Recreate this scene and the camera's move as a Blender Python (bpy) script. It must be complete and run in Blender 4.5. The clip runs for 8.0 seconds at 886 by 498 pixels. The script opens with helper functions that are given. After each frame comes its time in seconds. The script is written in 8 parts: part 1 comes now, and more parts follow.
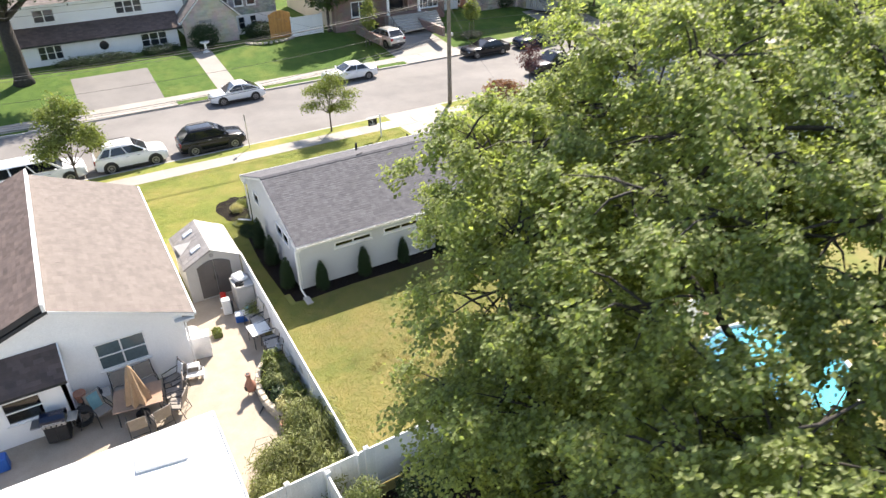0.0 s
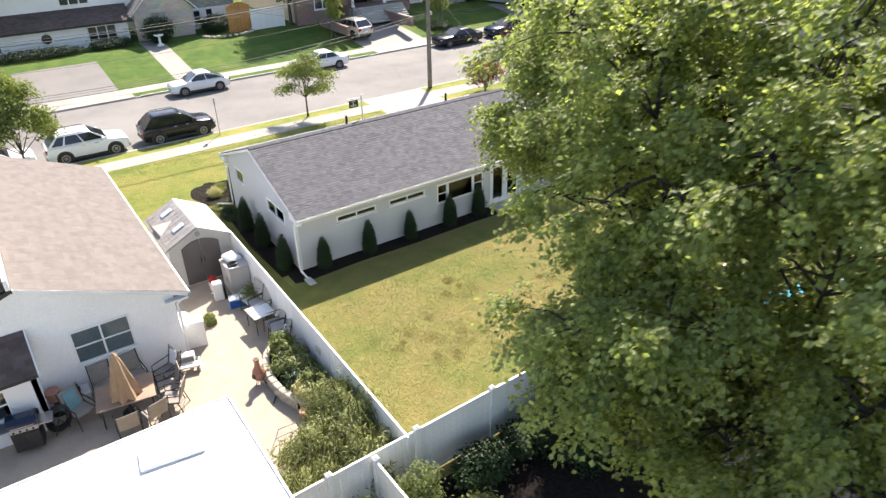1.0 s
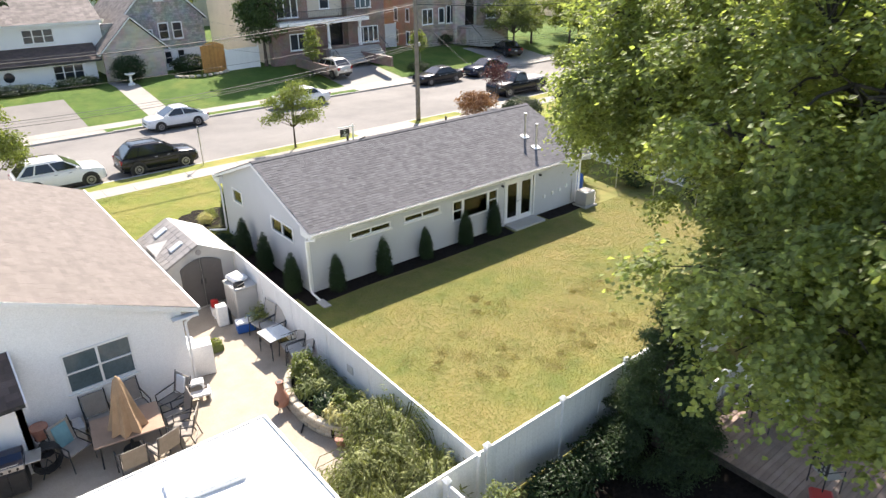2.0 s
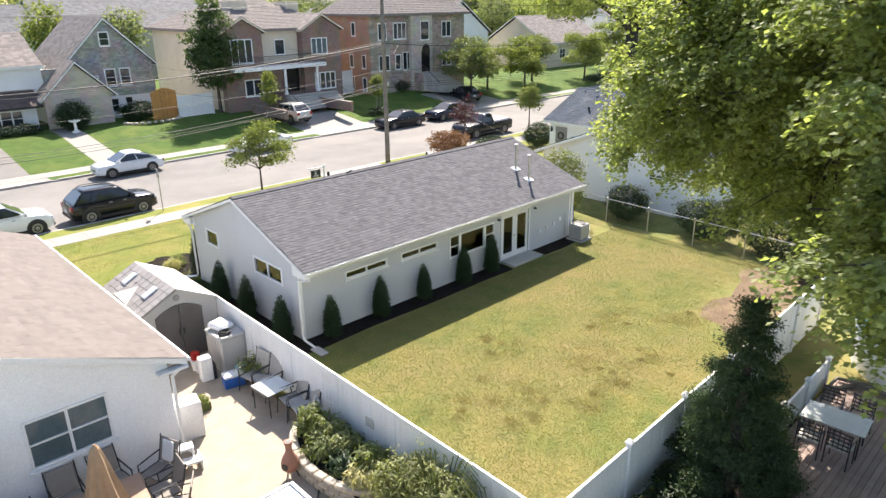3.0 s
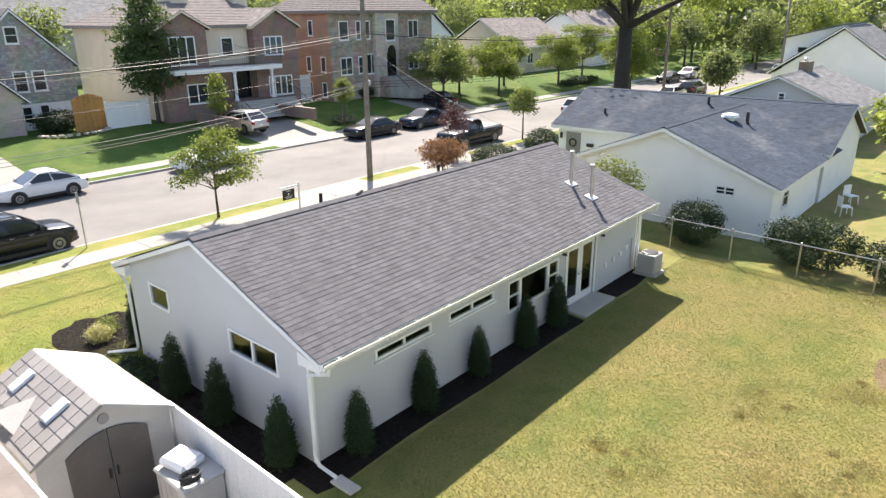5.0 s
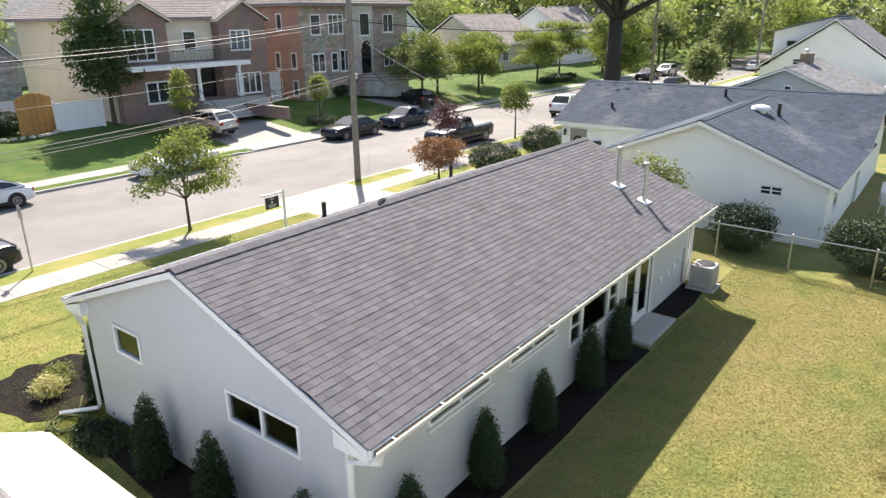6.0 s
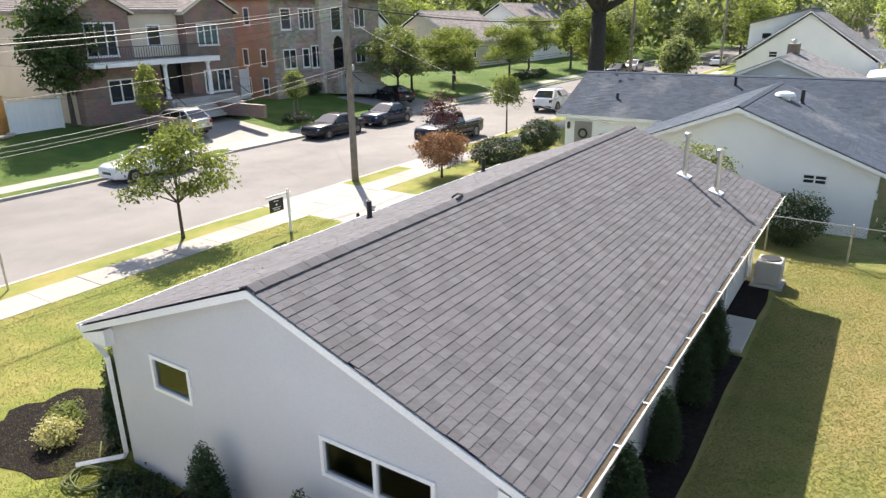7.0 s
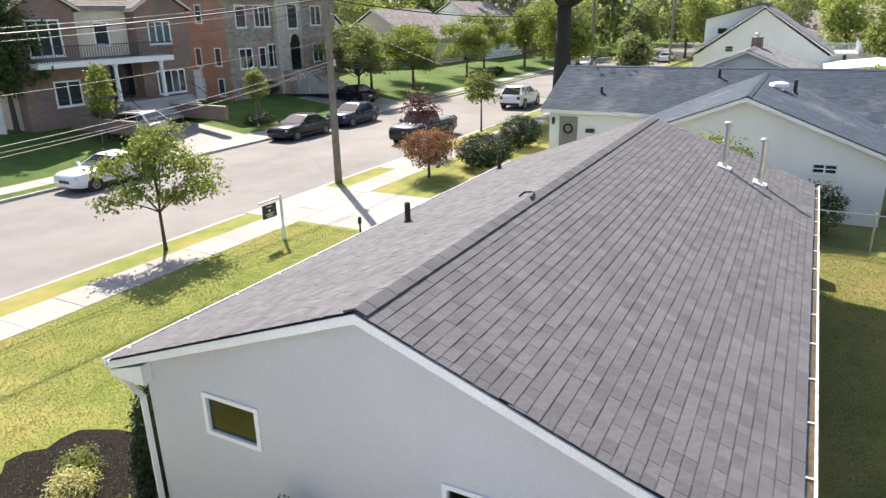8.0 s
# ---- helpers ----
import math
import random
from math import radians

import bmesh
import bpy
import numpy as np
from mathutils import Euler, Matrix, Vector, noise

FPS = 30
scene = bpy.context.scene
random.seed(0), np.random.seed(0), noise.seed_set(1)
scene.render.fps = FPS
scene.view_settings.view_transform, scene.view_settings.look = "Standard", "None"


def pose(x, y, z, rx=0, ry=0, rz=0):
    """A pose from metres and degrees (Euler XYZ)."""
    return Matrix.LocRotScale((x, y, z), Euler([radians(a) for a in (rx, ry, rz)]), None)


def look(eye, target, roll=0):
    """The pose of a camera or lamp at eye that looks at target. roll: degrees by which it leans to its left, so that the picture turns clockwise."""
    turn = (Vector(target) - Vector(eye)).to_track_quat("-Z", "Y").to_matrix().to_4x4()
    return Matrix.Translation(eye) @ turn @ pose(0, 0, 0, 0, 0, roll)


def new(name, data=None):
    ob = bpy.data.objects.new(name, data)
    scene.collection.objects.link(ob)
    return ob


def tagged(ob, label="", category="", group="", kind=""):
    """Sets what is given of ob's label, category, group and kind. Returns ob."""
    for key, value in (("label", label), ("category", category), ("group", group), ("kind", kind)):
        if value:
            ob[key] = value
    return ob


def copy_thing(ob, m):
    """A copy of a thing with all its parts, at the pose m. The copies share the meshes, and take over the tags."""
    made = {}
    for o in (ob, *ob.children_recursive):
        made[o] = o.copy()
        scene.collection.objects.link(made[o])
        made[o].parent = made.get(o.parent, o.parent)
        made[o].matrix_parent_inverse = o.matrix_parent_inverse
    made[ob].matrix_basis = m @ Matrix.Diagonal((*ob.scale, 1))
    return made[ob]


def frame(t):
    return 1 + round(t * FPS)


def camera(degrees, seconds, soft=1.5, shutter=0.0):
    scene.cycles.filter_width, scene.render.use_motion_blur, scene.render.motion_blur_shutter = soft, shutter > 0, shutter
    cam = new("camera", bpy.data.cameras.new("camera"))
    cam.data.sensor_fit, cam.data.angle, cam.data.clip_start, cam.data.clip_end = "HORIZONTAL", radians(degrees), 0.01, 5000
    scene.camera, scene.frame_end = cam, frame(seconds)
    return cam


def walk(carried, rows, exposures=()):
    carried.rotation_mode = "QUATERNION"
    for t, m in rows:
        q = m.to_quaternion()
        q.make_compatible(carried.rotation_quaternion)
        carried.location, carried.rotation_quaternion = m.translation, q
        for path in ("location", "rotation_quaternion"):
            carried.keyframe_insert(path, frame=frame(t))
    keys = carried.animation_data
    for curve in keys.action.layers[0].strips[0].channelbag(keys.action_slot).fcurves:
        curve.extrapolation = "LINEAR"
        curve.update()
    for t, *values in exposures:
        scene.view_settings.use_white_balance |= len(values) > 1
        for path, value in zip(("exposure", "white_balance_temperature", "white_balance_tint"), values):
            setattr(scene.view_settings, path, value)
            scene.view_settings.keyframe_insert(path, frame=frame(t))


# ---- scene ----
cam = camera(66.9, 8.0, soft=1.4, shutter=0.25)
METRES, EYE, TILT, LEAN, TURN = 30.0, 17.45, 0.0, 0.0, -29.7
ROWS = [
    (0.0, 0.0, 0.0, 0.0, -0.66, -31.27, 1.09),
    (0.5, -0.0483, 0.0297, -0.0553, -3.95, -31.09, 1.12),
    (1.0, -0.0931, 0.0554, -0.1075, -5.6, -29.73, 1.0),
    (1.5, -0.1361, 0.0784, -0.1521, -7.34, -27.44, 0.78),
    (3.0, -0.2307, 0.1714, -0.231, -14.53, -20.36, 0.55),
    (3.5, -0.2483, 0.228, -0.2456, -17.03, -19.4, 0.55),
    (4.0, -0.2587, 0.2965, -0.2599, -17.84, -19.4, 0.52),
    (4.5, -0.2623, 0.3727, -0.2738, -18.53, -19.39, 0.52),
    (6.0, -0.2775, 0.5841, -0.314, -22.94, -19.15, 0.62),
    (6.5, -0.3019, 0.6369, -0.3264, -25.16, -19.11, 0.76),
    (7.0, -0.3276, 0.6825, -0.3355, -27.22, -19.07, 0.85),
    (7.5, -0.3495, 0.7218, -0.3416, -29.54, -19.07, 0.98),
    (8.0, -0.3688, 0.757, -0.3466, -32.34, -19.07, 1.16),
]
EXPOSURES = [(0.0, 1.38, 6900, 13.5), (3.5, 1.36, 6900, 13.5), (6.0, 1.28, 6900, 13.5), (8.0, 1.2, 6900, 13.5)]
walk(cam, [(t, pose(0, 0, EYE, TILT, LEAN, TURN) @ pose(METRES * x, METRES * y, METRES * z, 90 + pitch, roll, yaw)) for t, x, y, z, yaw, pitch, roll in ROWS], EXPOSURES)

# ---- sky, sun and exposure ----
SUN = Vector((0.68, 0.72, 1.0)).normalized()
world = bpy.data.worlds.new("sky")
world.use_nodes = True
scene.world = world
wn = world.node_tree.nodes
sky = wn.new("ShaderNodeTexSky")
sky.sky_type = "NISHITA"
sky.sun_disc = False
sky.sun_elevation = math.asin(SUN.z)
sky.sun_rotation = math.atan2(SUN.x, SUN.y)
wn["Background"].inputs["Strength"].default_value = 0.12
world.node_tree.links.new(sky.outputs["Color"], wn["Background"].inputs["Color"])
sun_data = bpy.data.lights.new("sun", "SUN")
sun_data.energy, sun_data.angle, sun_data.color = 4.8, radians(0.55), (1.0, 0.95, 0.87)
sun = new("sun", sun_data)
sun.matrix_world = look(SUN * 60, (0, 0, 0))

# ---- materials ----
def mat(name, c1, c2=None, rough=0.8, scale=6.0, fine=60.0, bump=0.15, depth=0.01, metal=0.0, piece=0.0, island=0.0, c3=None, patch=0.6, where="Object", spec=0.5, coat=0.0):
    """Two colours mixed by noise at two scales, a third in large patches, tone by piece or island, and fine relief."""
    m = bpy.data.materials.new(name)
    m.use_nodes = True
    n, l = m.node_tree.nodes, m.node_tree.links
    p = n["Principled BSDF"]
    c2 = c2 or tuple(v * 0.8 for v in c1)
    if where == "World":
        pos = n.new("ShaderNodeNewGeometry").outputs["Position"]
    else:
        pos = n.new("ShaderNodeTexCoord").outputs["Object"]

    def tex(s, detail=4.0, rough_=0.6):
        t = n.new("ShaderNodeTexNoise")
        t.inputs["Scale"].default_value, t.inputs["Detail"].default_value, t.inputs["Roughness"].default_value = s, detail, rough_
        l.new(pos, t.inputs["Vector"])
        return t.outputs["Fac"]

    def ramp(fac, a, b):
        r = n.new("ShaderNodeMapRange")
        r.inputs["From Min"].default_value, r.inputs["From Max"].default_value = a, b
        l.new(fac, r.inputs["Value"])
        return r.outputs["Result"]

    def mix(fac, a, b, kind="MIX"):
        x = n.new("ShaderNodeMix")
        x.data_type, x.blend_type = "RGBA", kind
        if isinstance(fac, float):
            x.inputs[0].default_value = fac
        else:
            l.new(fac, x.inputs[0])
        for v, k in ((a, 6), (b, 7)):
            if isinstance(v, tuple):
                x.inputs[k].default_value = (*v, 1)
            else:
                l.new(v, x.inputs[k])
        return x.outputs[2]

    coarse, grain = tex(scale), tex(fine, 3.0)
    col = mix(ramp(coarse, 0.35, 0.65), tuple(c1), tuple(c2))
    if c3:
        col = mix(ramp(tex(scale * 0.23, 5.0, 0.65), patch - 0.12, patch + 0.1), col, tuple(c3))
    g = n.new("ShaderNodeMath")
    g.operation = "MULTIPLY_ADD"
    l.new(ramp(grain, 0.3, 0.7), g.inputs[0])
    g.inputs[1].default_value, g.inputs[2].default_value = 0.24, 0.88
    tone = g.outputs[0]
    for amount, kind in ((piece, "ShaderNodeObjectInfo"), (island, "ShaderNodeNewGeometry")):
        if amount:
            src = n.new(kind)
            r = src.outputs["Random"] if kind == "ShaderNodeObjectInfo" else src.outputs["Random Per Island"]
            k = n.new("ShaderNodeMath")
            k.operation = "MULTIPLY_ADD"
            l.new(r, k.inputs[0])
            k.inputs[1].default_value, k.inputs[2].default_value = 2 * amount, 1 - amount
            kk = n.new("ShaderNodeMath")
            kk.operation = "MULTIPLY"
            l.new(tone, kk.inputs[0])
            l.new(k.outputs[0], kk.inputs[1])
            tone = kk.outputs[0]
    col = mix(1.0, col, tone, "MULTIPLY")
    l.new(col, p.inputs["Base Color"])
    p.inputs["Roughness"].default_value, p.inputs["Metallic"].default_value = rough, metal
    p.inputs["Specular IOR Level"].default_value, p.inputs["Coat Weight"].default_value = spec, coat
    if bump:
        b = n.new("ShaderNodeBump")
        b.inputs["Strength"].default_value, b.inputs["Distance"].default_value = bump, depth
        l.new(grain, b.inputs["Height"])
        l.new(b.outputs["Normal"], p.inputs["Normal"])
    return m


def leaf_mat(name, c1, c2, thin=0.35, island=0.35):
    m = mat(name, c1, c2, rough=0.55, scale=1.2, fine=30, bump=0, island=island, spec=0.35)
    n, l = m.node_tree.nodes, m.node_tree.links
    p, out = n["Principled BSDF"], n["Material Output"]
    t, x = n.new("ShaderNodeBsdfTranslucent"), n.new("ShaderNodeMixShader")
    col = p.inputs["Base Color"].links[0].from_socket
    warm = n.new("ShaderNodeMix")
    warm.data_type, warm.blend_type = "RGBA", "MULTIPLY"
    warm.inputs[0].default_value = 1.0
    warm.inputs[7].default_value = (1.4, 1.45, 0.72, 1)
    l.new(col, warm.inputs[6])
    l.new(warm.outputs[2], t.inputs["Color"])
    x.inputs["Fac"].default_value = thin
    l.new(p.outputs[0], x.inputs[1])
    l.new(t.outputs[0], x.inputs[2])
    l.new(x.outputs[0], out.inputs["Surface"])
    return m


def brick_mat(name, c1, c2, joint, w=0.21, h=0.075, bump=0.4, turn="XZ"):
    """Courses too small and far off to be pieces: bricks or siding as colour and relief."""
    m = bpy.data.materials.new(name)
    m.use_nodes = True
    n, l = m.node_tree.nodes, m.node_tree.links
    p = n["Principled BSDF"]
    geo = n.new("ShaderNodeNewGeometry")
    sep, com, add = n.new("ShaderNodeSeparateXYZ"), n.new("ShaderNodeCombineXYZ"), n.new("ShaderNodeMath")
    l.new(geo.outputs["Position"], sep.inputs[0])
    l.new(sep.outputs["X"], add.inputs[0])
    l.new(sep.outputs["Y"], add.inputs[1])
    l.new(add.outputs[0], com.inputs["X"])
    l.new(sep.outputs["Z"], com.inputs["Y"])
    t = n.new("ShaderNodeTexBrick")
    l.new(com.outputs[0], t.inputs["Vector"])
    for k, v in (("Color1", c1), ("Color2", c2), ("Mortar", joint)):
        t.inputs[k].default_value = (*v, 1)
    for k, v in (("Scale", 1.0), ("Brick Width", w), ("Row Height", h), ("Mortar Size", 0.006), ("Bias", 0.0)):
        t.inputs[k].default_value = v
    no, mx = n.new("ShaderNodeTexNoise"), n.new("ShaderNodeMix")
    no.inputs["Scale"].default_value = 0.9
    l.new(geo.outputs["Position"], no.inputs["Vector"])
    mx.data_type, mx.blend_type = "RGBA", "OVERLAY"
    mx.inputs[0].default_value = 0.45
    l.new(t.outputs["Color"], mx.inputs[6])
    l.new(no.outputs["Color"], mx.inputs[7])
    hs = n.new("ShaderNodeHueSaturation")
    hs.inputs["Saturation"].default_value = 0.85
    l.new(mx.outputs[2], hs.inputs["Color"])
    l.new(hs.outputs[0], p.inputs["Base Color"])
    p.inputs["Roughness"].default_value = 0.85
    b = n.new("ShaderNodeBump")
    b.inputs["Strength"].default_value, b.inputs["Distance"].default_value, b.invert = bump, 0.006, True
    l.new(t.outputs["Fac"], b.inputs["Height"])
    l.new(b.outputs[0], p.inputs["Normal"])
    return m


def glass_mat(name, tint, see=0.5):
    m = bpy.data.materials.new(name)
    m.use_nodes = True
    n, l = m.node_tree.nodes, m.node_tree.links
    out = n["Material Output"]
    gl, tr, mx, fr = (n.new("ShaderNodeBsdfGlossy"), n.new("ShaderNodeBsdfTransparent"), n.new("ShaderNodeMixShader"), n.new("ShaderNodeFresnel"))
    gl.inputs["Roughness"].default_value = 0.02
    tr.inputs["Color"].default_value = (*[see * v for v in tint], 1)
    fr.inputs["IOR"].default_value = 1.75
    l.new(fr.outputs[0], mx.inputs["Fac"])
    l.new(tr.outputs[0], mx.inputs[1])
    l.new(gl.outputs[0], mx.inputs[2])
    l.new(mx.outputs[0], out.inputs["Surface"])
    return m


M = dict(
    shingle=mat("charcoal_shingle", (0.122, 0.12, 0.128), (0.098, 0.096, 0.104), 0.92, 3, 160, 0.5, 0.004, piece=0.16, spec=0.3),
    shingle_stuff=mat("charcoal_shingle_joined", (0.122, 0.12, 0.128), (0.098, 0.096, 0.104), 0.92, 3, 160, 0.5, 0.004, island=0.16, spec=0.3),
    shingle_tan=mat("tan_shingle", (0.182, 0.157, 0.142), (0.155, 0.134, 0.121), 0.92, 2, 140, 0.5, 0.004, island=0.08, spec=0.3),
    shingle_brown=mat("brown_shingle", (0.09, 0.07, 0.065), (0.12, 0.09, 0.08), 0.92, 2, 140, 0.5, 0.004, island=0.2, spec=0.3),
    shingle_blue=mat("slate_blue_shingle", (0.048, 0.067, 0.094), (0.038, 0.053, 0.077), 0.9, 1.5, 120, 0.4, 0.004, island=0.2, c3=(0.115, 0.126, 0.142), patch=0.64, spec=0.25),
    shingle_far=mat("weathered_shingle", (0.27, 0.235, 0.215), (0.20, 0.175, 0.165), 0.92, 2.5, 40, 0.6, 0.02, island=0.2, spec=0.3),
    shingle_grey=mat("grey_shingle", (0.195, 0.195, 0.198), (0.15, 0.15, 0.153), 0.92, 2.5, 40, 0.6, 0.02, island=0.2, spec=0.3),
    deck_board=mat("roof_underlay", (0.05, 0.048, 0.05), (0.04, 0.04, 0.04), 0.95, 3, 60, 0.2),
    grey_wall=mat("grey_stucco", (0.52, 0.53, 0.545), (0.495, 0.505, 0.52), 0.85, 0.8, 90, 0.3, 0.004),
    white_wall=mat("white_siding", (0.85, 0.85, 0.85), (0.80, 0.80, 0.80), 0.7, 0.7, 50, 0.04, 0.002),
    white=mat("white_vinyl", (0.80, 0.80, 0.79), (0.74, 0.74, 0.73), 0.45, 1.1, 40, 0.06, 0.003, piece=0.03),
    white_roof=mat("white_roof_coating", (0.82, 0.81, 0.79), (0.74, 0.73, 0.71), 0.7, 0.9, 30, 0.2, 0.01, c3=(0.6, 0.58, 0.55), patch=0.72),
    metal=mat("galvanised_steel", (0.55, 0.55, 0.55), (0.45, 0.45, 0.46), 0.35, 5, 60, 0.08, 0.003, metal=0.9),
    black=mat("black_plastic", (0.02, 0.02, 0.021), (0.014, 0.014, 0.015), 0.5, 8, 80, 0.1, 0.002),
    black_metal=mat("black_painted_metal", (0.03, 0.03, 0.032), (0.02, 0.02, 0.022), 0.4, 8, 80, 0.1, 0.002),
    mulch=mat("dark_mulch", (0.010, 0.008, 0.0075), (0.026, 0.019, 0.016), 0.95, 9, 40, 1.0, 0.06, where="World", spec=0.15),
    litter=mat("leaf_litter", (0.10, 0.075, 0.045), (0.05, 0.038, 0.025), 0.95, 12, 60, 1.0, 0.02, where="World"),
    asphalt=mat("asphalt", (0.175, 0.163, 0.152), (0.145, 0.136, 0.129), 0.9, 0.5, 70, 0.5, 0.006, c3=(0.21, 0.197, 0.184), patch=0.55, where="World"),
    concrete=mat("pale_concrete", (0.325, 0.3, 0.268), (0.28, 0.26, 0.232), 0.85, 0.7, 60, 0.3, 0.005, c3=(0.25, 0.232, 0.208), patch=0.6, where="World", piece=0.08),
    patio=mat("cream_patio_paving", (0.365, 0.305, 0.24), (0.31, 0.26, 0.205), 0.85, 1.6, 40, 0.4, 0.006, piece=0.07, where="World"),
    kerb=mat("kerb_stone", (0.42, 0.40, 0.37), (0.36, 0.34, 0.31), 0.85, 1.0, 60, 0.3, 0.005, where="World", piece=0.08),
    lawn=mat("dry_lawn", (0.222, 0.208, 0.068), (0.13, 0.158, 0.045), 0.95, 1.1, 30, 0.06, 0.01, c3=(0.255, 0.205, 0.085), patch=0.54, where="World", spec=0.2),
    # green darkened so that the houses' shadow on the far lawns is in the colour
    lawn_green_shaded=mat("green_lawn_with_shade", (0.088, 0.15, 0.028), (0.062, 0.115, 0.022), 0.95, 1.2, 26, 1.0, 0.06, c3=(0.14, 0.175, 0.04), patch=0.6, where="World", spec=0.2),
    lawn_front=mat("front_lawn", (0.215, 0.225, 0.055), (0.14, 0.175, 0.038), 0.95, 1.3, 30, 0.6, 0.03, c3=(0.29, 0.245, 0.08), patch=0.58, where="World", spec=0.2),
    dirt=mat("bare_soil", (0.175, 0.112, 0.068), (0.13, 0.083, 0.05), 0.95, 3, 40, 0.8, 0.03, c3=(0.225, 0.165, 0.092), patch=0.55, where="World"),
    bark_dark=mat("dark_bark", (0.05, 0.042, 0.036), (0.03, 0.026, 0.023), 0.9, 6, 40, 0.8, 0.03),
    bark=mat("bark", (0.11, 0.085, 0.065), (0.065, 0.05, 0.04), 0.9, 9, 40, 0.8, 0.03),
    pole=mat("weathered_pole_wood", (0.24, 0.205, 0.17), (0.16, 0.135, 0.11), 0.9, 4, 50, 0.5, 0.01),
    wire=mat("cable_sheath", (0.02, 0.02, 0.02), (0.03, 0.03, 0.03), 0.6, 8, 40, 0),
    wire_bare=mat("bare_aluminium_wire", (0.09, 0.09, 0.09), (0.06, 0.06, 0.06), 0.6, 8, 40, 0),
    brick_red=brick_mat("brown_brick", (0.25, 0.14, 0.10), (0.17, 0.098, 0.074), (0.31, 0.26, 0.22)),
    brick_orange=brick_mat("orange_brick", (0.42, 0.21, 0.11), (0.33, 0.16, 0.085), (0.40, 0.31, 0.24)),
    stone_face=brick_mat("fieldstone_face", (0.42, 0.33, 0.26), (0.25, 0.19, 0.15), (0.34, 0.29, 0.25), 0.42, 0.21, 0.8),
    stone_pale=brick_mat("pale_stone_face", (0.54, 0.46, 0.38), (0.44, 0.37, 0.30), (0.47, 0.42, 0.36), 0.45, 0.2, 0.6),
    grey_shake=brick_mat("grey_shake_siding", (0.42, 0.395, 0.36), (0.25, 0.24, 0.23), (0.17, 0.165, 0.16), 0.24, 0.2, 0.8),
    stucco=mat("cream_stucco", (0.64, 0.56, 0.45), (0.58, 0.51, 0.41), 0.88, 0.7, 40, 0.3, 0.006),
    gate_wood=mat("orange_cedar", (0.48, 0.24, 0.07), (0.38, 0.18, 0.05), 0.75, 4, 40, 0.3, 0.006, piece=0.12),
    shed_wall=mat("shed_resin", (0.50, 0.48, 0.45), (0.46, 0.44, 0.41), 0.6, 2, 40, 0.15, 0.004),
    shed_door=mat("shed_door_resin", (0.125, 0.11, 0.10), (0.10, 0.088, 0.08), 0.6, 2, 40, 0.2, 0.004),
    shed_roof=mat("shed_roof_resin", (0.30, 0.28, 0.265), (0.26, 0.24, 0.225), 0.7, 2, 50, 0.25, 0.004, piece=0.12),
    terracotta=mat("terracotta", (0.40, 0.20, 0.14), (0.33, 0.155, 0.11), 0.7, 5, 50, 0.2, 0.004),
    cloth_tan=mat("tan_canvas", (0.42, 0.28, 0.17), (0.36, 0.235, 0.14), 0.95, 4, 120, 0.4, 0.004),
    sling=mat("taupe_sling_mesh", (0.30, 0.265, 0.23), (0.25, 0.22, 0.19), 0.8, 5, 160, 0.3, 0.002),
    table_top=mat("bronze_table_top", (0.36, 0.24, 0.17), (0.30, 0.20, 0.14), 0.4, 3, 60, 0.1, 0.002),
    glass_top=mat("frosted_table_glass", (0.62, 0.64, 0.63), (0.55, 0.57, 0.56), 0.12, 3, 60, 0.02, 0.002),
    blue=mat("blue_plastic", (0.02, 0.11, 0.42), (0.016, 0.09, 0.36), 0.4, 4, 50, 0.05, 0.002),
    teal=mat("teal_cloth", (0.16, 0.32, 0.36), (0.12, 0.26, 0.30), 0.9, 4, 90, 0.4, 0.004),
    red=mat("red_plastic", (0.50, 0.025, 0.02), (0.42, 0.02, 0.016), 0.4, 4, 50, 0.05, 0.002),
    orange=mat("orange_sign_sheet", (0.70, 0.17, 0.02), (0.62, 0.15, 0.02), 0.5, 4, 50, 0.05, 0.002),
    water=mat("pool_water", (0.09, 0.47, 0.62), (0.07, 0.42, 0.56), 0.05, 2, 12, 0.3, 0.02),
    deck_wood=mat("pinkish_deck_board", (0.33, 0.245, 0.21), (0.27, 0.195, 0.165), 0.8, 3, 50, 0.3, 0.005, piece=0.15),
    gravel_wall=mat("rough_garden_stone", (0.50, 0.44, 0.36), (0.40, 0.35, 0.28), 0.9, 5, 40, 0.7, 0.03, piece=0.14),
    tire=mat("tyre_rubber", (0.015, 0.015, 0.015), (0.02, 0.02, 0.02), 0.85, 8, 60, 0.2, 0.003),
    rim=mat("alloy_rim", (0.30, 0.30, 0.31), (0.22, 0.22, 0.23), 0.3, 5, 40, 0, metal=0.8),
    paint_white=mat("white_car_paint", (0.78, 0.78, 0.78), (0.74, 0.74, 0.74), 0.3, 1.5, 40, 0, coat=1.0),
    paint_black=mat("black_car_paint", (0.008, 0.009, 0.013), (0.007, 0.008, 0.011), 0.22, 1.5, 40, 0, coat=0.3, spec=0.35),
    paint_blue=mat("navy_car_paint", (0.01, 0.018, 0.045), (0.008, 0.014, 0.035), 0.22, 1.5, 40, 0, coat=0.3, spec=0.35),
    paint_silver=mat("silver_car_paint", (0.50, 0.49, 0.47), (0.46, 0.45, 0.43), 0.3, 1.5, 40, 0, metal=0.4, coat=1.0),
    car_glass=mat("tinted_car_glass", (0.012, 0.014, 0.016), (0.01, 0.011, 0.013), 0.06, 2, 20, 0, coat=0.5),
    lamp_red=mat("red_lamp_lens", (0.30, 0.01, 0.01), (0.24, 0.01, 0.01), 0.15, 5, 40, 0),
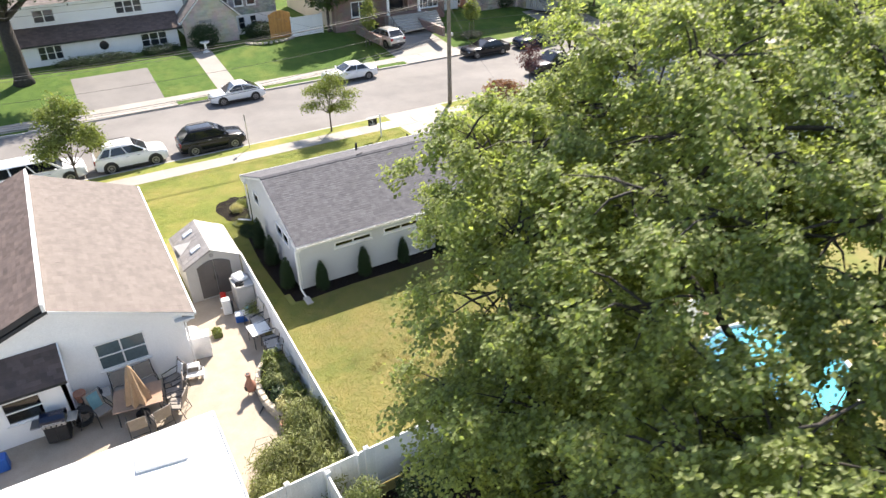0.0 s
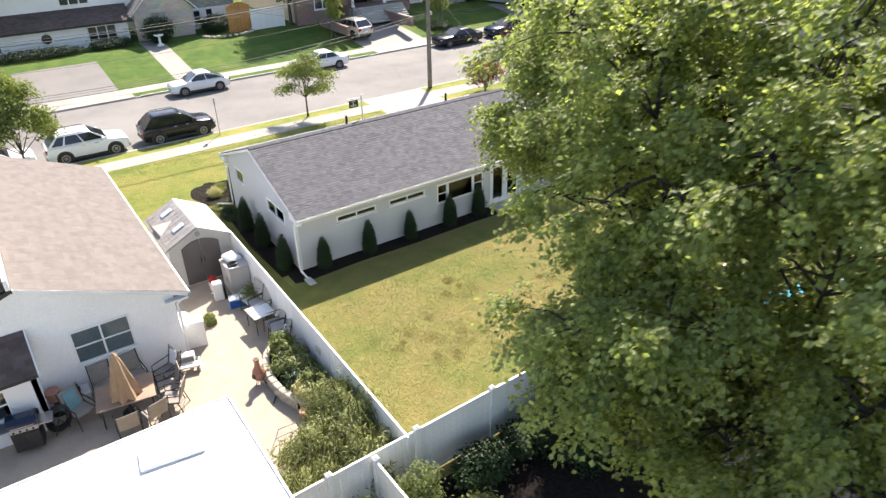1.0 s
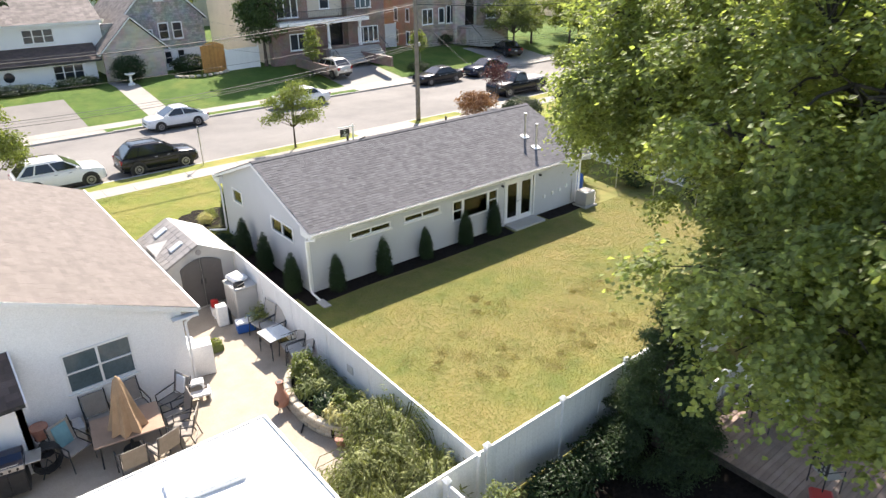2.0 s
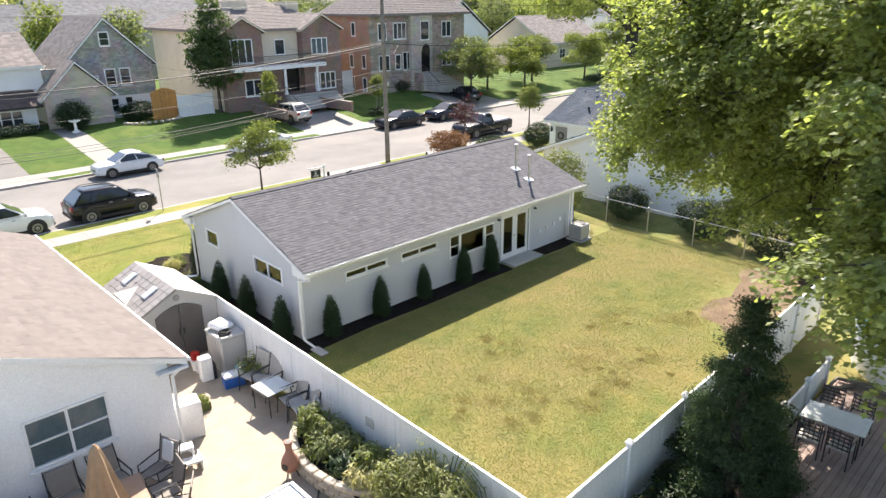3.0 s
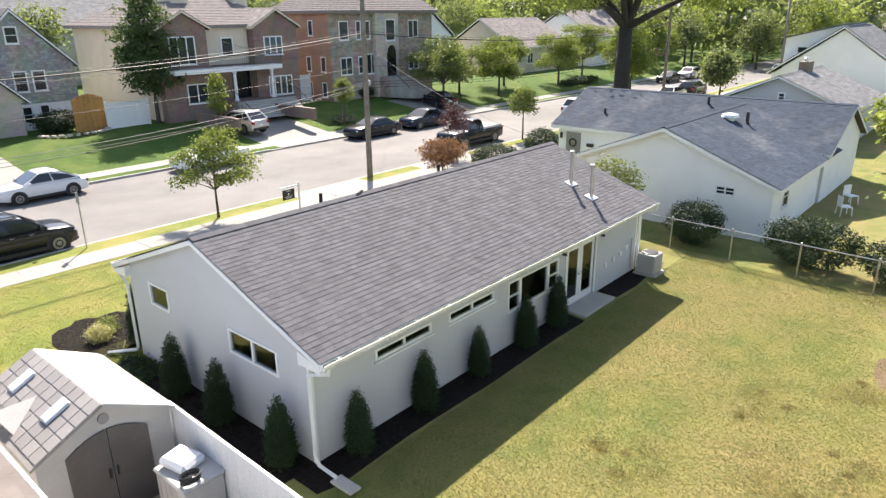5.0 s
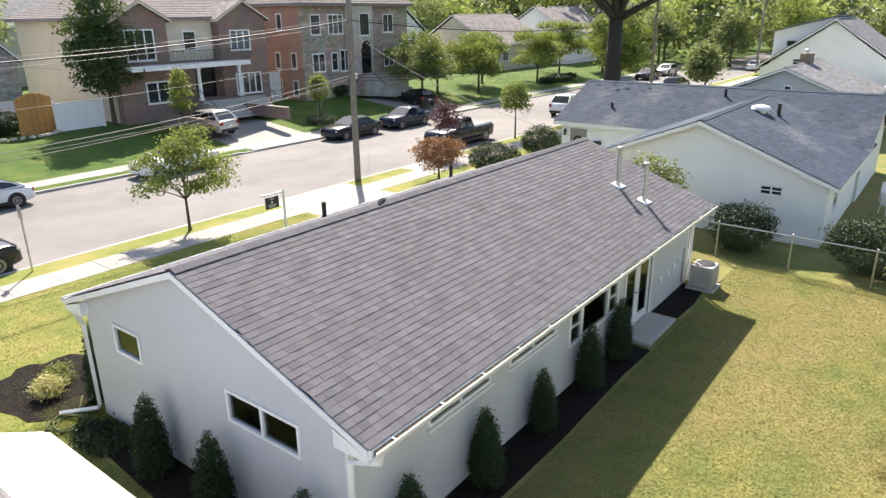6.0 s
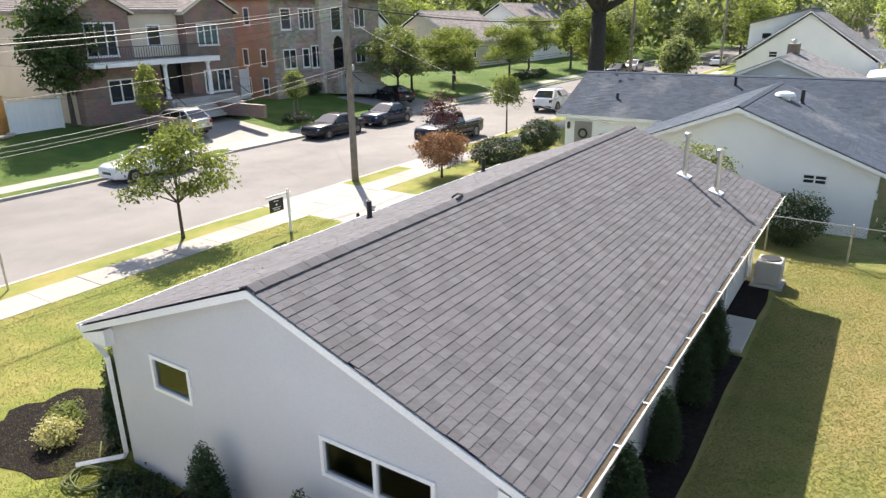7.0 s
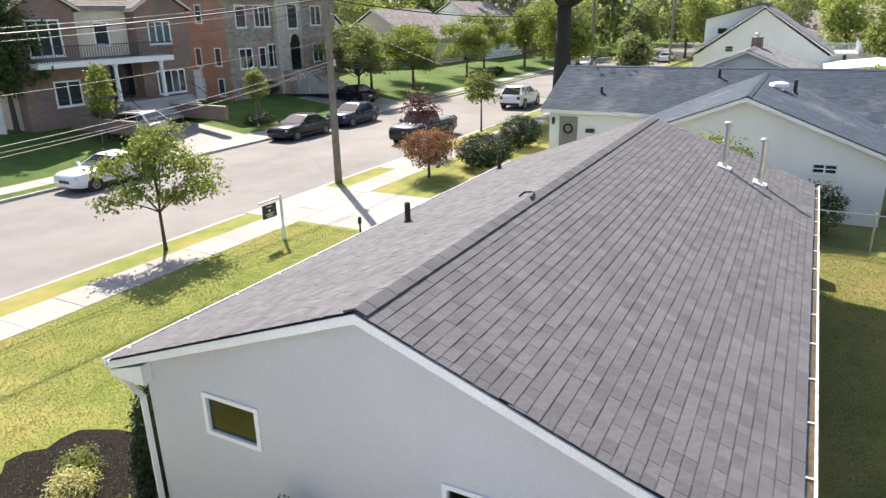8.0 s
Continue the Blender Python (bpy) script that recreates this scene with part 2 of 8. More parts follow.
    lamp_clear=mat("clear_lamp_lens", (0.6, 0.62, 0.64), (0.5, 0.52, 0.54), 0.1, 5, 40, 0),
    far_glass=mat("dark_window_glass", (0.035, 0.042, 0.05), (0.025, 0.03, 0.036), 0.06, 1, 20, 0, piece=0.4),
    curtain=mat("pale_curtained_glass", (0.105, 0.145, 0.16), (0.075, 0.11, 0.122), 0.1, 1.4, 20, 0),
    glass=glass_mat("window_glass", (0.8, 0.9, 0.9)),
    floor=mat("wood_floor", (0.22, 0.16, 0.10), (0.18, 0.12, 0.08), 0.6, 2, 40, 0.1),
    inner=mat("interior_plaster", (0.45, 0.43, 0.40), (0.42, 0.40, 0.37), 0.9, 1, 40, 0.05),
    solar=mat("solar_panel_glass", (0.03, 0.045, 0.08), (0.025, 0.035, 0.06), 0.15, 1, 20, 0),
    leaf=leaf_mat("maple_leaf", (0.285, 0.32, 0.13), (0.195, 0.24, 0.095), 0.56, 0.4),
    leaf_young=leaf_mat("young_street_tree_leaf", (0.20, 0.23, 0.07), (0.145, 0.18, 0.055), 0.45, 0.35),
    leaf_olive=leaf_mat("olive_leaf", (0.17, 0.20, 0.075), (0.12, 0.15, 0.055), 0.4, 0.35),
    leaf_dark=leaf_mat("dark_evergreen", (0.028, 0.055, 0.016), (0.018, 0.038, 0.012), 0.15, 0.4),
    leaf_spruce=leaf_mat("spruce_needles", (0.07, 0.105, 0.045), (0.045, 0.072, 0.033), 0.25, 0.45),
    leaf_pear=leaf_mat("pear_leaf", (0.085, 0.125, 0.042), (0.055, 0.09, 0.03), 0.35, 0.45),
    leaf_shrub=leaf_mat("weeping_shrub_leaf", (0.25, 0.265, 0.10), (0.14, 0.165, 0.06), 0.35, 0.5),
    leaf_yellow=leaf_mat("variegated_leaf", (0.55, 0.50, 0.27), (0.36, 0.35, 0.16), 0.3, 0.3),
    leaf_red=leaf_mat("red_maple_leaf", (0.24, 0.115, 0.065), (0.17, 0.085, 0.055), 0.35, 0.35),
    leaf_plum=leaf_mat("plum_leaf", (0.085, 0.025, 0.032), (0.06, 0.02, 0.026), 0.3, 0.35),
    # leaf green made paler: the haze of distance is put into this colour
    leaf_hazy=leaf_mat("hazy_wood_leaf", (0.20, 0.225, 0.125), (0.145, 0.175, 0.09), 0.5, 0.35),
    grass=leaf_mat("grass_blade", (0.225, 0.212, 0.068), (0.14, 0.165, 0.048), 0.5, 0.14),
    grass_front=leaf_mat("front_grass_blade", (0.22, 0.23, 0.06), (0.15, 0.18, 0.042), 0.4, 0.25),
    grass_dead=leaf_mat("dead_grass_blade", (0.36, 0.31, 0.19), (0.22, 0.185, 0.10), 0.45, 0.3),
)


# ---- tools ----
def world_of(ob):
    m = ob.matrix_basis.copy()
    while ob.parent:
        ob = ob.parent
        m = ob.matrix_basis @ m
    return m


def far_z(y):
    """The ground's height across the street: it rises by a metre from the pavement to the houses."""
    return min(1.0, max(0.0, (y - 57.6) / 8.4))


def thing(name, at, label, category, rz=0.0, group="", kind=""):
    ob = new(name)
    ob.empty_display_size = 0.2
    ob.matrix_basis = pose(at[0], at[1], at[2] + far_z(at[1]), 0, 0, rz)
    return tagged(ob, label, category, group, kind)


def mesh_of(name, bm, material, smooth=False):
    me = bpy.data.meshes.new(name)
    bmesh.ops.recalc_face_normals(bm, faces=bm.faces)
    bm.to_mesh(me)
    bm.free()
    me.materials.append(M[material])
    if smooth:
        me.shade_smooth()
        if smooth == "angle":
            me.set_sharp_from_angle(angle=0.7)
    return me


def part(name, bm, material, parent, label="", absolute=False, smooth=False):
    """Links a bmesh as one mesh object under a thing or part. absolute: the bmesh is in world coordinates."""
    if absolute:
        bm.transform(world_of(parent).inverted())
    ob = new(name, mesh_of(name, bm, material, smooth))
    ob.parent = parent
    return tagged(ob, label)


def piece(name, me, parent, m):
    """One more object on a shared mesh."""
    ob = new(name, me)
    ob.parent = parent
    ob.matrix_basis = m
    return ob


def solid(name, bm, material, label, category="", kind="", group="", smooth=False):
    """A top-level thing or piece of the setting that is one mesh."""
    return tagged(new(name, mesh_of(name, bm, material, smooth)), label, category, group, kind)


def box(bm, x0, x1, y0, y1, z0, z1, m=None):
    vs = [bm.verts.new(Vector((x, y, z)) if m is None else m @ Vector((x, y, z))) for x in (x0, x1) for y in (y0, y1) for z in (z0, z1)]
    for f in ((0, 1, 3, 2), (4, 6, 7, 5), (0, 4, 5, 1), (2, 3, 7, 6), (0, 2, 6, 4), (1, 5, 7, 3)):
        bm.faces.new([vs[i] for i in f])
    return bm


def rbox(bm, x0, x1, y0, y1, z0, z1, r=0.02, m=None, seg=1):
    """A box with bevelled edges."""
    b = bmesh.new()
    box(b, x0, x1, y0, y1, z0, z1)
    bmesh.ops.bevel(b, geom=b.edges[:], offset=r, segments=seg, affect="EDGES", profile=0.5)
    return merge(bm, b, m)


def merge(bm, b, m=None):
    if m is not None:
        b.transform(m)
    lut = {v: bm.verts.new(v.co) for v in b.verts}
    for f in b.faces:
        bm.faces.new([lut[v] for v in f.verts])
    b.free()
    return bm


def prism(bm, poly, a, b, m):
    """A polygon of (u, w) pairs swept from a to b along the axis m's second column; m maps (u, sweep, w)."""
    lo = [bm.verts.new(m @ Vector((u, a, w))) for u, w in poly]
    hi = [bm.verts.new(m @ Vector((u, b, w))) for u, w in poly]
    bm.faces.new(lo)
    bm.faces.new(hi[::-1])
    for i in range(len(poly)):
        j = (i + 1) % len(poly)
        bm.faces.new((lo[i], hi[i], hi[j], lo[j]))
    return bm


def tube(bm, pts, radii, n=8, cap=True):
    """A tube through points; radii one number or one a point."""
    pts = [Vector(p) for p in pts]
    if not isinstance(radii, (list, tuple)):
        radii = [radii] * len(pts)
    rings = []
    side = None
    for i, p in enumerate(pts):
        d = (pts[min(i + 1, len(pts) - 1)] - pts[max(i - 1, 0)]).normalized()
        if side is None:
            side = d.orthogonal().normalized()
        side = (side - d * side.dot(d)).normalized()
        up = d.cross(side)
        rings.append([bm.verts.new(p + radii[i] * (math.cos(2 * math.pi * k / n) * side + math.sin(2 * math.pi * k / n) * up)) for k in range(n)])
    for a, b in zip(rings, rings[1:]):
        for k in range(n):
            bm.faces.new((a[k], a[(k + 1) % n], b[(k + 1) % n], b[k]))
    if cap:
        bm.faces.new(rings[0][::-1])
        bm.faces.new(rings[-1])
    return bm


def lathe(bm, prof, n=16, m=None):
    """A turned body from (radius, height) pairs."""
    rings = [[bm.verts.new((m or Matrix()) @ Vector((r * math.cos(2 * math.pi * k / n), r * math.sin(2 * math.pi * k / n), z))) for k in range(n)] for r, z in prof]
    for a, b in zip(rings, rings[1:]):
        for k in range(n):
            bm.faces.new((a[k], a[(k + 1) % n], b[(k + 1) % n], b[k]))
    bm.faces.new(rings[0][::-1])
    bm.faces.new(rings[-1])
    return bm


def basis(o, u, n):
    """Columns: u along a wall, n out of it, z up; at o."""
    u, n = Vector(u).normalized(), Vector(n).normalized()
    w = u.cross(n)
    w = w if w.z > 0 else -w
    return Matrix.Translation(o) @ Matrix((u, n, w)).transposed().to_4x4()


def wall_boxes(bm, u0, u1, z0, z1, holes, t, m):
    """A wall of thickness t behind the plane n=0, with rectangular openings (u0, u1, z0, z1)."""
    us = sorted({u0, u1, *[h[0] for h in holes], *[h[1] for h in holes]})
    for a, b in zip(us, us[1:]):
        cuts = sorted([(h[2], h[3]) for h in holes if h[0] < (a + b) / 2 < h[1]])
        z = z0
        for lo, hi in [*cuts, (z1, z1)]:
            if lo > z + 1e-4:
                box(bm, a, b, -t, 0, z, lo, m)
            z = hi
    bmesh.ops.remove_doubles(bm, verts=bm.verts, dist=1e-4)
    return bm


def window(parent, m, w, h, sashes=1, bars=0, frame_w=0.07, proud=0.03, pane="far_glass", material="white", name="window", sill=True, depth=0.05):
    """A framed window on the plane n=0 of m, its lower left corner at the origin. Each pane is an object of its own."""
    bm = bmesh.new()
    f = frame_w
    for a, b, c, d in ((0, w, 0, f), (0, w, h - f, h), (0, f, f, h - f), (w - f, w, f, h - f)):
        box(bm, a, b, -depth, proud, c, d, m)
    step = w / sashes
    for i in range(1, sashes):
        box(bm, i * step - f * 0.5, i * step + f * 0.5, -depth, proud - 0.004, f, h - f, m)
    for i in range(bars):
        z = h * (i + 1) / (bars + 1)
        for s in range(sashes):
            a, b = s * step + f * (1 if s == 0 else 0.5), (s + 1) * step - f * (1 if s == sashes - 1 else 0.5)
            box(bm, a, b, -depth, proud - 0.01, z - 0.02, z + 0.02, m)
    bmesh.ops.remove_doubles(bm, verts=bm.verts, dist=1e-4)
    win = part(name, bm, material, parent, absolute=True)
    if sill:
        part("window_sill", box(bmesh.new(), -0.05, w + 0.05, 0.0, proud + 0.05, -0.05, -0.003, m), material, win, absolute=True)
    for s in range(sashes):
        bm = bmesh.new()
        box(bm, s * step + f * 0.5, (s + 1) * step - f * 0.5, -0.012 if depth < 0.03 else -0.03, 0.004 if depth < 0.03 else -0.018, f * 0.6, h - f * 0.6, m)
        part("pane", bm, pane, win, absolute=True)
    return win


def quads(name, V, F, material, parent=None, n=4):
    """A mesh from arrays: V (k, 3) vertices, F (j, n) faces."""
    me = bpy.data.meshes.new(name)
    V, F = np.asarray(V, np.float32), np.asarray(F, np.int32)
    me.vertices.add(len(V))
    me.vertices.foreach_set("co", V.ravel())
    me.loops.add(F.size)
    me.loops.foreach_set("vertex_index", F.ravel())
    me.polygons.add(len(F))
    me.polygons.foreach_set("loop_start", np.arange(0, F.size, n, dtype=np.int32))
    me.update(calc_edges=True)
    me.shade_flat()
    me.materials.append(M[material])
    ob = new(name, me)
    ob.parent = parent
    return ob


BOX_F = np.array([(0, 1, 3, 2), (4, 6, 7, 5), (0, 4, 5, 1), (2, 3, 7, 6), (0, 2, 6, 4), (1, 5, 7, 3)])


def shingle_slope(parent, o, u, v, length, run, expo, tab, material, keep=None, name="shingle", seed=1):
    """Courses of tabs on a roof plane. o: the lower corner at the eave; u along the eave; v up the slope. keep(s, t) picks the tabs
    that become objects of their own; the rest is one joined part."""
    rng = np.random.default_rng(seed)
    u, v = Vector(u).normalized(), Vector(v).normalized()
    nrm = u.cross(v).normalized()
    nrm = nrm if nrm.z > 0 else -nrm
    O = Vector(o)
    inv = world_of(parent).inverted()
    thick, lap, gap = 0.006, 0.04, 0.002
    rows = int(run / expo)
    expo = run / rows
    V, singles = [], []

    def corners(s0, s1, t0, t1, lift):
        out = []
        for s in (s0, s1):
            for t in (t0, t1):
                for k in (0, 1):
                    up = lift if t == t0 else lift * 0.15
                    out.append(O + u * s + v * t + nrm * (up + (thick if k else 0.0) * (1.0 if t == t0 else 0.4)))
        return out

    for r in range(rows):
        s = -tab * rng.random()
        while s < length:
            w = tab * (0.75 + 0.5 * rng.random())
            a, b = max(s, 0.0), min(s + w, length)
            if b - a > 0.03:
                t0, t1 = r * expo, min((r + 1) * expo + lap, run)
                lift = 0.006 + (0.003 if rng.random() < 0.4 else 0.0) + 0.001 * rng.random()
                if keep and keep(a, t0):
                    singles.append((a, b, t0, t1, lift))
                else:
                    V.append(np.array(corners(a, b - gap, t0, t1, lift)))
            s += w
    if V:
        k = len(V)
        P = np.concatenate(V)
        P = P @ np.array(inv.to_3x3()).T + np.array(inv.translation)
        F = (BOX_F[None] + 8 * np.arange(k)[:, None, None]).reshape(-1, 4)
        tagged(quads(name + "_field", P, F, material + "_stuff" if material + "_stuff" in M else material, parent), kind="stuff")
    if singles:
        bm = bmesh.new()
        frame_m = Matrix((u, v, nrm)).transposed().to_4x4()
        for s in (0, 1):
            for t in (0, 1):
                for q in (0, 1):
                    bm.verts.new((s, t, (0.006 + q * thick) if t == 0 else (0.001 + q * thick * 0.4)))
        bm.verts.ensure_lookup_table()
        for f in BOX_F:
            bm.faces.new([bm.verts[i] for i in f])
        me = mesh_of(name, bm, material)
        for a, b, t0, t1, lift in singles:
            m = inv @ Matrix.Translation(O + u * a + v * t0 + nrm * (lift - 0.006)) @ frame_m @ Matrix.Diagonal((b - a - gap, t1 - t0, 1, 1))
            piece(name, me, parent, m)


def gable_roof(parent, x0, x1, y0, y1, z_eave, slope, along="x", thick=0.16, material="shingle_far", expo=0.2, tab=0.35, trim="white", seed=1, keep=None, ridge=None):
    """A two-sided roof over a rectangle of eaves, ridge along x or y: boards, shingle courses, fascia and rake boards."""
    half = ((y1 - y0) if along == "x" else (x1 - x0)) / 2
    mid = ((y0 + y1) if along == "x" else (x0 + x1)) / 2 if ridge is None else ridge
    zr = z_eave + slope * half
    L0, L1 = (x0, x1) if along == "x" else (y0, y1)
    P = (lambda s, t, z: Vector((s, t, z))) if along == "x" else (lambda s, t, z: Vector((t, s, z)))
    lo, hi = (y0, y1) if along == "x" else (x0, x1)
    m = Matrix(((0, 1, 0, 0), (1, 0, 0, 0), (0, 0, 1, 0), (0, 0, 0, 1))) if along == "x" else Matrix()
    roof = part("roof", prism(bmesh.new(), [(lo, z_eave - 0.02), (mid, zr - 0.02), (hi, z_eave - 0.02), (hi, z_eave - thick), (mid, zr - thick), (lo, z_eave - thick)], L0, L1, m), "deck_board", parent, absolute=True)
    for side, edge in ((1, lo), (-1, hi)):
        run = math.hypot(mid - edge, zr - z_eave)
        shingle_slope(roof, P(L0 - 0.02, edge - side * 0.03, z_eave - 0.012), P(1, 0, 0), P(0, mid - edge, zr - z_eave), L1 - L0 + 0.04, run + 0.02, expo, tab, material, keep if side == 1 else None, seed=seed + side)
        bm = bmesh.new()
        a, b = sorted((edge, edge - side * 0.03))
        q = (L0, L1, a, b) if along == "x" else (a, b, L0, L1)
        box(bm, *q, z_eave - thick - 0.04, z_eave - 0.02)
        part("fascia", bm, trim, roof, absolute=True)
        for e0, e1 in ((L0 - 0.025, L0), (L1, L1 + 0.025)):
            bm = prism(bmesh.new(), [(edge, z_eave - 0.03), (mid, zr - 0.03), (mid, zr - thick - 0.012), (edge, z_eave - thick - 0.012)], e0, e1, m)
            part("rake_board", bm, trim, roof, absolute=True)
    n = int((L1 - L0) / 0.2)
    bm = bmesh.new()
    prism(bm, [(-0.15, -0.15 * slope + 0.012), (0, 0.016), (0.15, -0.15 * slope + 0.012), (0.15, -0.15 * slope + 0.03), (0, 0.036), (-0.15, -0.15 * slope + 0.03)], 0, 0.26, m)
    me = mesh_of("ridge_shingle", bm, material)
    inv = world_of(roof).inverted()
    for i in range(n):
        s = L0 + (L1 - L0 - 0.24) * i / (n - 1)
        piece("ridge_shingle", me, roof, inv @ Matrix.Translation(P(s, mid, zr + 0.004 * (i % 2))))
    return roof


# ---- plants ----
def foliage(name, lobes, count, leaf, material, parent, seed, cluster=10, spread=0.22, shell=0.5, ragged=0.3, flat=0.6, droop=0.0, aspect=0.55):
    """A crown of many small leaves in clusters, on lobes (x, y, z, rx, ry, rz) in the parent's space."""
    rng = np.random.default_rng(seed)
    L = np.array(lobes, float)
    wgt = (L[:, 3] * L[:, 4] * L[:, 5]) ** 0.7
    k = max(count // cluster, 1)
    pick = rng.choice(len(L), k, p=wgt / wgt.sum())
    d = rng.normal(size=(k, 3))
    d /= np.linalg.norm(d, axis=1)[:, None]
    ph = rng.random((3, 3)) * 6
    wob = sum(np.sin(d @ (rng.normal(size=3) * 3.2) + p) for p in ph[0]) / 3 + 0.6 * sum(np.sin(d @ (rng.normal(size=3) * 7.5) + p) for p in ph[1]) / 3
    r = (shell + (1 - shell) * rng.random(k) ** 0.6) * (1 + ragged * wob)
    c = L[pick, :3] + d * r[:, None] * L[pick, 3:]
    c = np.repeat(c, cluster, 0)
    out = np.repeat(d, cluster, 0)
    n = len(c)
    off = rng.normal(size=(n, 3)) * spread
    off[:, 2] *= flat
    pos = c + off
    pos[:, 2] -= droop * np.abs(off[:, 0] + off[:, 1])
    nrm = out * 0.5 + np.array((0, 0, 0.75)) + rng.normal(size=(n, 3)) * 0.55
    nrm /= np.linalg.norm(nrm, axis=1)[:, None]
    a = rng.normal(size=(n, 3)) + out * 0.6 - np.array((0, 0, 0.5 + droop))
    a -= nrm * (a * nrm).sum(1)[:, None]
    a /= np.linalg.norm(a, axis=1)[:, None]
    b = np.cross(nrm, a)
    s = (leaf * (0.65 + 0.7 * rng.random(n)))[:, None]
    V = np.stack((pos - a * s * 0.5, pos + b * s * aspect * 0.5 + nrm * s * 0.10, pos + a * s * 0.5 - nrm * s * 0.08, pos - b * s * aspect * 0.5 + nrm * s * 0.10), 1).reshape(-1, 3)
    return quads(name, V, np.arange(4 * n).reshape(-1, 4), material, parent)


def limbs(bm, base, tips, r0, rng, twigs=3):
    """Limbs that curve from a fork towards each tip and split into twigs."""
    for tip in tips:
        base_v, tip_v = Vector(base), Vector(tip)
        mid = base_v.lerp(tip_v, 0.5) + Vector((rng.uniform(-0.3, 0.3), rng.uniform(-0.3, 0.3), 0.25)) * (tip_v - base_v).length * 0.25
        pts = [base_v.lerp(mid, s).lerp(mid.lerp(tip_v, s), s) for s in (0, 0.25, 0.5, 0.75, 1)]
        tube(bm, pts, [r0, r0 * 0.8, r0 * 0.58, r0 * 0.38, r0 * 0.15], 6)
        for k in range(twigs):
            p = pts[2 + k % 3]
            e = p + (tip_v - base_v).length * 0.33 * Vector((rng.uniform(-1, 1), rng.uniform(-1, 1), rng.uniform(-0.1, 0.7)))
            tube(bm, [p, p.lerp(e, 0.5) + Vector((0, 0, 0.06)), e], [r0 * 0.32, r0 * 0.2, r0 * 0.06], 5)


def tree(name, at, label, lobes, fork, r, count, leaf, material, seed, bark="bark", cluster=10, spread=0.25, lean=(0, 0), category="tree", twigs=3, group="", **kw):
    """A tree: a tapered trunk with limbs, and a crown of leaf clusters. lobes are relative to the foot."""
    rng = random.Random(seed)
    ob = thing(name, at, label, category, group=group)
    bm = bmesh.new()
    f = (lean[0], lean[1], fork)
    tube(bm, [(0, 0, -0.1), (0, 0, 0.12 * fork), (lean[0] * 0.4, lean[1] * 0.4, fork * 0.55), f], [r * 1.5, r * 1.08, r * 0.92, r * 0.8], 10)
    limbs(bm, f, [(l[0] + rng.uniform(-0.2, 0.2) * l[3], l[1] + rng.uniform(-0.2, 0.2) * l[4], l[2] + 0.3 * l[5]) for l in lobes if r < 0.2 or l[3] > 0.75], r * 0.5, rng, twigs)
    part("trunk", bm, bark, ob, smooth=True)
    foliage("crown", lobes, count, leaf, material, ob, seed, cluster, spread, **kw)
    return ob


def shrub(name, at, label, rx, ry, h, count, leaf, material, seed, category="shrub", core=True, group="", **kw):
    """A low bush: stems, a dense heart and leaf clusters."""
    ob = thing(name, at, label, category, group=group)
    rng = random.Random(seed)
    bm = bmesh.new()
    for k in range(6):
        a = rng.uniform(0, 6.28)
        tube(bm, [(0.05 * math.cos(a), 0.05 * math.sin(a), -0.05), (0.3 * rx * math.cos(a), 0.3 * ry * math.sin(a), 0.4 * h), (0.6 * rx * math.cos(a), 0.6 * ry * math.sin(a), 0.75 * h)], [0.03, 0.02, 0.01], 5)
    part("stem", bm, "bark", ob)
    kw.setdefault("shell", 0.45)
    foliage("leaves", [(0, 0, h * 0.52, rx, ry, h * 0.5)], count, leaf, material, ob, seed, **kw)
    return ob

# ---- ground, street and paving ----
def slab(name, material, label, x0, x1, y0, y1, z0, z1, kind="structure"):
    bm = bmesh.new()
    box(bm, x0, x1, y0, y1, z0, z1)
    return solid(name, bm, material, label, kind=kind)


def sheet(name, material, label, outline, z, thick=0.0):
    """A flat patch of ground with an uneven edge."""
    bm = bmesh.new()
    top = [bm.verts.new((x, y, z)) for x, y in outline]
    bm.faces.new(top)
    if thick:
        low = [bm.verts.new((x, y, z - thick)) for x, y in outline]
        for i in range(len(top)):
            j = (i + 1) % len(top)
            bm.faces.new((top[i], low[i], low[j], top[j]))
    return solid(name, bm, material, label, kind="structure")


def rise(name, material, label, x0, x1, y0, y1, dz):
    """A sheet that follows the rise of the ground across the street."""
    ys = sorted({y0, y1, *[y for y in (60.0, 62.5, 66.0) if y0 < y < y1]})
    poly = [(y, far_z(y) + dz) for y in ys] + [(y, far_z(y) - 0.3) for y in ys[::-1]]
    bm = prism(bmesh.new(), poly, x0, x1, Matrix(((0, 1, 0, 0), (1, 0, 0, 0), (0, 0, 1, 0), (0, 0, 0, 1))))
    return solid(name, bm, material, label, kind="structure")


def blob(cx, cy, rx, ry, seed, n=28, rough=0.18):
    rng = random.Random(seed)
    w = [rng.uniform(1 - rough, 1 + rough) for _ in range(n)]
    return [(cx + rx * math.cos(6.2832 * i / n) * (w[i] + w[i - 1]) / 2, cy + ry * math.sin(6.2832 * i / n) * (w[i] + w[i - 1]) / 2) for i in range(n)]


GROUND_Y1, KERB_N, KERB_F = 43.78, 43.95, 55.1
FAR_WALK, FAR_LAWN = 56.1, 57.6

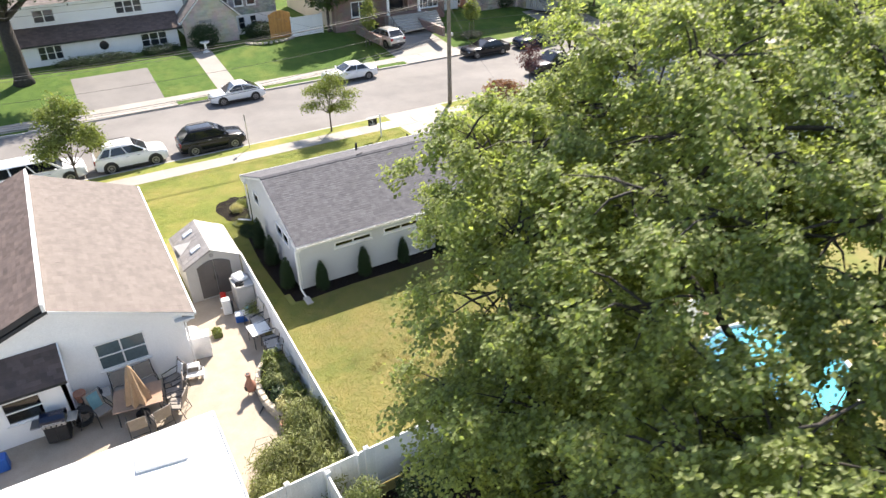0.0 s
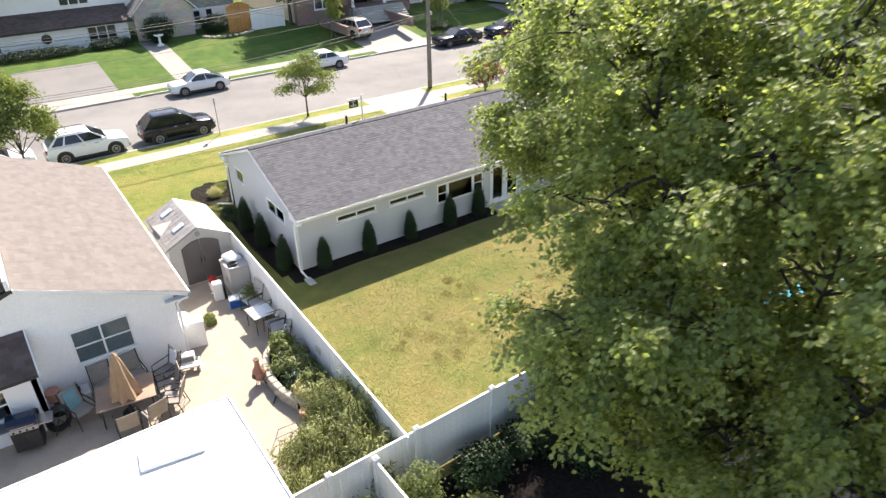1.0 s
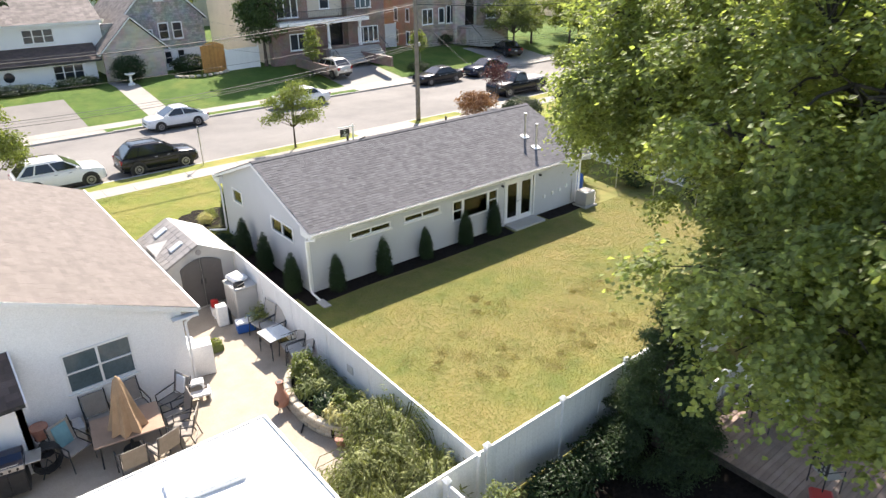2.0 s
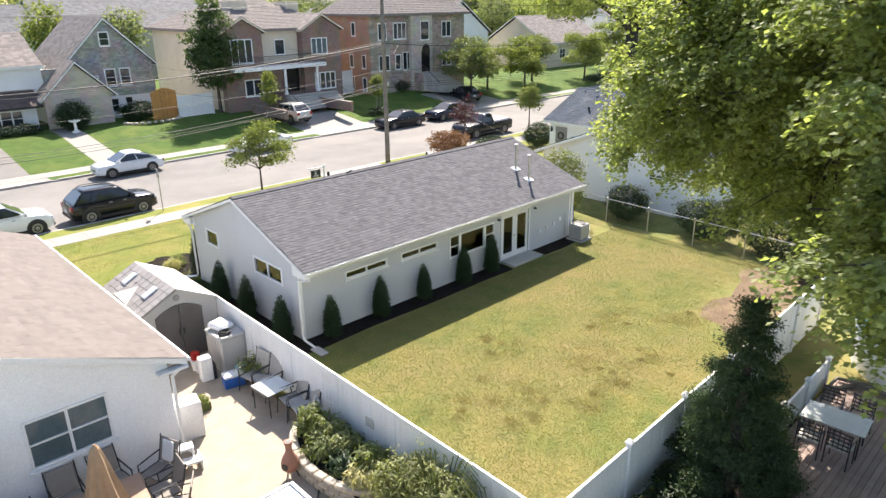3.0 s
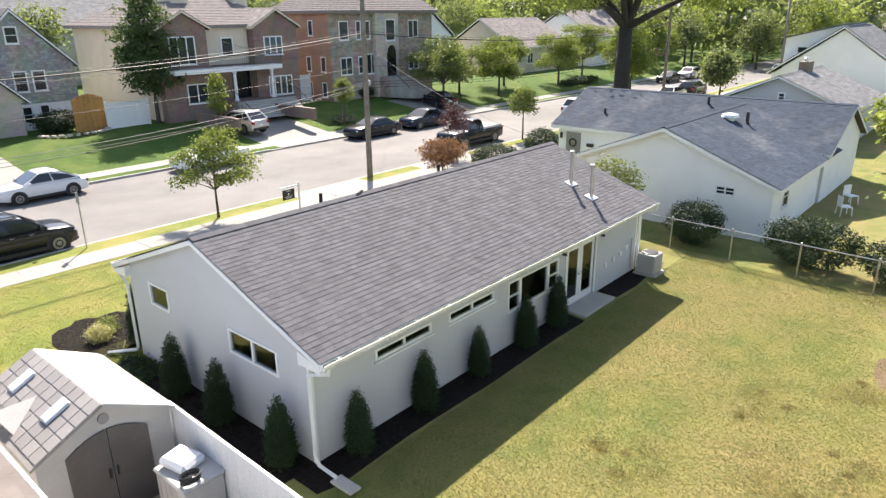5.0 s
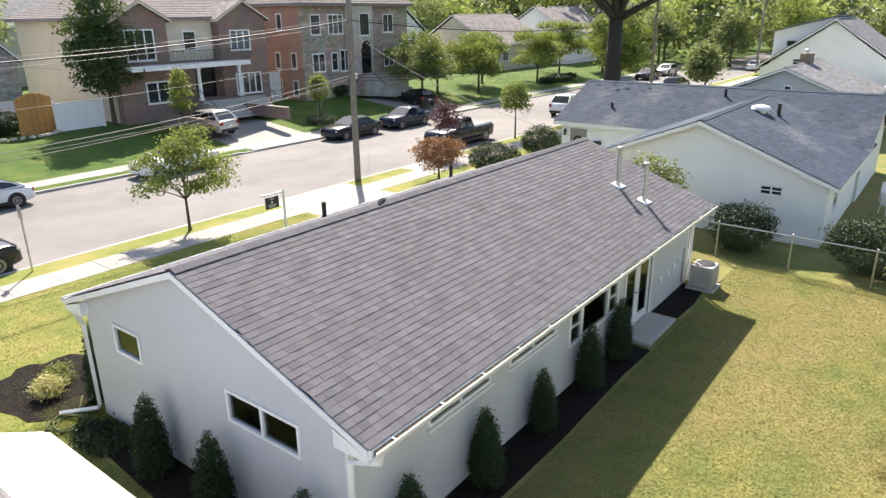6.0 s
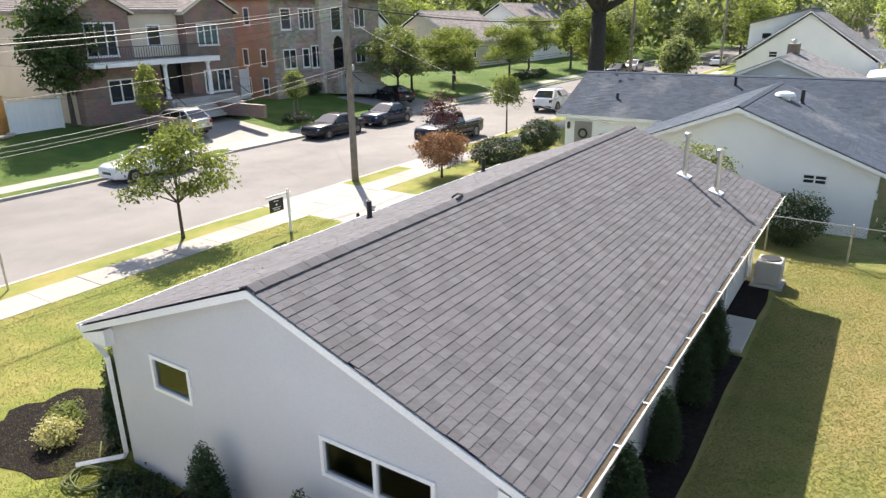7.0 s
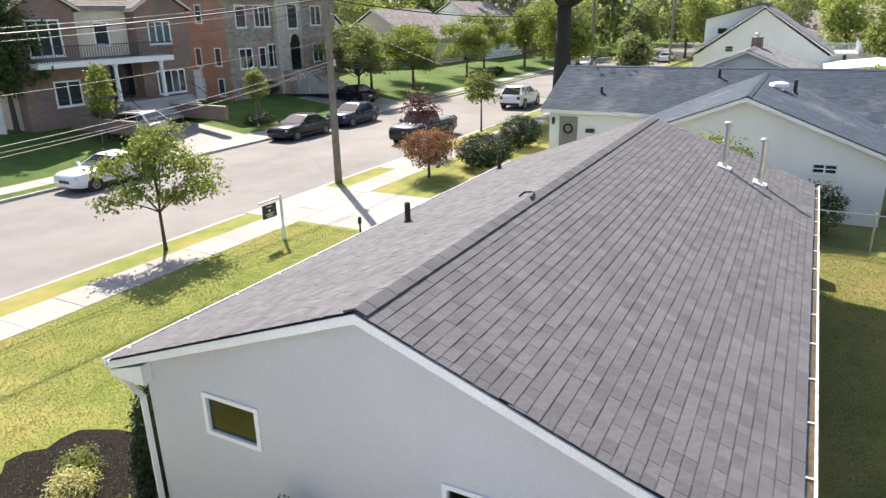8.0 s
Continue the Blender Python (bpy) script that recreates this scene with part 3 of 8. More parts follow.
bm = bmesh.new()
box(bm, -900, 900, -700, 900, -0.9, -0.14)
solid("ground", bm, "lawn_green_shaded", "green ground that reaches to the horizon", kind="structure")
slab("lawn", "lawn", "dry yellow-green mown lawn with brown patches", -40, 140, -40, 33.0, -0.13, 0.0)
slab("lawn_front", "lawn_front", "green and yellow mown front lawn", -40, 140, 33.0, 41.3, -0.13, 0.0)
rise("lawn_far_side", "lawn_green_shaded", "green front lawns rising to the houses, house shade in their colour", -60, 140, FAR_LAWN, 125, 0.0)
slab("road", "asphalt", "pale worn asphalt street", -120, 320, KERB_N, KERB_F, -0.135, -0.12)
slab("road_verge", "lawn_front", "narrow grass strip along the kerb", -40, 20.2, 42.72, GROUND_Y1, -0.13, 0.0)
slab("road_verge", "lawn_front", "narrow grass strip along the kerb", 25.0, 29.4, 42.72, GROUND_Y1, -0.13, 0.0)
slab("road_verge", "lawn_front", "narrow grass strip along the kerb", 34.8, 140, 42.72, GROUND_Y1, -0.13, 0.0)
slab("road_verge", "lawn_green_shaded", "narrow grass strip along the far kerb", 7.6, 28.2, KERB_F + 0.17, FAR_WALK, -0.13, 0.0)
slab("road_verge", "lawn_green_shaded", "narrow grass strip along the far kerb", 34.6, 46.5, KERB_F + 0.17, FAR_WALK, -0.13, 0.0)
slab("road_verge", "lawn_green_shaded", "narrow grass strip along the far kerb", 54, 140, KERB_F + 0.17, FAR_WALK, -0.13, 0.0)
slab("driveway", "concrete", "pale concrete driveway of the grey house", 20.2, 25.0, 33.6, KERB_N - 0.004, -0.13, 0.004)
slab("driveway", "concrete", "pale concrete driveway of the next house", 29.4, 34.8, 42.7, KERB_N - 0.004, -0.13, 0.004)
slab("driveway", "concrete", "pale concrete apron of a driveway", 28.2, 34.6, KERB_F + 0.004, FAR_WALK, -0.13, 0.006)
rise("driveway", "concrete", "pale concrete driveway across the street", 28.2, 34.6, FAR_LAWN, 65.0, 0.008)
slab("driveway", "concrete", "pale concrete apron of a driveway", 46.5, 54.0, KERB_F + 0.004, FAR_WALK, -0.13, 0.006)
rise("driveway", "concrete", "pale concrete driveway across the street", 47.5, 54.0, FAR_LAWN, 64.0, 0.008)
rise("driveway", "asphalt", "brown asphalt driveway before the white house", 0.8, 7.0, FAR_LAWN, 64.5, 0.008)
slab("driveway", "concrete", "pale concrete apron of a driveway", -3.0, 7.6, KERB_F + 0.004, FAR_WALK, -0.13, 0.0)
rise("garden_path", "concrete", "pale concrete path to the white house's door", 11.3, 13.1, FAR_LAWN, 68.6, 0.008)

# pavements of separate slabs, kerbs of separate stones
for nm, y0, y1, xa, xb, z in (("pavement", 41.3, 42.72, -38, 20.2, 0.012), ("pavement", 41.3, 42.72, 20.2, 100, 0.012), ("pavement_far_side", FAR_WALK, FAR_LAWN, -40, 120, 0.012)):
    bed = slab(nm, "kerb", "concrete pavement of square slabs", xa, xb, y0, y1, -0.13, z - 0.012)
    bm = bmesh.new()
    rbox(bm, 0.006, 1.494, 0.006, y1 - y0 - 0.006, -0.05, 0.0, 0.006)
    me = mesh_of("paving_slab", bm, "concrete")
    for i in range(int((xb - xa) / 1.5)):
        piece("paving_slab", me, bed, Matrix.Translation((xa + 1.5 * i, y0, z + 0.003 * math.sin(i * 2.7))))
for y0, y1 in ((GROUND_Y1, KERB_N), (KERB_F, KERB_F + 0.17)):
    bed = slab("kerb", "kerb", "low stone kerb along the street", -120, -40, y0, y1, -0.13, 0.0)
    bm = bmesh.new()
    rbox(bm, 0.005, 2.395, y0, y1, -0.16, 0.01, 0.012)
    me = mesh_of("kerb_stone", bm, "kerb")
    for i in range(70):
        x = -40 + 2.4 * i
        drop = (y0 < 50 and (19.5 < x + 1.2 < 25.5 or 29 < x + 1.2 < 35.2)) or (y0 > 50 and (-3 < x + 1.2 < 7.6 or 28 < x + 1.2 < 34.8 or 46.3 < x + 1.2 < 54.2))
        piece("kerb_stone", me, bed, Matrix.Translation((x, 0, -0.035 if drop else 0.0)))

sheet("mulch_bed_back", "mulch", "black mulch bed along the house's back wall", [(6.35, 24.55), (6.9, 24.42), (9, 24.52), (12, 24.45), (15, 24.5), (16.6, 24.45), (16.7, 25.3), (6.35, 25.3)], 0.012, 0.05)
sheet("mulch_bed_far", "mulch", "black mulch bed beyond the step", [(18.9, 24.55), (20.2, 24.5), (21.3, 24.6), (21.6, 25.3), (18.9, 25.3)], 0.012, 0.05)
sheet("mulch_bed_gable", "mulch", "black mulch bed along the gable wall", [(6.1, 25.3), (6.94, 25.3), (6.94, 31.4), (6.2, 31.3), (6.0, 28.5)], 0.012, 0.05)
sheet("mulch_bed_front", "mulch", "round black mulch bed at the house's front corner", blob(6.9, 34.9, 1.35, 1.6, 3), 0.014, 0.05)
sheet("bare_patch", "dirt", "bare reddish-brown soil patch in the lawn", blob(20.2, 15.6, 3.2, 1.5, 5, rough=0.3), 0.006)
sheet("bare_patch", "dirt", "bare pale soil patch in the lawn", blob(23.0, 16.4, 1.4, 1.2, 6, rough=0.35), 0.007)
sheet("bare_patch", "mulch", "near-black ground patch under trees in the yard behind", [(4.2, 9.3), (13.6, 9.2), (13.8, 13.2), (4.2, 13.2)], 0.006)
slab("patio", "patio", "cream paved patio beside the neighbour's house", -12, 4.45, 8.0, 27.0, -0.13, 0.012)

# ---- the grey ranch house ----
house = thing("ranch_house", (15.0, 29.05, 0), "single-storey grey ranch house with a charcoal shingle roof", "house")
WX0, WX1, WY0, WY1, WALL_T = 6.95, 21.6, 25.3, 32.8, 0.2
EAVE, SLOPE, RIDGE_Y = 2.62, 0.366, 29.05
WALL_H = 2.70
back = basis((WX0, WY0, 0), (1, 0, 0), (0, -1, 0))
gable = basis((WX0, WY0, 0), (0, 1, 0), (-1, 0, 0))
front = basis((WX0, WY1, 0), (1, 0, 0), (0, 1, 0))
far = basis((WX1, WY0, 0), (0, 1, 0), (1, 0, 0))
BACK_HOLES = [(1.78, 3.62, 1.66, 1.94), (4.27, 6.1, 1.66, 1.94), (6.75, 9.35, 1.02, 1.95), (9.85, 11.6, 0.1, 2.05)]
GABLE_HOLES = [(1.02, 2.84, 1.66, 2.28), (5.46, 6.42, 1.83, 2.46)]
bm = wall_boxes(bmesh.new(), 0, WX1 - WX0, 0.0, WALL_H - 0.2, BACK_HOLES, WALL_T, back)
wall_back = part("wall_back", bm, "grey_wall", house, absolute=True)
half = RIDGE_Y - WY0
top = WALL_H + SLOPE * half
for nm, m, holes in (("wall_gable", gable, GABLE_HOLES), ("wall_gable_far", far, [])):
    bm = wall_boxes(bmesh.new(), 0.2, WY1 - WY0 - 0.2, 0.0, WALL_H - 0.2, holes, WALL_T, m)
    prism(bm, [(0.0, WALL_H - 0.2), (WY1 - WY0, WALL_H - 0.2), (WY1 - WY0, 2.69), (half, 4.06), (0.0, 2.69)], -WALL_T, 0, m)
    part(nm, bm, "grey_wall", house, absolute=True)
part("wall_front", wall_boxes(bmesh.new(), 0, WX1 - WX0, 0, WALL_H - 0.2, [(3, 5, 0.9, 2.1), (8, 9, 0.1, 2.1), (11, 13, 0.9, 2.1)], WALL_T, front), "grey_wall", house, absolute=True)
part("floor", box(bmesh.new(), WX0 + 0.2, WX1 - 0.2, WY0 + 0.2, WY1 - 0.2, -0.05, 0.1), "floor", house, absolute=True)
part("ceiling", box(bmesh.new(), WX0 + 0.2, WX1 - 0.2, WY0 + 0.2, WY1 - 0.2, 2.42, 2.47), "inner", house, absolute=True)
part("inner_wall", box(bmesh.new(), WX0 + 0.2, WX1 - 0.2, 29.0, 29.1, 0.1, 2.42), "inner", house, absolute=True)
for i, h in enumerate(BACK_HOLES[:2]):
    w = window(house, back @ Matrix.Translation((h[0], 0, h[2])), h[1] - h[0], h[3] - h[2], 2, 0, 0.055, 0.025, "glass", depth=0.09)
    tagged(w, "slim white-framed high window")
h = BACK_HOLES[2]
for a, b, bars in ((0, 0.58, 1), (0.58, 2.02, 0), (2.02, 2.6, 1)):
    w = window(house, back @ Matrix.Translation((h[0] + a, 0, h[2])), b - a, h[3] - h[2], 1, bars, 0.06, 0.03, "glass", depth=0.09, sill=False)
for h, n in zip(GABLE_HOLES, (2, 1)):
    tagged(window(house, gable @ Matrix.Translation((h[0], 0, h[2])), h[1] - h[0], h[3] - h[2], n, 0, 0.06, 0.03, "glass", depth=0.09, sill=False), "white-framed gable window")
for a, b in ((3, 5), (11, 13)):
    window(house, front @ Matrix.Translation((a, 0, 0.9)), b - a, 1.2, 2, 0, 0.06, 0.03, "glass", depth=0.09)
part("front_door", box(bmesh.new(), 8, 9, -0.12, -0.06, 0.1, 2.1, front), "white", house, absolute=True)
# French doors
h = BACK_HOLES[3]
bm = bmesh.new()
for a, b, c, d in ((h[0] - 0.09, h[1] + 0.09, h[3], h[3] + 0.1), (h[0] - 0.09, h[0], h[2], h[3]), (h[1], h[1] + 0.09, h[2], h[3])):
    box(bm, a, b, -0.1, 0.03, c, d, back)
surround = part("door_surround", bm, "white", house, absolute=True)
mid = (h[0] + h[1]) / 2
for a, b, s in ((h[0], mid - 0.004, 1), (mid + 0.004, h[1], -1)):
    bm = bmesh.new()
    for q in ((a, b, h[2], h[2] + 0.22), (a, b, h[3] - 0.14, h[3]), (a, a + 0.15, h[2] + 0.22, h[3] - 0.14), (b - 0.15, b, h[2] + 0.22, h[3] - 0.14)):
        box(bm, q[0], q[1], -0.07, -0.025, q[2], q[3], back)
    leaf_door = part("door_leaf", bm, "white", house, "white glazed French door leaf", absolute=True)
    part("pane", box(bmesh.new(), a + 0.14, b - 0.14, -0.05, -0.04, h[2] + 0.2, h[3] - 0.12, back), "glass", leaf_door, absolute=True)
    x = (b - 0.08) if s == 1 else (a + 0.08)
    bm = tube(bmesh.new(), [back @ Vector((x, -0.03, 1.05)), back @ Vector((x, 0.03, 1.05)), back @ Vector((x - s * 0.1, 0.035, 1.05))], 0.012, 6)
    part("handle", bm, "black_metal", leaf_door, "dark lever handle", absolute=True)
# roof: the tabs nearest the near gable are single pieces
roof = gable_roof(house, 6.8, 21.75, 24.75, 33.35, EAVE, SLOPE, "x", 0.13, "shingle", 0.142, 0.2, seed=11, keep=lambda s, t: s < 1.9 and t > 0.6)
# boxed eave returns, soffits, gutters, downspouts
for y0, y1 in ((24.76, WY0), (WY1, 33.34)):
    part("soffit", box(bmesh.new(), 6.82, 21.73, y0, y1, EAVE - 0.235, EAVE - 0.215), "white", roof, absolute=True)
    for x0 in (6.79, 21.6):
        bm = prism(bmesh.new(), [(24.75, EAVE - 0.25), (25.42, EAVE - 0.25), (25.42, EAVE + 0.05), (24.75, EAVE - 0.16)] if y0 < 30 else [(33.35, EAVE - 0.25), (32.68, EAVE - 0.25), (32.68, EAVE + 0.05), (33.35, EAVE - 0.16)], x0, x0 + 0.158, Matrix(((0, 1, 0, 0), (1, 0, 0, 0), (0, 0, 1, 0), (0, 0, 0, 1))))
        part("eave_return", bm, "white", roof, absolute=True)
for y, s in ((24.72, -1), (33.38, 1)):
    prof = [(0, 0), (0.0, -0.12), (0.09, -0.12), (0.125, -0.02), (0.125, 0.0), (0.11, 0.0), (0.08, -0.105), (0.015, -0.105), (0.015, 0)]
    bm = prism(bmesh.new(), [(y + s * u, EAVE - 0.02 + w) for u, w in prof], 6.8, 21.75, Matrix(((0, 1, 0, 0), (1, 0, 0, 0), (0, 0, 1, 0), (0, 0, 0, 1))))
    gutter = part("gutter", bm, "white", roof, "white aluminium gutter with leaf litter", absolute=True)
    part("leaf_litter", box(bmesh.new(), 6.85, 21.7, min(y + s * 0.02, y + s * 0.098), max(y + s * 0.02, y + s * 0.098), EAVE - 0.124, EAVE - 0.05), "litter", gutter, "brown leaf litter", absolute=True)
    for i in range(14):
        x = 7.2 + i * 1.09
        part("gutter_hanger", box(bmesh.new(), x, x + 0.022, min(y, y + s * 0.12), max(y, y + s * 0.12), EAVE - 0.034, EAVE - 0.024), "white", gutter, absolute=True)
for pts in ([(6.93, 24.66, 2.5), (6.91, 24.66, 2.36), (6.87, 25.22, 2.16), (6.87, 25.22, 0.25), (6.87, 25.1, 0.1), (6.87, 24.55, 0.07)],
            [(6.93, 33.44, 2.5), (6.91, 33.44, 2.36), (6.87, 32.86, 2.12), (6.87, 32.86, 0.25), (6.87, 32.95, 0.12), (6.3, 33.5, 0.07)],
            [(21.66, 24.66, 2.5), (21.66, 24.66, 2.36), (21.66, 25.22, 2.16), (21.66, 25.22, 0.1)]):
    bm = bmesh.new()
    tube(bm, pts, 0.052, 4)
    part("downspout", bm, "white", house, "white downspout", absolute=True)
part("corner_trim", box(bmesh.new(), 6.935, 7.03, 25.285, 25.36, 0.02, 2.4), "white", house, absolute=True)
part("corner_trim", box(bmesh.new(), 21.52, 21.615, 25.285, 25.36, 0.02, 2.4), "white", house, absolute=True)
solid("splash_block", rbox(bmesh.new(), 6.72, 7.02, 24.0, 24.62, 0.0, 0.06, 0.02), "kerb", "grey concrete splash block under the downspout", "splash block")
# roof vents: two tall white flues and black pipes on the front slope
def roof_z(y):
    return EAVE + SLOPE * (min(y - 24.75, 33.35 - y))
for x, y, hh in ((19.4, 26.8, 1.12), (19.28, 25.95, 1.1)):
    z = roof_z(y)
    v = part("flue", lathe(bmesh.new(), [(0.07, z - 0.05), (0.062, z + 0.1), (0.055, z + hh - 0.12), (0.055, z + hh - 0.1), (0.085, z + hh - 0.09), (0.09, z + hh), (0.06, z + hh + 0.02)], 12, Matrix.Translation((x, y, 0))), "metal", roof, "tall galvanised flue pipe", absolute=True)
    part("flashing", rbox(bmesh.new(), -0.2, 0.2, -0.17, 0.17, 0.0, 0.03, 0.01, Matrix.Translation((x, y, z + 0.012)) @ pose(0, 0, 0, 20.1)), "white", v, absolute=True)
for x, y in ((13.0, 32.15), (19.7, 33.0)):
    z = roof_z(y)
    part("vent_pipe", lathe(bmesh.new(), [(0.08, z - 0.04), (0.075, z + 0.05), (0.06, z + 0.06), (0.06, z + 0.42), (0.045, z + 0.42), (0.045, z + 0.3)], 12, Matrix.Translation((x, y, 0))), "black", roof, "black plastic vent pipe", absolute=True)
part("ridge_cable", tube(bmesh.new(), [(12.1, 29.35, 4.12), (12.15, 29.25, 4.2), (12.0, 29.05, 4.255), (11.7, 28.98, 4.235)], 0.02, 6), "black", roof, "black cable end at the ridge", absolute=True)
# wall fixtures at the back
for u, zz in ((9.6, 1.98), (11.98, 1.98)):
    lamp = part("wall_lamp", lathe(bmesh.new(), [(0.05, 0), (0.06, 0.03), (0.03, 0.05), (0.05, 0.09), (0.035, 0.13)], 10, back @ Matrix.Translation((u, 0, zz)) @ pose(0, 0, 0, -90)), "black_metal", house, "small dark wall lamp by the French doors", absolute=True)
for u, zz in ((12.3, 0.75), (12.85, 0.8), (13.35, 0.85), (13.8, 0.95)):
    part("wall_outlet", rbox(bmesh.new(), u, u + 0.13, 0.0, 0.06, zz, zz + 0.17, 0.012, back), "white", house, "small white wall outlet cover", absolute=True)
part("meter_pipe", tube(bmesh.new(), [back @ Vector((14.25, 0.04, 0.2)), back @ Vector((14.25, 0.04, 1.3))], 0.02, 6), "metal", house, absolute=True)
step = thing("door_step", (17.7, 24.9, 0), "grey concrete door step below the French doors", "step")
part("step_block", rbox(bmesh.new(), -0.95, 0.95, -0.38, 0.38, 0.0, 0.1, 0.015), "kerb", step)

# air conditioner
ac = thing("air_conditioner", (21.6, 24.7, 0), "light grey outdoor air-conditioning unit on a pad", "air conditioner")
part("pad", rbox(bmesh.new(), -0.42, 0.42, -0.42, 0.42, 0, 0.08, 0.01), "kerb", ac)
part("casing", rbox(bmesh.new(), -0.33, 0.33, -0.33, 0.33, 0.08, 0.78, 0.05, seg=2), "shed_wall", ac)
part("fan_guard", lathe(bmesh.new(), [(0.28, 0.775), (0.28, 0.80), (0.25, 0.81), (0.06, 0.815)], 20), "black_metal", ac, "black fan guard")
for k in range(9):
    z = 0.15 + 0.065 * k
    bm = bmesh.new()
    box(bm, -0.345, 0.345, -0.345, 0.345, z, z + 0.018)
    part("louvre", bm, "metal", ac)
part("refrigerant_pipe", tube(bmesh.new(), [(0.3, 0.1, 0.2), (0.7, 0.1, 0.12), (0.9, 0.3, 0.1)], 0.025, 6), "white", ac)


# ---- fences ----
def vinyl_fence(name, a, b, h, label, picket=0.19, post_every=2.4, lattice=False, caps=True):
    """White vinyl privacy fence from a to b: posts with caps, rails and tongue-and-groove boards."""
    a, b = Vector((*a, 0)), Vector((*b, 0))
    L = (b - a).length
    ob = thing(name, a, label, "fence", rz=math.degrees(math.atan2(b.y - a.y, b.x - a.x)))
    n = max(1, round(L / post_every))
    post = rbox(bmesh.new(), -0.065, 0.065, -0.065 if caps else -0.031, 0.065 if caps else 0.031, -0.05, h + (0.06 if caps else 0.01), 0.008)
    post_me = mesh_of("post", post, "white")
    cap = bmesh.new()
    lathe(cap, [(0.115, h + 0.06), (0.115, h + 0.085), (0.02, h + 0.15)], 4, pose(0, 0, 0, 0, 0, 45))
    cap_me = mesh_of("post_cap", cap, "white")
    rail_me = mesh_of("rail", rbox(bmesh.new(), 0, 1, -0.03, 0.03, 0, 0.13, 0.006), "white")
    rng = random.Random(4)
    board_me = mesh_of("board", rbox(bmesh.new(), 0.002, picket - 0.002, -0.012, 0.012, 0.12, h - 0.1, 0.004), "white")
    for i in range(n + 1):
        x = L * i / n
        p = piece("post", post_me, ob, Matrix.Translation((x, 0, 0)))
        if caps:
            piece("post_cap", cap_me, p, Matrix())
        if i < n:
            for z in (0.05, h - 0.12):
                piece("rail", rail_me, ob, Matrix.Translation((x + 0.066, 0, z)) @ Matrix.Diagonal((L / n - 0.132, 1, 1, 1)))
            k = max(1, int((L / n - 0.14) / picket))
            w = (L / n - 0.14) / k
            for j in range(k):
                piece("board", board_me, ob, Matrix.Translation((x + 0.07 + j * w, 0.004 * rng.uniform(-1, 1), 0)) @ Matrix.Diagonal((w / picket, 1, 1, 1)))
    return ob


vinyl_fence("fence", (4.6, 13.52), (4.88, 27.0), 1.8, "white vinyl privacy fence between the patio and the lawn", caps=False)
vinyl_fence("fence", (-2.6, 13.42), (19.9, 13.82), 1.8, "white vinyl privacy fence along the back of the lawn")
vinyl_fence("fence", (3.55, 13.3), (3.62, 5.5), 1.8, "white vinyl privacy fence between two back yards")

# chain-link fence at the far side of the lawn
link = thing("chain_link_fence", (24.6, 26.6, 0), "green chain-link fence with steel posts and top rail", "fence")
for i in range(7):
    x, y = 24.85 - 0.13 * i, 27.6 - 2.35 * i
    part("post", lathe(bmesh.new(), [(0.03, -0.05), (0.03, 1.22), (0.042, 1.22), (0.035, 1.28), (0.01, 1.29)], 8, Matrix.Translation((x, y, 0))), "metal", link, absolute=True)
part("top_rail", tube(bmesh.new(), [(24.85, 27.6, 1.2), (24.07, 13.5, 1.2)], 0.021, 6), "metal", link, absolute=True)
bm = bmesh.new()
for k in range(int(14.1 / 0.11)):
    for s in (1, -1):
        y0 = 27.6 - 0.11 * k
        y1 = y0 - 1.15
        if y1 < 13.5:
            continue
        f0, f1 = (27.6 - y0) / 14.1, (27.6 - y1) / 14.1
        a, b = Vector((24.85 - 0.78 * f0, y0, 0.05 if s > 0 else 1.2)), Vector((24.85 - 0.78 * f1, y1, 1.2 if s > 0 else 0.05))
        tube(bm, [a, b], 0.0035, 3, cap=False)
tagged(part("mesh", bm, "leaf_spruce", link, "green coated wire mesh", absolute=True), kind="stuff")


# ---- neighbour's white house beside the patio ----
nb = thing("neighbour_house", (-2.6, 28.5, 0), "white one-storey house with a tan shingle roof", "house")
NB_E, NB_S = 2.62, 0.40
bm = wall_boxes(bmesh.new(), 0, 7.9, 0, 2.5, [(4.8, 6.5, 1.2, 2.4)], 0.2, basis((-6.4, 22.45, 0), (1, 0, 0), (0, -1, 0)))
prism(bm, [(-6.4, 2.5), (1.5, 2.5), (1.5, 2.68), (-2.6, 4.22), (-6.4, 2.68)], 22.45, 22.65, Matrix())
part("wall_gable", bm, "white_wall", nb, absolute=True)
part("wall_side", box(bmesh.new(), 1.3, 1.5, 22.65, 34.6, 0, 2.6), "white_wall", nb, absolute=True)
part("wall_side", box(bmesh.new(), -6.6, -6.4, 22.45, 34.6, 0, 2.6), "white_wall", nb, absolute=True)
part("wall_street", box(bmesh.new(), -6.4, 1.3, 34.4, 34.6, 0, 2.6), "white_wall", nb, absolute=True)
part("ceiling", box(bmesh.new(), -6.4, 1.3, 22.65, 34.4, 2.45, 2.49), "inner", nb, absolute=True)
NB_R = NB_E + NB_S * 4.45
nb_roof = part("roof", prism(bmesh.new(), [(1.9, NB_E - 0.02), (-2.55, NB_R - 0.02), (-7.0, NB_E + 0.05), (-7.0, NB_E - 0.1), (-2.55, NB_R - 0.15), (1.9, NB_E - 0.15)], 22.3, 35.0, Matrix()), "deck_board", nb, absolute=True)
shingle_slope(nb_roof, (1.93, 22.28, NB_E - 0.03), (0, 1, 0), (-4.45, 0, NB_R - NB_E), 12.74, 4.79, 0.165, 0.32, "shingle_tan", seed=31)
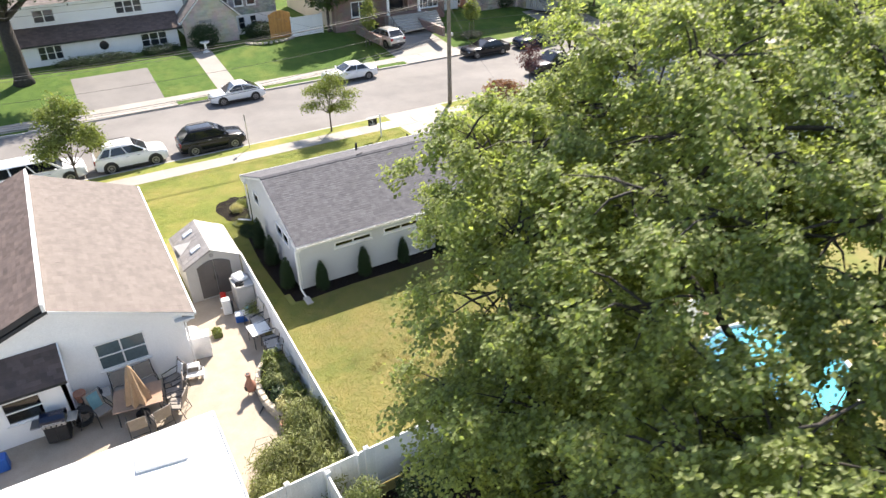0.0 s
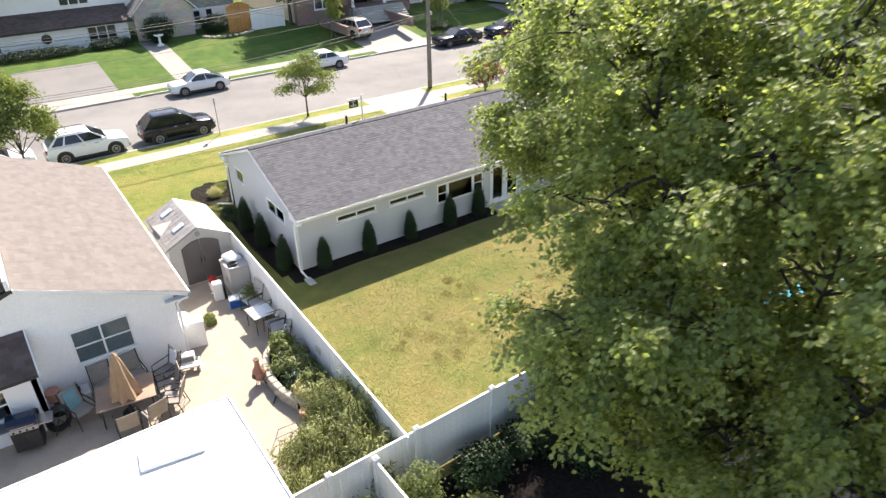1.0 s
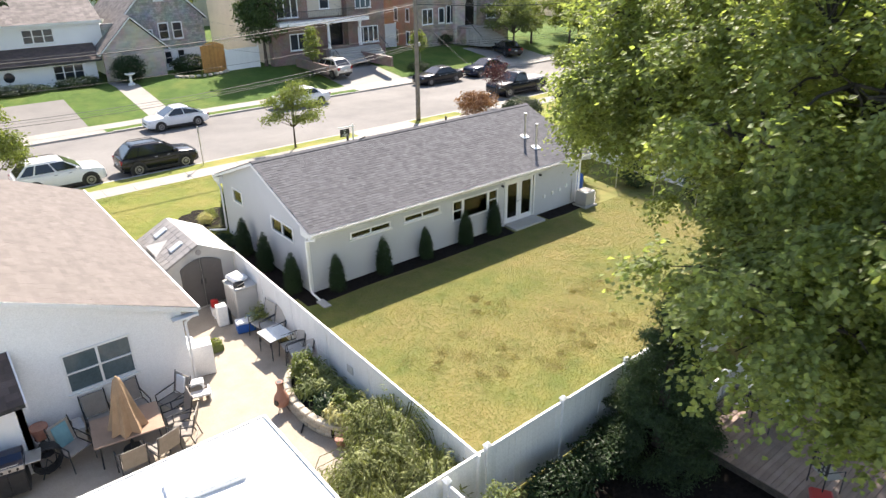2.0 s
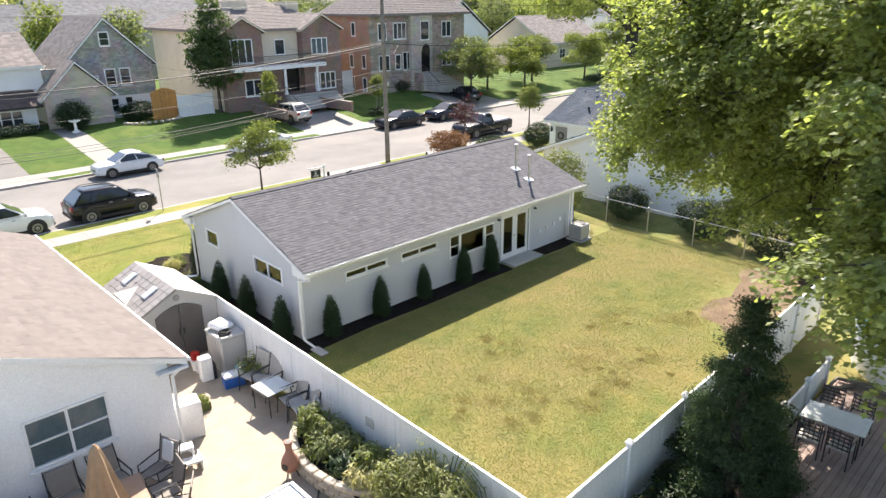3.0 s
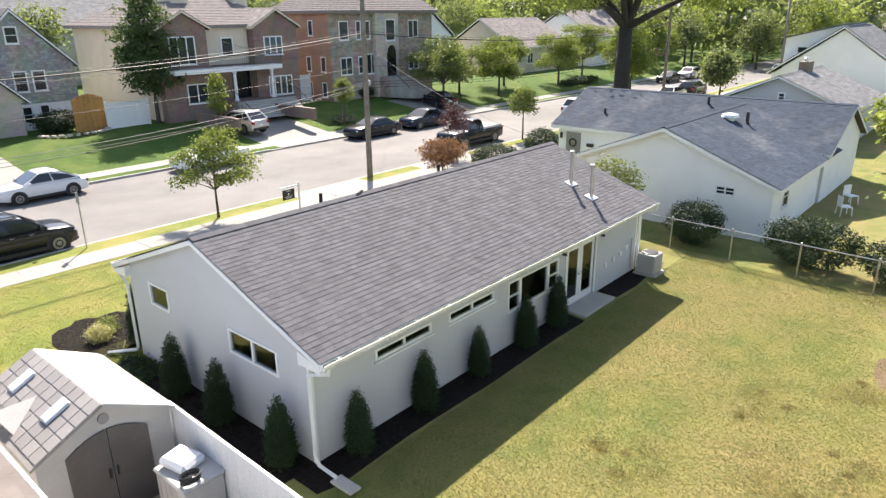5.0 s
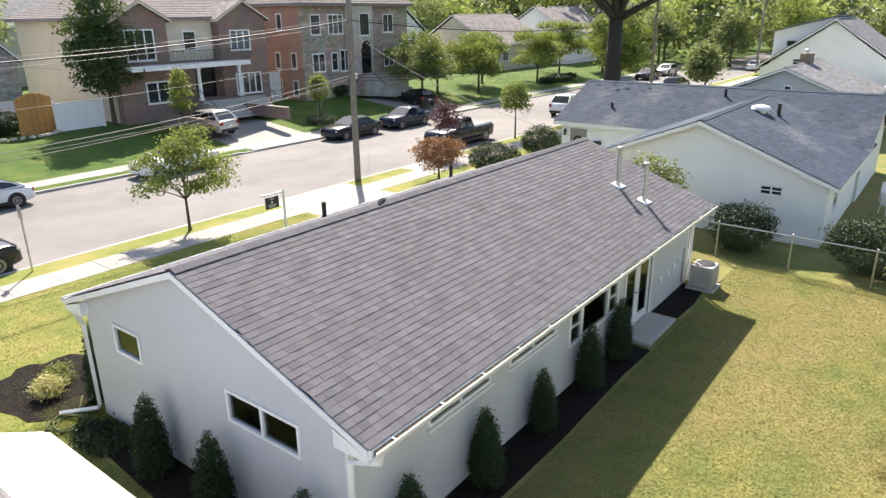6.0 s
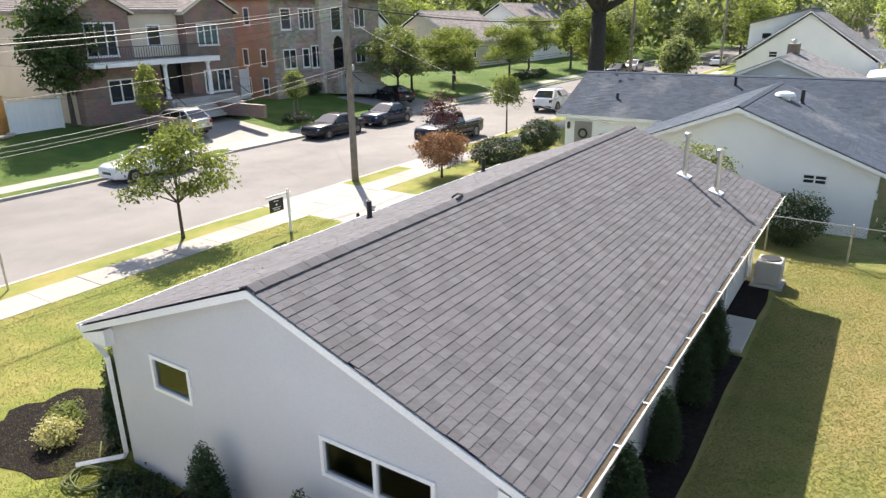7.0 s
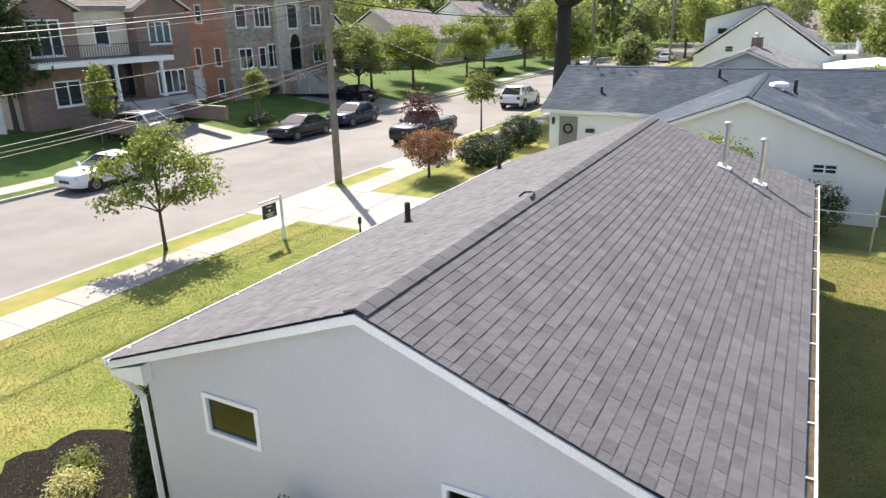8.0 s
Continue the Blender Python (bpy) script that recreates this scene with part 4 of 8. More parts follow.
# the slope towards -x takes darker shingles than the slope towards +x
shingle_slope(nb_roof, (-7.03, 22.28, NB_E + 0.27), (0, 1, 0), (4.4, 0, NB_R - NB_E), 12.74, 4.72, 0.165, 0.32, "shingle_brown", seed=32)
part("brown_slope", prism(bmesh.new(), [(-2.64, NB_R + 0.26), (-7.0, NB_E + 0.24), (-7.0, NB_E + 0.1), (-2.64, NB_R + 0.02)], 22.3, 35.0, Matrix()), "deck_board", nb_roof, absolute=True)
part("ridge_flashing", box(bmesh.new(), -2.635, -2.53, 22.28, 35.0, NB_R - 0.03, NB_R + 0.29), "white", nb_roof, "white flashing between two roof slopes", absolute=True)
part("rake_board", prism(bmesh.new(), [(1.9, NB_E - 0.03), (-2.5, NB_R - 0.03), (-2.5, NB_R - 0.17), (1.9, NB_E - 0.17)], 22.27, 22.298, Matrix()), "white", nb_roof, absolute=True)
part("fascia", box(bmesh.new(), 1.9, 1.925, 22.3, 35.0, NB_E - 0.2, NB_E - 0.03), "white", nb_roof, absolute=True)
part("eave_return", box(bmesh.new(), 1.2, 1.9, 22.2, 22.44, NB_E - 0.24, NB_E - 0.18), "white", nb_roof, absolute=True)
tagged(window(nb, basis((-1.6, 22.45, 1.2), (1, 0, 0), (0, -1, 0)), 1.7, 1.2, 2, 1, 0.06, 0.03, "curtain", depth=0.09), "white double sash window with pale blinds")
part("gutter", tube(bmesh.new(), [(1.96, 22.25, 2.56), (1.96, 35.0, 2.56)], 0.05, 6), "white", nb_roof, absolute=True)
part("downspout", tube(bmesh.new(), [(1.9, 22.35, 2.5), (1.75, 22.35, 2.35), (1.56, 22.4, 2.2), (1.56, 22.4, 0.15), (1.7, 22.2, 0.06)], 0.045, 4), "white", nb, absolute=True)
# lean-to with a dark shingle roof
lean = thing("lean_to", (-4.6, 21.6, 0), "white lean-to porch with a dark brown shingle roof", "porch")
part("wall", wall_boxes(bmesh.new(), 0, 5.2, 0, 2.05, [(3.2, 4.4, 0.9, 1.9)], 0.15, basis((-7.9, 21.5, 0), (1, 0, 0), (0, -1, 0))), "white_wall", lean, absolute=True)
part("wall_end", box(bmesh.new(), -2.85, -2.7, 21.5, 22.44, 0, 2.05), "white_wall", lean, absolute=True)
lr = part("roof", prism(bmesh.new(), [(21.35, 2.1), (22.43, 2.98), (22.43, 2.86), (21.35, 1.98)], -7.9, -2.62, Matrix(((0, 1, 0, 0), (1, 0, 0, 0), (0, 0, 1, 0), (0, 0, 0, 1)))), "deck_board", lean, absolute=True)
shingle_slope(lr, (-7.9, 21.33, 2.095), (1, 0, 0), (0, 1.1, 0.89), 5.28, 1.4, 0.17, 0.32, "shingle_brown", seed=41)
part("edge_board", prism(bmesh.new(), [(21.35, 2.11), (22.43, 2.99), (22.43, 2.84), (21.35, 1.96)], -2.618, -2.58, Matrix(((0, 1, 0, 0), (1, 0, 0, 0), (0, 0, 1, 0), (0, 0, 0, 1)))), "white", lr, absolute=True)
tagged(window(lean, basis((-4.7, 21.5, 0.9), (1, 0, 0), (0, -1, 0)), 1.2, 1.0, 1, 1, 0.06, 0.03, "glass", depth=0.09), "white sash window")
# flat white roof of the patio canopy
can = thing("patio_canopy", (-2.5, 13.0, 0), "flat bright white patio canopy with a raised hatch", "canopy")
part("roof_sheet", rbox(bmesh.new(), -9.0, 1.22, 9.2, 16.65, 2.48, 2.62, 0.02), "white_roof", can, absolute=True)
part("edge_trim", box(bmesh.new(), 1.225, 1.28, 9.2, 16.65, 2.4, 2.66), "white", can, absolute=True)
part("edge_trim", box(bmesh.new(), -9.0, 1.22, 16.655, 16.7, 2.4, 2.64), "white", can, absolute=True)
part("hatch", rbox(bmesh.new(), -1.15, 0.25, 15.25, 15.95, 2.62, 2.74, 0.03, Matrix.Translation((-0.45, 15.6, 0)) @ pose(0, 0, 0, 0, 0, -8) @ Matrix.Translation((0.45, -15.6, 0))), "white_roof", can, "raised white roof hatch", absolute=True)
for x, y in ((1.1, 16.5), (-2.6, 16.5), (-6.2, 16.5), (1.1, 9.4), (-6.2, 9.4)):
    part("post", rbox(bmesh.new(), x - 0.06, x + 0.06, y - 0.06, y + 0.06, 0.0, 2.48, 0.01), "white", can, absolute=True)

# ---- resin garden shed ----
shed = thing("garden_shed", (3.6, 28.3, 0), "beige resin garden shed with dark brown double doors", "shed")
SX0, SX1, SY0, SY1 = 2.42, 4.78, 26.85, 29.85
part("floor", box(bmesh.new(), SX0, SX1, SY0, SY1, 0.0, 0.06), "shed_wall", shed, absolute=True)
bm = bmesh.new()
prism(bm, [(SX0, 0.06), (SX1, 0.06), (SX1, 1.85), (3.6, 2.45), (SX0, 1.85)], SY0, SY0 + 0.07, Matrix())
part("wall_front", bm, "shed_wall", shed, absolute=True)
bm = bmesh.new()
prism(bm, [(SX0, 0.06), (SX1, 0.06), (SX1, 1.85), (3.6, 2.45), (SX0, 1.85)], SY1 - 0.07, SY1, Matrix())
part("wall_rear", bm, "shed_wall", shed, absolute=True)
for x in (SX0, SX1 - 0.07):
    part("wall_side", box(bmesh.new(), x, x + 0.07, SY0 + 0.07, SY1 - 0.07, 0.06, 1.85), "shed_wall", shed, absolute=True)
# arched double doors
for s in (-1, 1):
    poly = [(3.6 + s * 0.012, 0.1), (3.6 + s * 0.72, 0.1)] + [(3.6 + s * x, 1.66 + 0.27 * (1 - (x / 0.74) ** 2)) for x in (0.72, 0.54, 0.36, 0.18, 0.012)]
    d = part("door", prism(bmesh.new(), poly, SY0 - 0.045, SY0 - 0.002, Matrix()), "shed_door", shed, "dark brown arched shed door", absolute=True)
    part("handle", rbox(bmesh.new(), 3.6 + s * 0.07 - 0.02, 3.6 + s * 0.07 + 0.02, SY0 - 0.075, SY0 - 0.045, 0.95, 1.15, 0.006), "black", d, absolute=True)
part("gable_vent", lathe(bmesh.new(), [(0.10, 0), (0.10, 0.03), (0.08, 0.035)], 16, Matrix.Translation((3.6, SY0, 2.15)) @ pose(0, 0, 0, 90)), "shed_roof", shed, "round grey gable vent", absolute=True)
srise = (2.45 - 1.85) / 1.18
for s in (-1, 1):
    # one tiled roof: the sunward half gets whiter materials to carry the sunlight
    sl = part("roof_panel", prism(bmesh.new(), [(3.6, 2.47), (3.6 + s * 1.28, 2.47 - 1.28 * srise), (3.6 + s * 1.28, 2.42 - 1.28 * srise), (3.6, 2.42)], SY0 - 0.1, SY1 + 0.1, Matrix()), "shed_wall" if s > 0 else "shed_roof", shed, "sunward half of the shed roof, sunlight put into its pale colour" if s > 0 else "grey tile-patterned shed roof", absolute=True)
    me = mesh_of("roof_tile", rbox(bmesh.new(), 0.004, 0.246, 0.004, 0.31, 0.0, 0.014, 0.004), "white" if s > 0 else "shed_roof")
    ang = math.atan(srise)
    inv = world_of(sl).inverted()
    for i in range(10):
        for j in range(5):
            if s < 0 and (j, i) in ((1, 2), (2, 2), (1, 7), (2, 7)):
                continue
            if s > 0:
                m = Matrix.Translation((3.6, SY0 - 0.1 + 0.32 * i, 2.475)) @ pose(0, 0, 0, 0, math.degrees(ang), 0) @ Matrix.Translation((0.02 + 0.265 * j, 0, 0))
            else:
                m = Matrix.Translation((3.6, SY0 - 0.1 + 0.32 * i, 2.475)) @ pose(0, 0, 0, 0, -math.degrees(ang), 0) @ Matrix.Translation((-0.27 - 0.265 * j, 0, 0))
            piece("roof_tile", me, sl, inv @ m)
    if s < 0:
        for i in (2, 7):
            m = Matrix.Translation((3.6, SY0 - 0.1 + 0.32 * i, 2.475)) @ pose(0, 0, 0, 0, -math.degrees(ang), 0)
            part("skylight", rbox(bmesh.new(), -0.8, -0.29, 0.0, 0.32, 0.0, 0.07, 0.03, m), "lamp_clear", sl, "clear plastic skylight dome", absolute=True)
        # little dormer on the grey slope
        m = Matrix.Translation((3.6, SY0 + 1.05, 2.475)) @ pose(0, 0, 0, 0, -math.degrees(ang), 0)
        bm = bmesh.new()
        vs = [m @ Vector(p) for p in ((-1.25, 0, 0.01), (-1.25, 1.0, 0.01), (-0.55, 0.5, 0.01), (-1.25, 0.5, 0.36))]
        v = [bm.verts.new(p) for p in vs]
        for f in ((0, 3, 2), (3, 1, 2), (0, 1, 3), (0, 2, 1)):
            bm.faces.new([v[i] for i in f])
        dormer = part("dormer", bm, "shed_wall", sl, "small pale dormer on the shed roof", absolute=True)


# ---- white neighbour house beyond the chain-link fence ----
nr = thing("white_wing_house", (36.0, 29.5, 0), "white L-shaped house with slate-blue shingle roofs", "house")
gable_roof(nr, 35.0, 43.4, 22.1, 37.3, 2.5, 0.44, "y", 0.16, "shingle_blue", 0.14, 0.3, seed=51)
wing_roof = gable_roof(nr, 27.3, 37.6, 22.15, 31.95, 2.32, 0.395, "x", 0.16, "shingle_blue", 0.14, 0.3, seed=61)
bm = bmesh.new()
box(bm, 27.7, 27.9, 22.5, 31.6, 0, 2.28)
prism(bm, [(22.5, 2.28), (31.6, 2.28), (31.6, 2.3), (27.05, 4.1), (22.5, 2.3)], 27.7, 27.9, Matrix(((0, 1, 0, 0), (1, 0, 0, 0), (0, 0, 1, 0), (0, 0, 0, 1))))
part("wall_gable", bm, "white_wall", nr, absolute=True)
part("wall_side", box(bmesh.new(), 27.9, 35.3, 22.5, 22.7, 0, 2.28), "white_wall", nr, absolute=True)
part("wall_side", box(bmesh.new(), 27.9, 35.3, 31.4, 31.6, 0, 2.28), "white_wall", nr, absolute=True)
part("wall_main", box(bmesh.new(), 35.3, 35.5, 31.6, 36.9, 0, 2.5), "white_wall", nr, absolute=True)
for y in (22.4, 36.7):
    bm = bmesh.new()
    box(bm, 35.5, 42.9, y, y + 0.2, 0, 2.45)
    prism(bm, [(35.2, 2.45), (43.1, 2.45), (39.2, 4.2)], y, y + 0.2, Matrix())
    part("wall_gable", bm, "white_wall", nr, absolute=True)
part("wall_rear", box(bmesh.new(), 42.9, 43.1, 22.4, 36.9, 0, 2.5), "white_wall", nr, absolute=True)
tagged(window(nr, basis((27.7, 24.75, 1.68), (0, -1, 0), (-1, 0, 0)), 0.8, 0.38, 2, 1, 0.06, 0.03, depth=0.02), "small barred gable window")
window(nr, basis((29.2, 22.5, 1.1), (1, 0, 0), (0, -1, 0)), 0.8, 0.9, 1, 1, 0.06, 0.03, depth=0.02)
dr = part("door", box(bmesh.new(), 35.24, 35.3, 35.4, 36.35, 0.1, 2.1), "shed_roof", nr, "grey front door with a wreath", absolute=True)
part("wreath", tube(bmesh.new(), [(35.2, 35.87 + 0.22 * math.cos(a * 0.524), 1.5 + 0.22 * math.sin(a * 0.524)) for a in range(13)], 0.05, 6), "leaf_dark", dr, absolute=True)
part("porch_lamp", lathe(bmesh.new(), [(0.04, 1.7), (0.08, 1.75), (0.09, 2.0), (0.03, 2.08)], 8, Matrix.Translation((35.15, 36.65, 0))), "black_metal", nr, absolute=True)
part("mail_box", rbox(bmesh.new(), 35.15, 35.3, 34.5, 34.95, 1.35, 1.55, 0.03), "black_metal", nr, absolute=True)
for x, y, z, r in ((36.6, 34.6, 3.0, 0.07), (38.3, 29.2, 3.85, 0.07), (33.9, 25.7, 3.78, 0.08)):
    part("vent_pipe", lathe(bmesh.new(), [(r * 2.2, z - 0.12), (r * 1.3, z), (r, z + 0.02), (r, z + 0.5), (r * 0.7, z + 0.5)], 10, Matrix.Translation((x, y, 0))), "black", wing_roof, absolute=True)
part("roof_ventilator", lathe(bmesh.new(), [(0.22, 3.9), (0.22, 4.05), (0.42, 4.08), (0.36, 4.2), (0.1, 4.27)], 16, Matrix.Translation((33.2, 26.3, 0))), "white", wing_roof, "domed metal roof ventilator", absolute=True)


# ---- a plain house for those farther off ----
def plain_house(name, label, x0, x1, y0, y1, wall_h, slope, along, wall, roof_m, wins=(), over=0.35, seed=1):
    """Four walls, gables and a shingled gable roof. wins: (side, u, z, w, h, sashes)."""
    ob = thing(name, ((x0 + x1) / 2, (y0 + y1) / 2, 0), label, "house")
    t = 0.2
    gable_roof(ob, x0 - over, x1 + over, y0 - over, y1 + over, wall_h, slope, along, 0.16, roof_m, 0.26, 0.5, seed=seed)
    sides = dict(s=basis((x0, y0, 0), (1, 0, 0), (0, -1, 0)), w=basis((x0, y0, 0), (0, 1, 0), (-1, 0, 0)), n=basis((x0, y1, 0), (1, 0, 0), (0, 1, 0)), e=basis((x1, y0, 0), (0, 1, 0), (1, 0, 0)))
    for k, m in sides.items():
        L = (x1 - x0) if k in "sn" else (y1 - y0)
        bm = bmesh.new()
        e = 0 if k in "sn" else t
        box(bm, e, L - e, -t, 0, 0, wall_h - 0.05, m)
        if (along == "x") == (k in "we"):
            prism(bm, [(e, wall_h - 0.05), (L - e, wall_h - 0.05), (L / 2, wall_h + slope * (L / 2) - 0.06)], -t, 0, m)
        part("wall", bm, wall, ob, absolute=True)
    for k, u, z, w, h, n in wins:
        window(ob, sides[k] @ Matrix.Translation((u, 0, z)), w, h, n, 1, 0.08, 0.04, depth=0.02)
    ob.location.z += far_z(y0)
    return ob


h3 = plain_house("grey_gabled_house", "one-storey grey house with a brick chimney", 51, 62, 24.5, 33.5, 2.6, 0.42, "x", "grey_wall", "shingle_grey", [("w", 4, 2.9, 0.5, 0.6, 1)], seed=71)
bm = rbox(bmesh.new(), 56.5, 57.9, 28.6, 29.3, 4.0, 5.25, 0.02)
ch = part("chimney", bm, "brick_red", h3, "dark brick chimney", absolute=True)
part("chimney_pot", lathe(bmesh.new(), [(0.16, 5.25), (0.14, 5.45), (0.2, 5.5), (0.12, 5.55)], 10, Matrix.Translation((57.0, 28.95, 0))), "metal", ch, absolute=True)
h4 = plain_house("white_gabled_house", "tall white gabled house with grey shingle roof", 72, 84, 23.9, 35.4, 3.2, 0.70, "x", "white_wall", "shingle_grey", [("w", 8.0, 3.4, 0.8, 0.6, 1)], seed=81)
dm = part("shed_dormer", prism(bmesh.new(), [(30.0, 3.6), (34.7, 3.6), (34.7, 6.35), (29.9, 7.55)], 72.8, 82.5, Matrix(((0, 1, 0, 0), (1, 0, 0, 0), (0, 0, 1, 0), (0, 0, 0, 1)))), "white_wall", h4, "white shed dormer", absolute=True)
part("dormer_roof", prism(bmesh.new(), [(29.7, 7.62), (34.95, 6.31), (34.95, 6.42), (29.7, 7.74)], 72.5, 82.8, Matrix(((0, 1, 0, 0), (1, 0, 0, 0), (0, 0, 1, 0), (0, 0, 0, 1)))), "shingle_grey", dm, absolute=True)
window(dm, basis((72.8, 33.6, 5.0), (0, -1, 0), (-1, 0, 0)), 0.9, 0.6, 1, 0, 0.07, 0.03, depth=0.02)
plain_house("white_annex", "low white flat-eaved annex beside the gabled house", 63, 71.9, 16.5, 24, 2.6, 0.1, "x", "white_wall", "white_roof", seed=83)
h5 = plain_house("brown_roofed_house", "far house with a reddish brown roof", 100, 122, 14, 24, 3.4, 0.35, "y", "white_wall", "shingle_far", seed=91)
deck = thing("roof_deck", (80, 23.2, 0), "white raised deck with slim balusters", "deck")
part("deck_floor", box(bmesh.new(), 76, 82, 21.5, 24.9, 3.0, 3.15), "white", deck, absolute=True)
for i in range(4):
    part("post", box(bmesh.new(), 76 + 1.95 * i, 76.15 + 1.95 * i, 21.5, 21.65, 0, 4.1), "white", deck, absolute=True)
for i in range(30):
    part("baluster", box(bmesh.new(), 75.95, 76.0, 21.5 + 0.11 * i, 21.54 + 0.11 * i, 3.15, 4.0), "white", deck, absolute=True)
part("handrail", box(bmesh.new(), 75.93, 76.02, 21.5, 24.9, 4.0, 4.08), "white", deck, absolute=True)

# ---- houses across the street ----
# white and grey-shake cape house
wh = thing("cape_house", (13.0, 75.0, 0), "white cape house with a steep grey-shingled gable", "house")
gable_roof(wh, 13.6, 21.6, 70.7, 80.5, 5.55, 0.98, "y", 0.2, "shingle_far", 0.26, 0.5, seed=101)
fr = basis((12.3, 71.0, 0), (1, 0, 0), (0, -1, 0))
part("wall_lower", box(bmesh.new(), 12.3, 21.3, 71.0, 71.2, 0, 2.9), "white_wall", wh, absolute=True)
bm = box(bmesh.new(), 12.3, 21.3, 70.95, 71.2, 2.9, 5.5)
prism(bm, [(13.8, 5.5), (21.4, 5.5), (17.6, 9.25)], 70.95, 71.2, Matrix())
part("wall_upper", bm, "grey_shake", wh, "weathered grey shake siding", absolute=True)
part("wall_side", box(bmesh.new(), 21.1, 21.3, 71.2, 80.2, 0, 5.5), "white_wall", wh, absolute=True)
part("wall_side", box(bmesh.new(), 12.3, 12.5, 71.2, 80.2, 0, 5.5), "white_wall", wh, absolute=True)
for u, z, w, h in ((4.75, 3.75, 0.95, 1.5), (6.0, 3.75, 0.95, 1.5), (3.4, 3.75, 0.85, 1.0), (4.75, 7.1, 0.9, 1.2), (4.9, 1.5, 0.75, 1.25), (6.1, 1.55, 0.75, 1.25)):
    window(wh, fr @ Matrix.Translation((u, 0.05 if z > 3 else 0, z)), w, h, 1, 1, 0.1, 0.05, depth=0.02)
# stone entrance gable with its own roof
gable_roof(wh, 11.2, 17.1, 68.6, 74.0, 3.35, 0.97, "y", 0.16, "shingle_far", 0.26, 0.5, seed=103)
bm = box(bmesh.new(), 11.5, 16.6, 68.9, 69.1, 0, 3.3)
prism(bm, [(11.4, 3.3), (16.9, 3.3), (14.15, 5.95)], 68.9, 69.1, Matrix())
part("entrance_wall", bm, "stone_pale", wh, "pale stone entrance gable", absolute=True)
part("entrance_side", box(bmesh.new(), 16.4, 16.6, 69.1, 71.0, 0, 3.3), "white_wall", wh, absolute=True)
ent = basis((11.0, 68.9, 0), (1, 0, 0), (0, -1, 0))
part("house_plate", box(bmesh.new(), 2.0, 3.2, 0.0, 0.03, 3.0, 3.3, ent), "shed_roof", wh, absolute=True)
# long white front with a dark pent roof and upper floor behind
part("wall_wing", box(bmesh.new(), -3.0, 11.0, 69.6, 69.8, 0, 3.0), "white_wall", wh, absolute=True)
part("wall_wing_side", box(bmesh.new(), -3.2, -3.0, 69.6, 79.0, 0, 5.6), "white_wall", wh, absolute=True)
pr = part("pent_roof", prism(bmesh.new(), [(68.9, 2.95), (71.2, 4.05), (71.2, 3.85), (68.9, 2.8)], -3.4, 11.4, Matrix(((0, 1, 0, 0), (1, 0, 0, 0), (0, 0, 1, 0), (0, 0, 0, 1)))), "deck_board", wh, absolute=True)
shingle_slope(pr, (-3.4, 68.88, 2.955), (1, 0, 0), (0, 2.3, 1.1), 14.8, 2.55, 0.2, 0.4, "shingle_brown", seed=107)
part("wall_upper_wing", box(bmesh.new(), -3.0, 12.3, 71.2, 71.4, 3.6, 5.9), "white_wall", wh, absolute=True)
gable_roof(wh, -3.5, 12.4, 70.9, 80.5, 5.9, 0.5, "x", 0.18, "shingle_far", 0.26, 0.5, seed=109)
wg = basis((-3.0, 69.6, 0), (1, 0, 0), (0, -1, 0))
for u, z, w, h, n in ((2.0, 1.4, 2.0, 1.3, 3), (10.6, 1.4, 2.4, 1.3, 3)):
    window(wh, wg @ Matrix.Translation((u, 0, z)), w, h, n, 1, 0.1, 0.05, depth=0.02)
part("round_window", lathe(bmesh.new(), [(0.42, 0), (0.42, 0.05), (0.32, 0.06)], 8, wg @ Matrix.Translation((7.4, 0.0, 2.1)) @ pose(0, 0, 0, -90)), "far_glass", wh, "octagonal dark window", absolute=True)
up = basis((-3.0, 71.2, 0), (1, 0, 0), (0, -1, 0))
for u, w, n in ((2.4, 1.8, 2), (9.2, 2.4, 3)):
    window(wh, up @ Matrix.Translation((u, 0, 4.3)), w, 1.2, n, 1, 0.1, 0.05, depth=0.02)
# cedar gate and white fences between the houses
gate = thing("cedar_gate", (20.35, 67.2, 0), "orange cedar garden gate with an arched top", "gate")
for i in range(12):
    z = 2.35 + 0.3 * math.sin(math.pi * i / 11)
    part("board", box(bmesh.new(), -1.1 + 0.183 * i, -0.925 + 0.183 * i, -0.03, 0.03, 0.0, z), "gate_wood", gate)
part("rail", box(bmesh.new(), -1.1, 1.1, 0.035, 0.07, 0.5, 0.62), "gate_wood", gate)
vinyl_fence("fence", (21.3, 66.6), (24.6, 66.9), 1.9, "tall white vinyl fence between two houses", 0.3)
vinyl_fence("fence", (38.9, 68.6), (41.7, 68.6), 2.5, "tall white vinyl fence between two brick houses", 0.3)

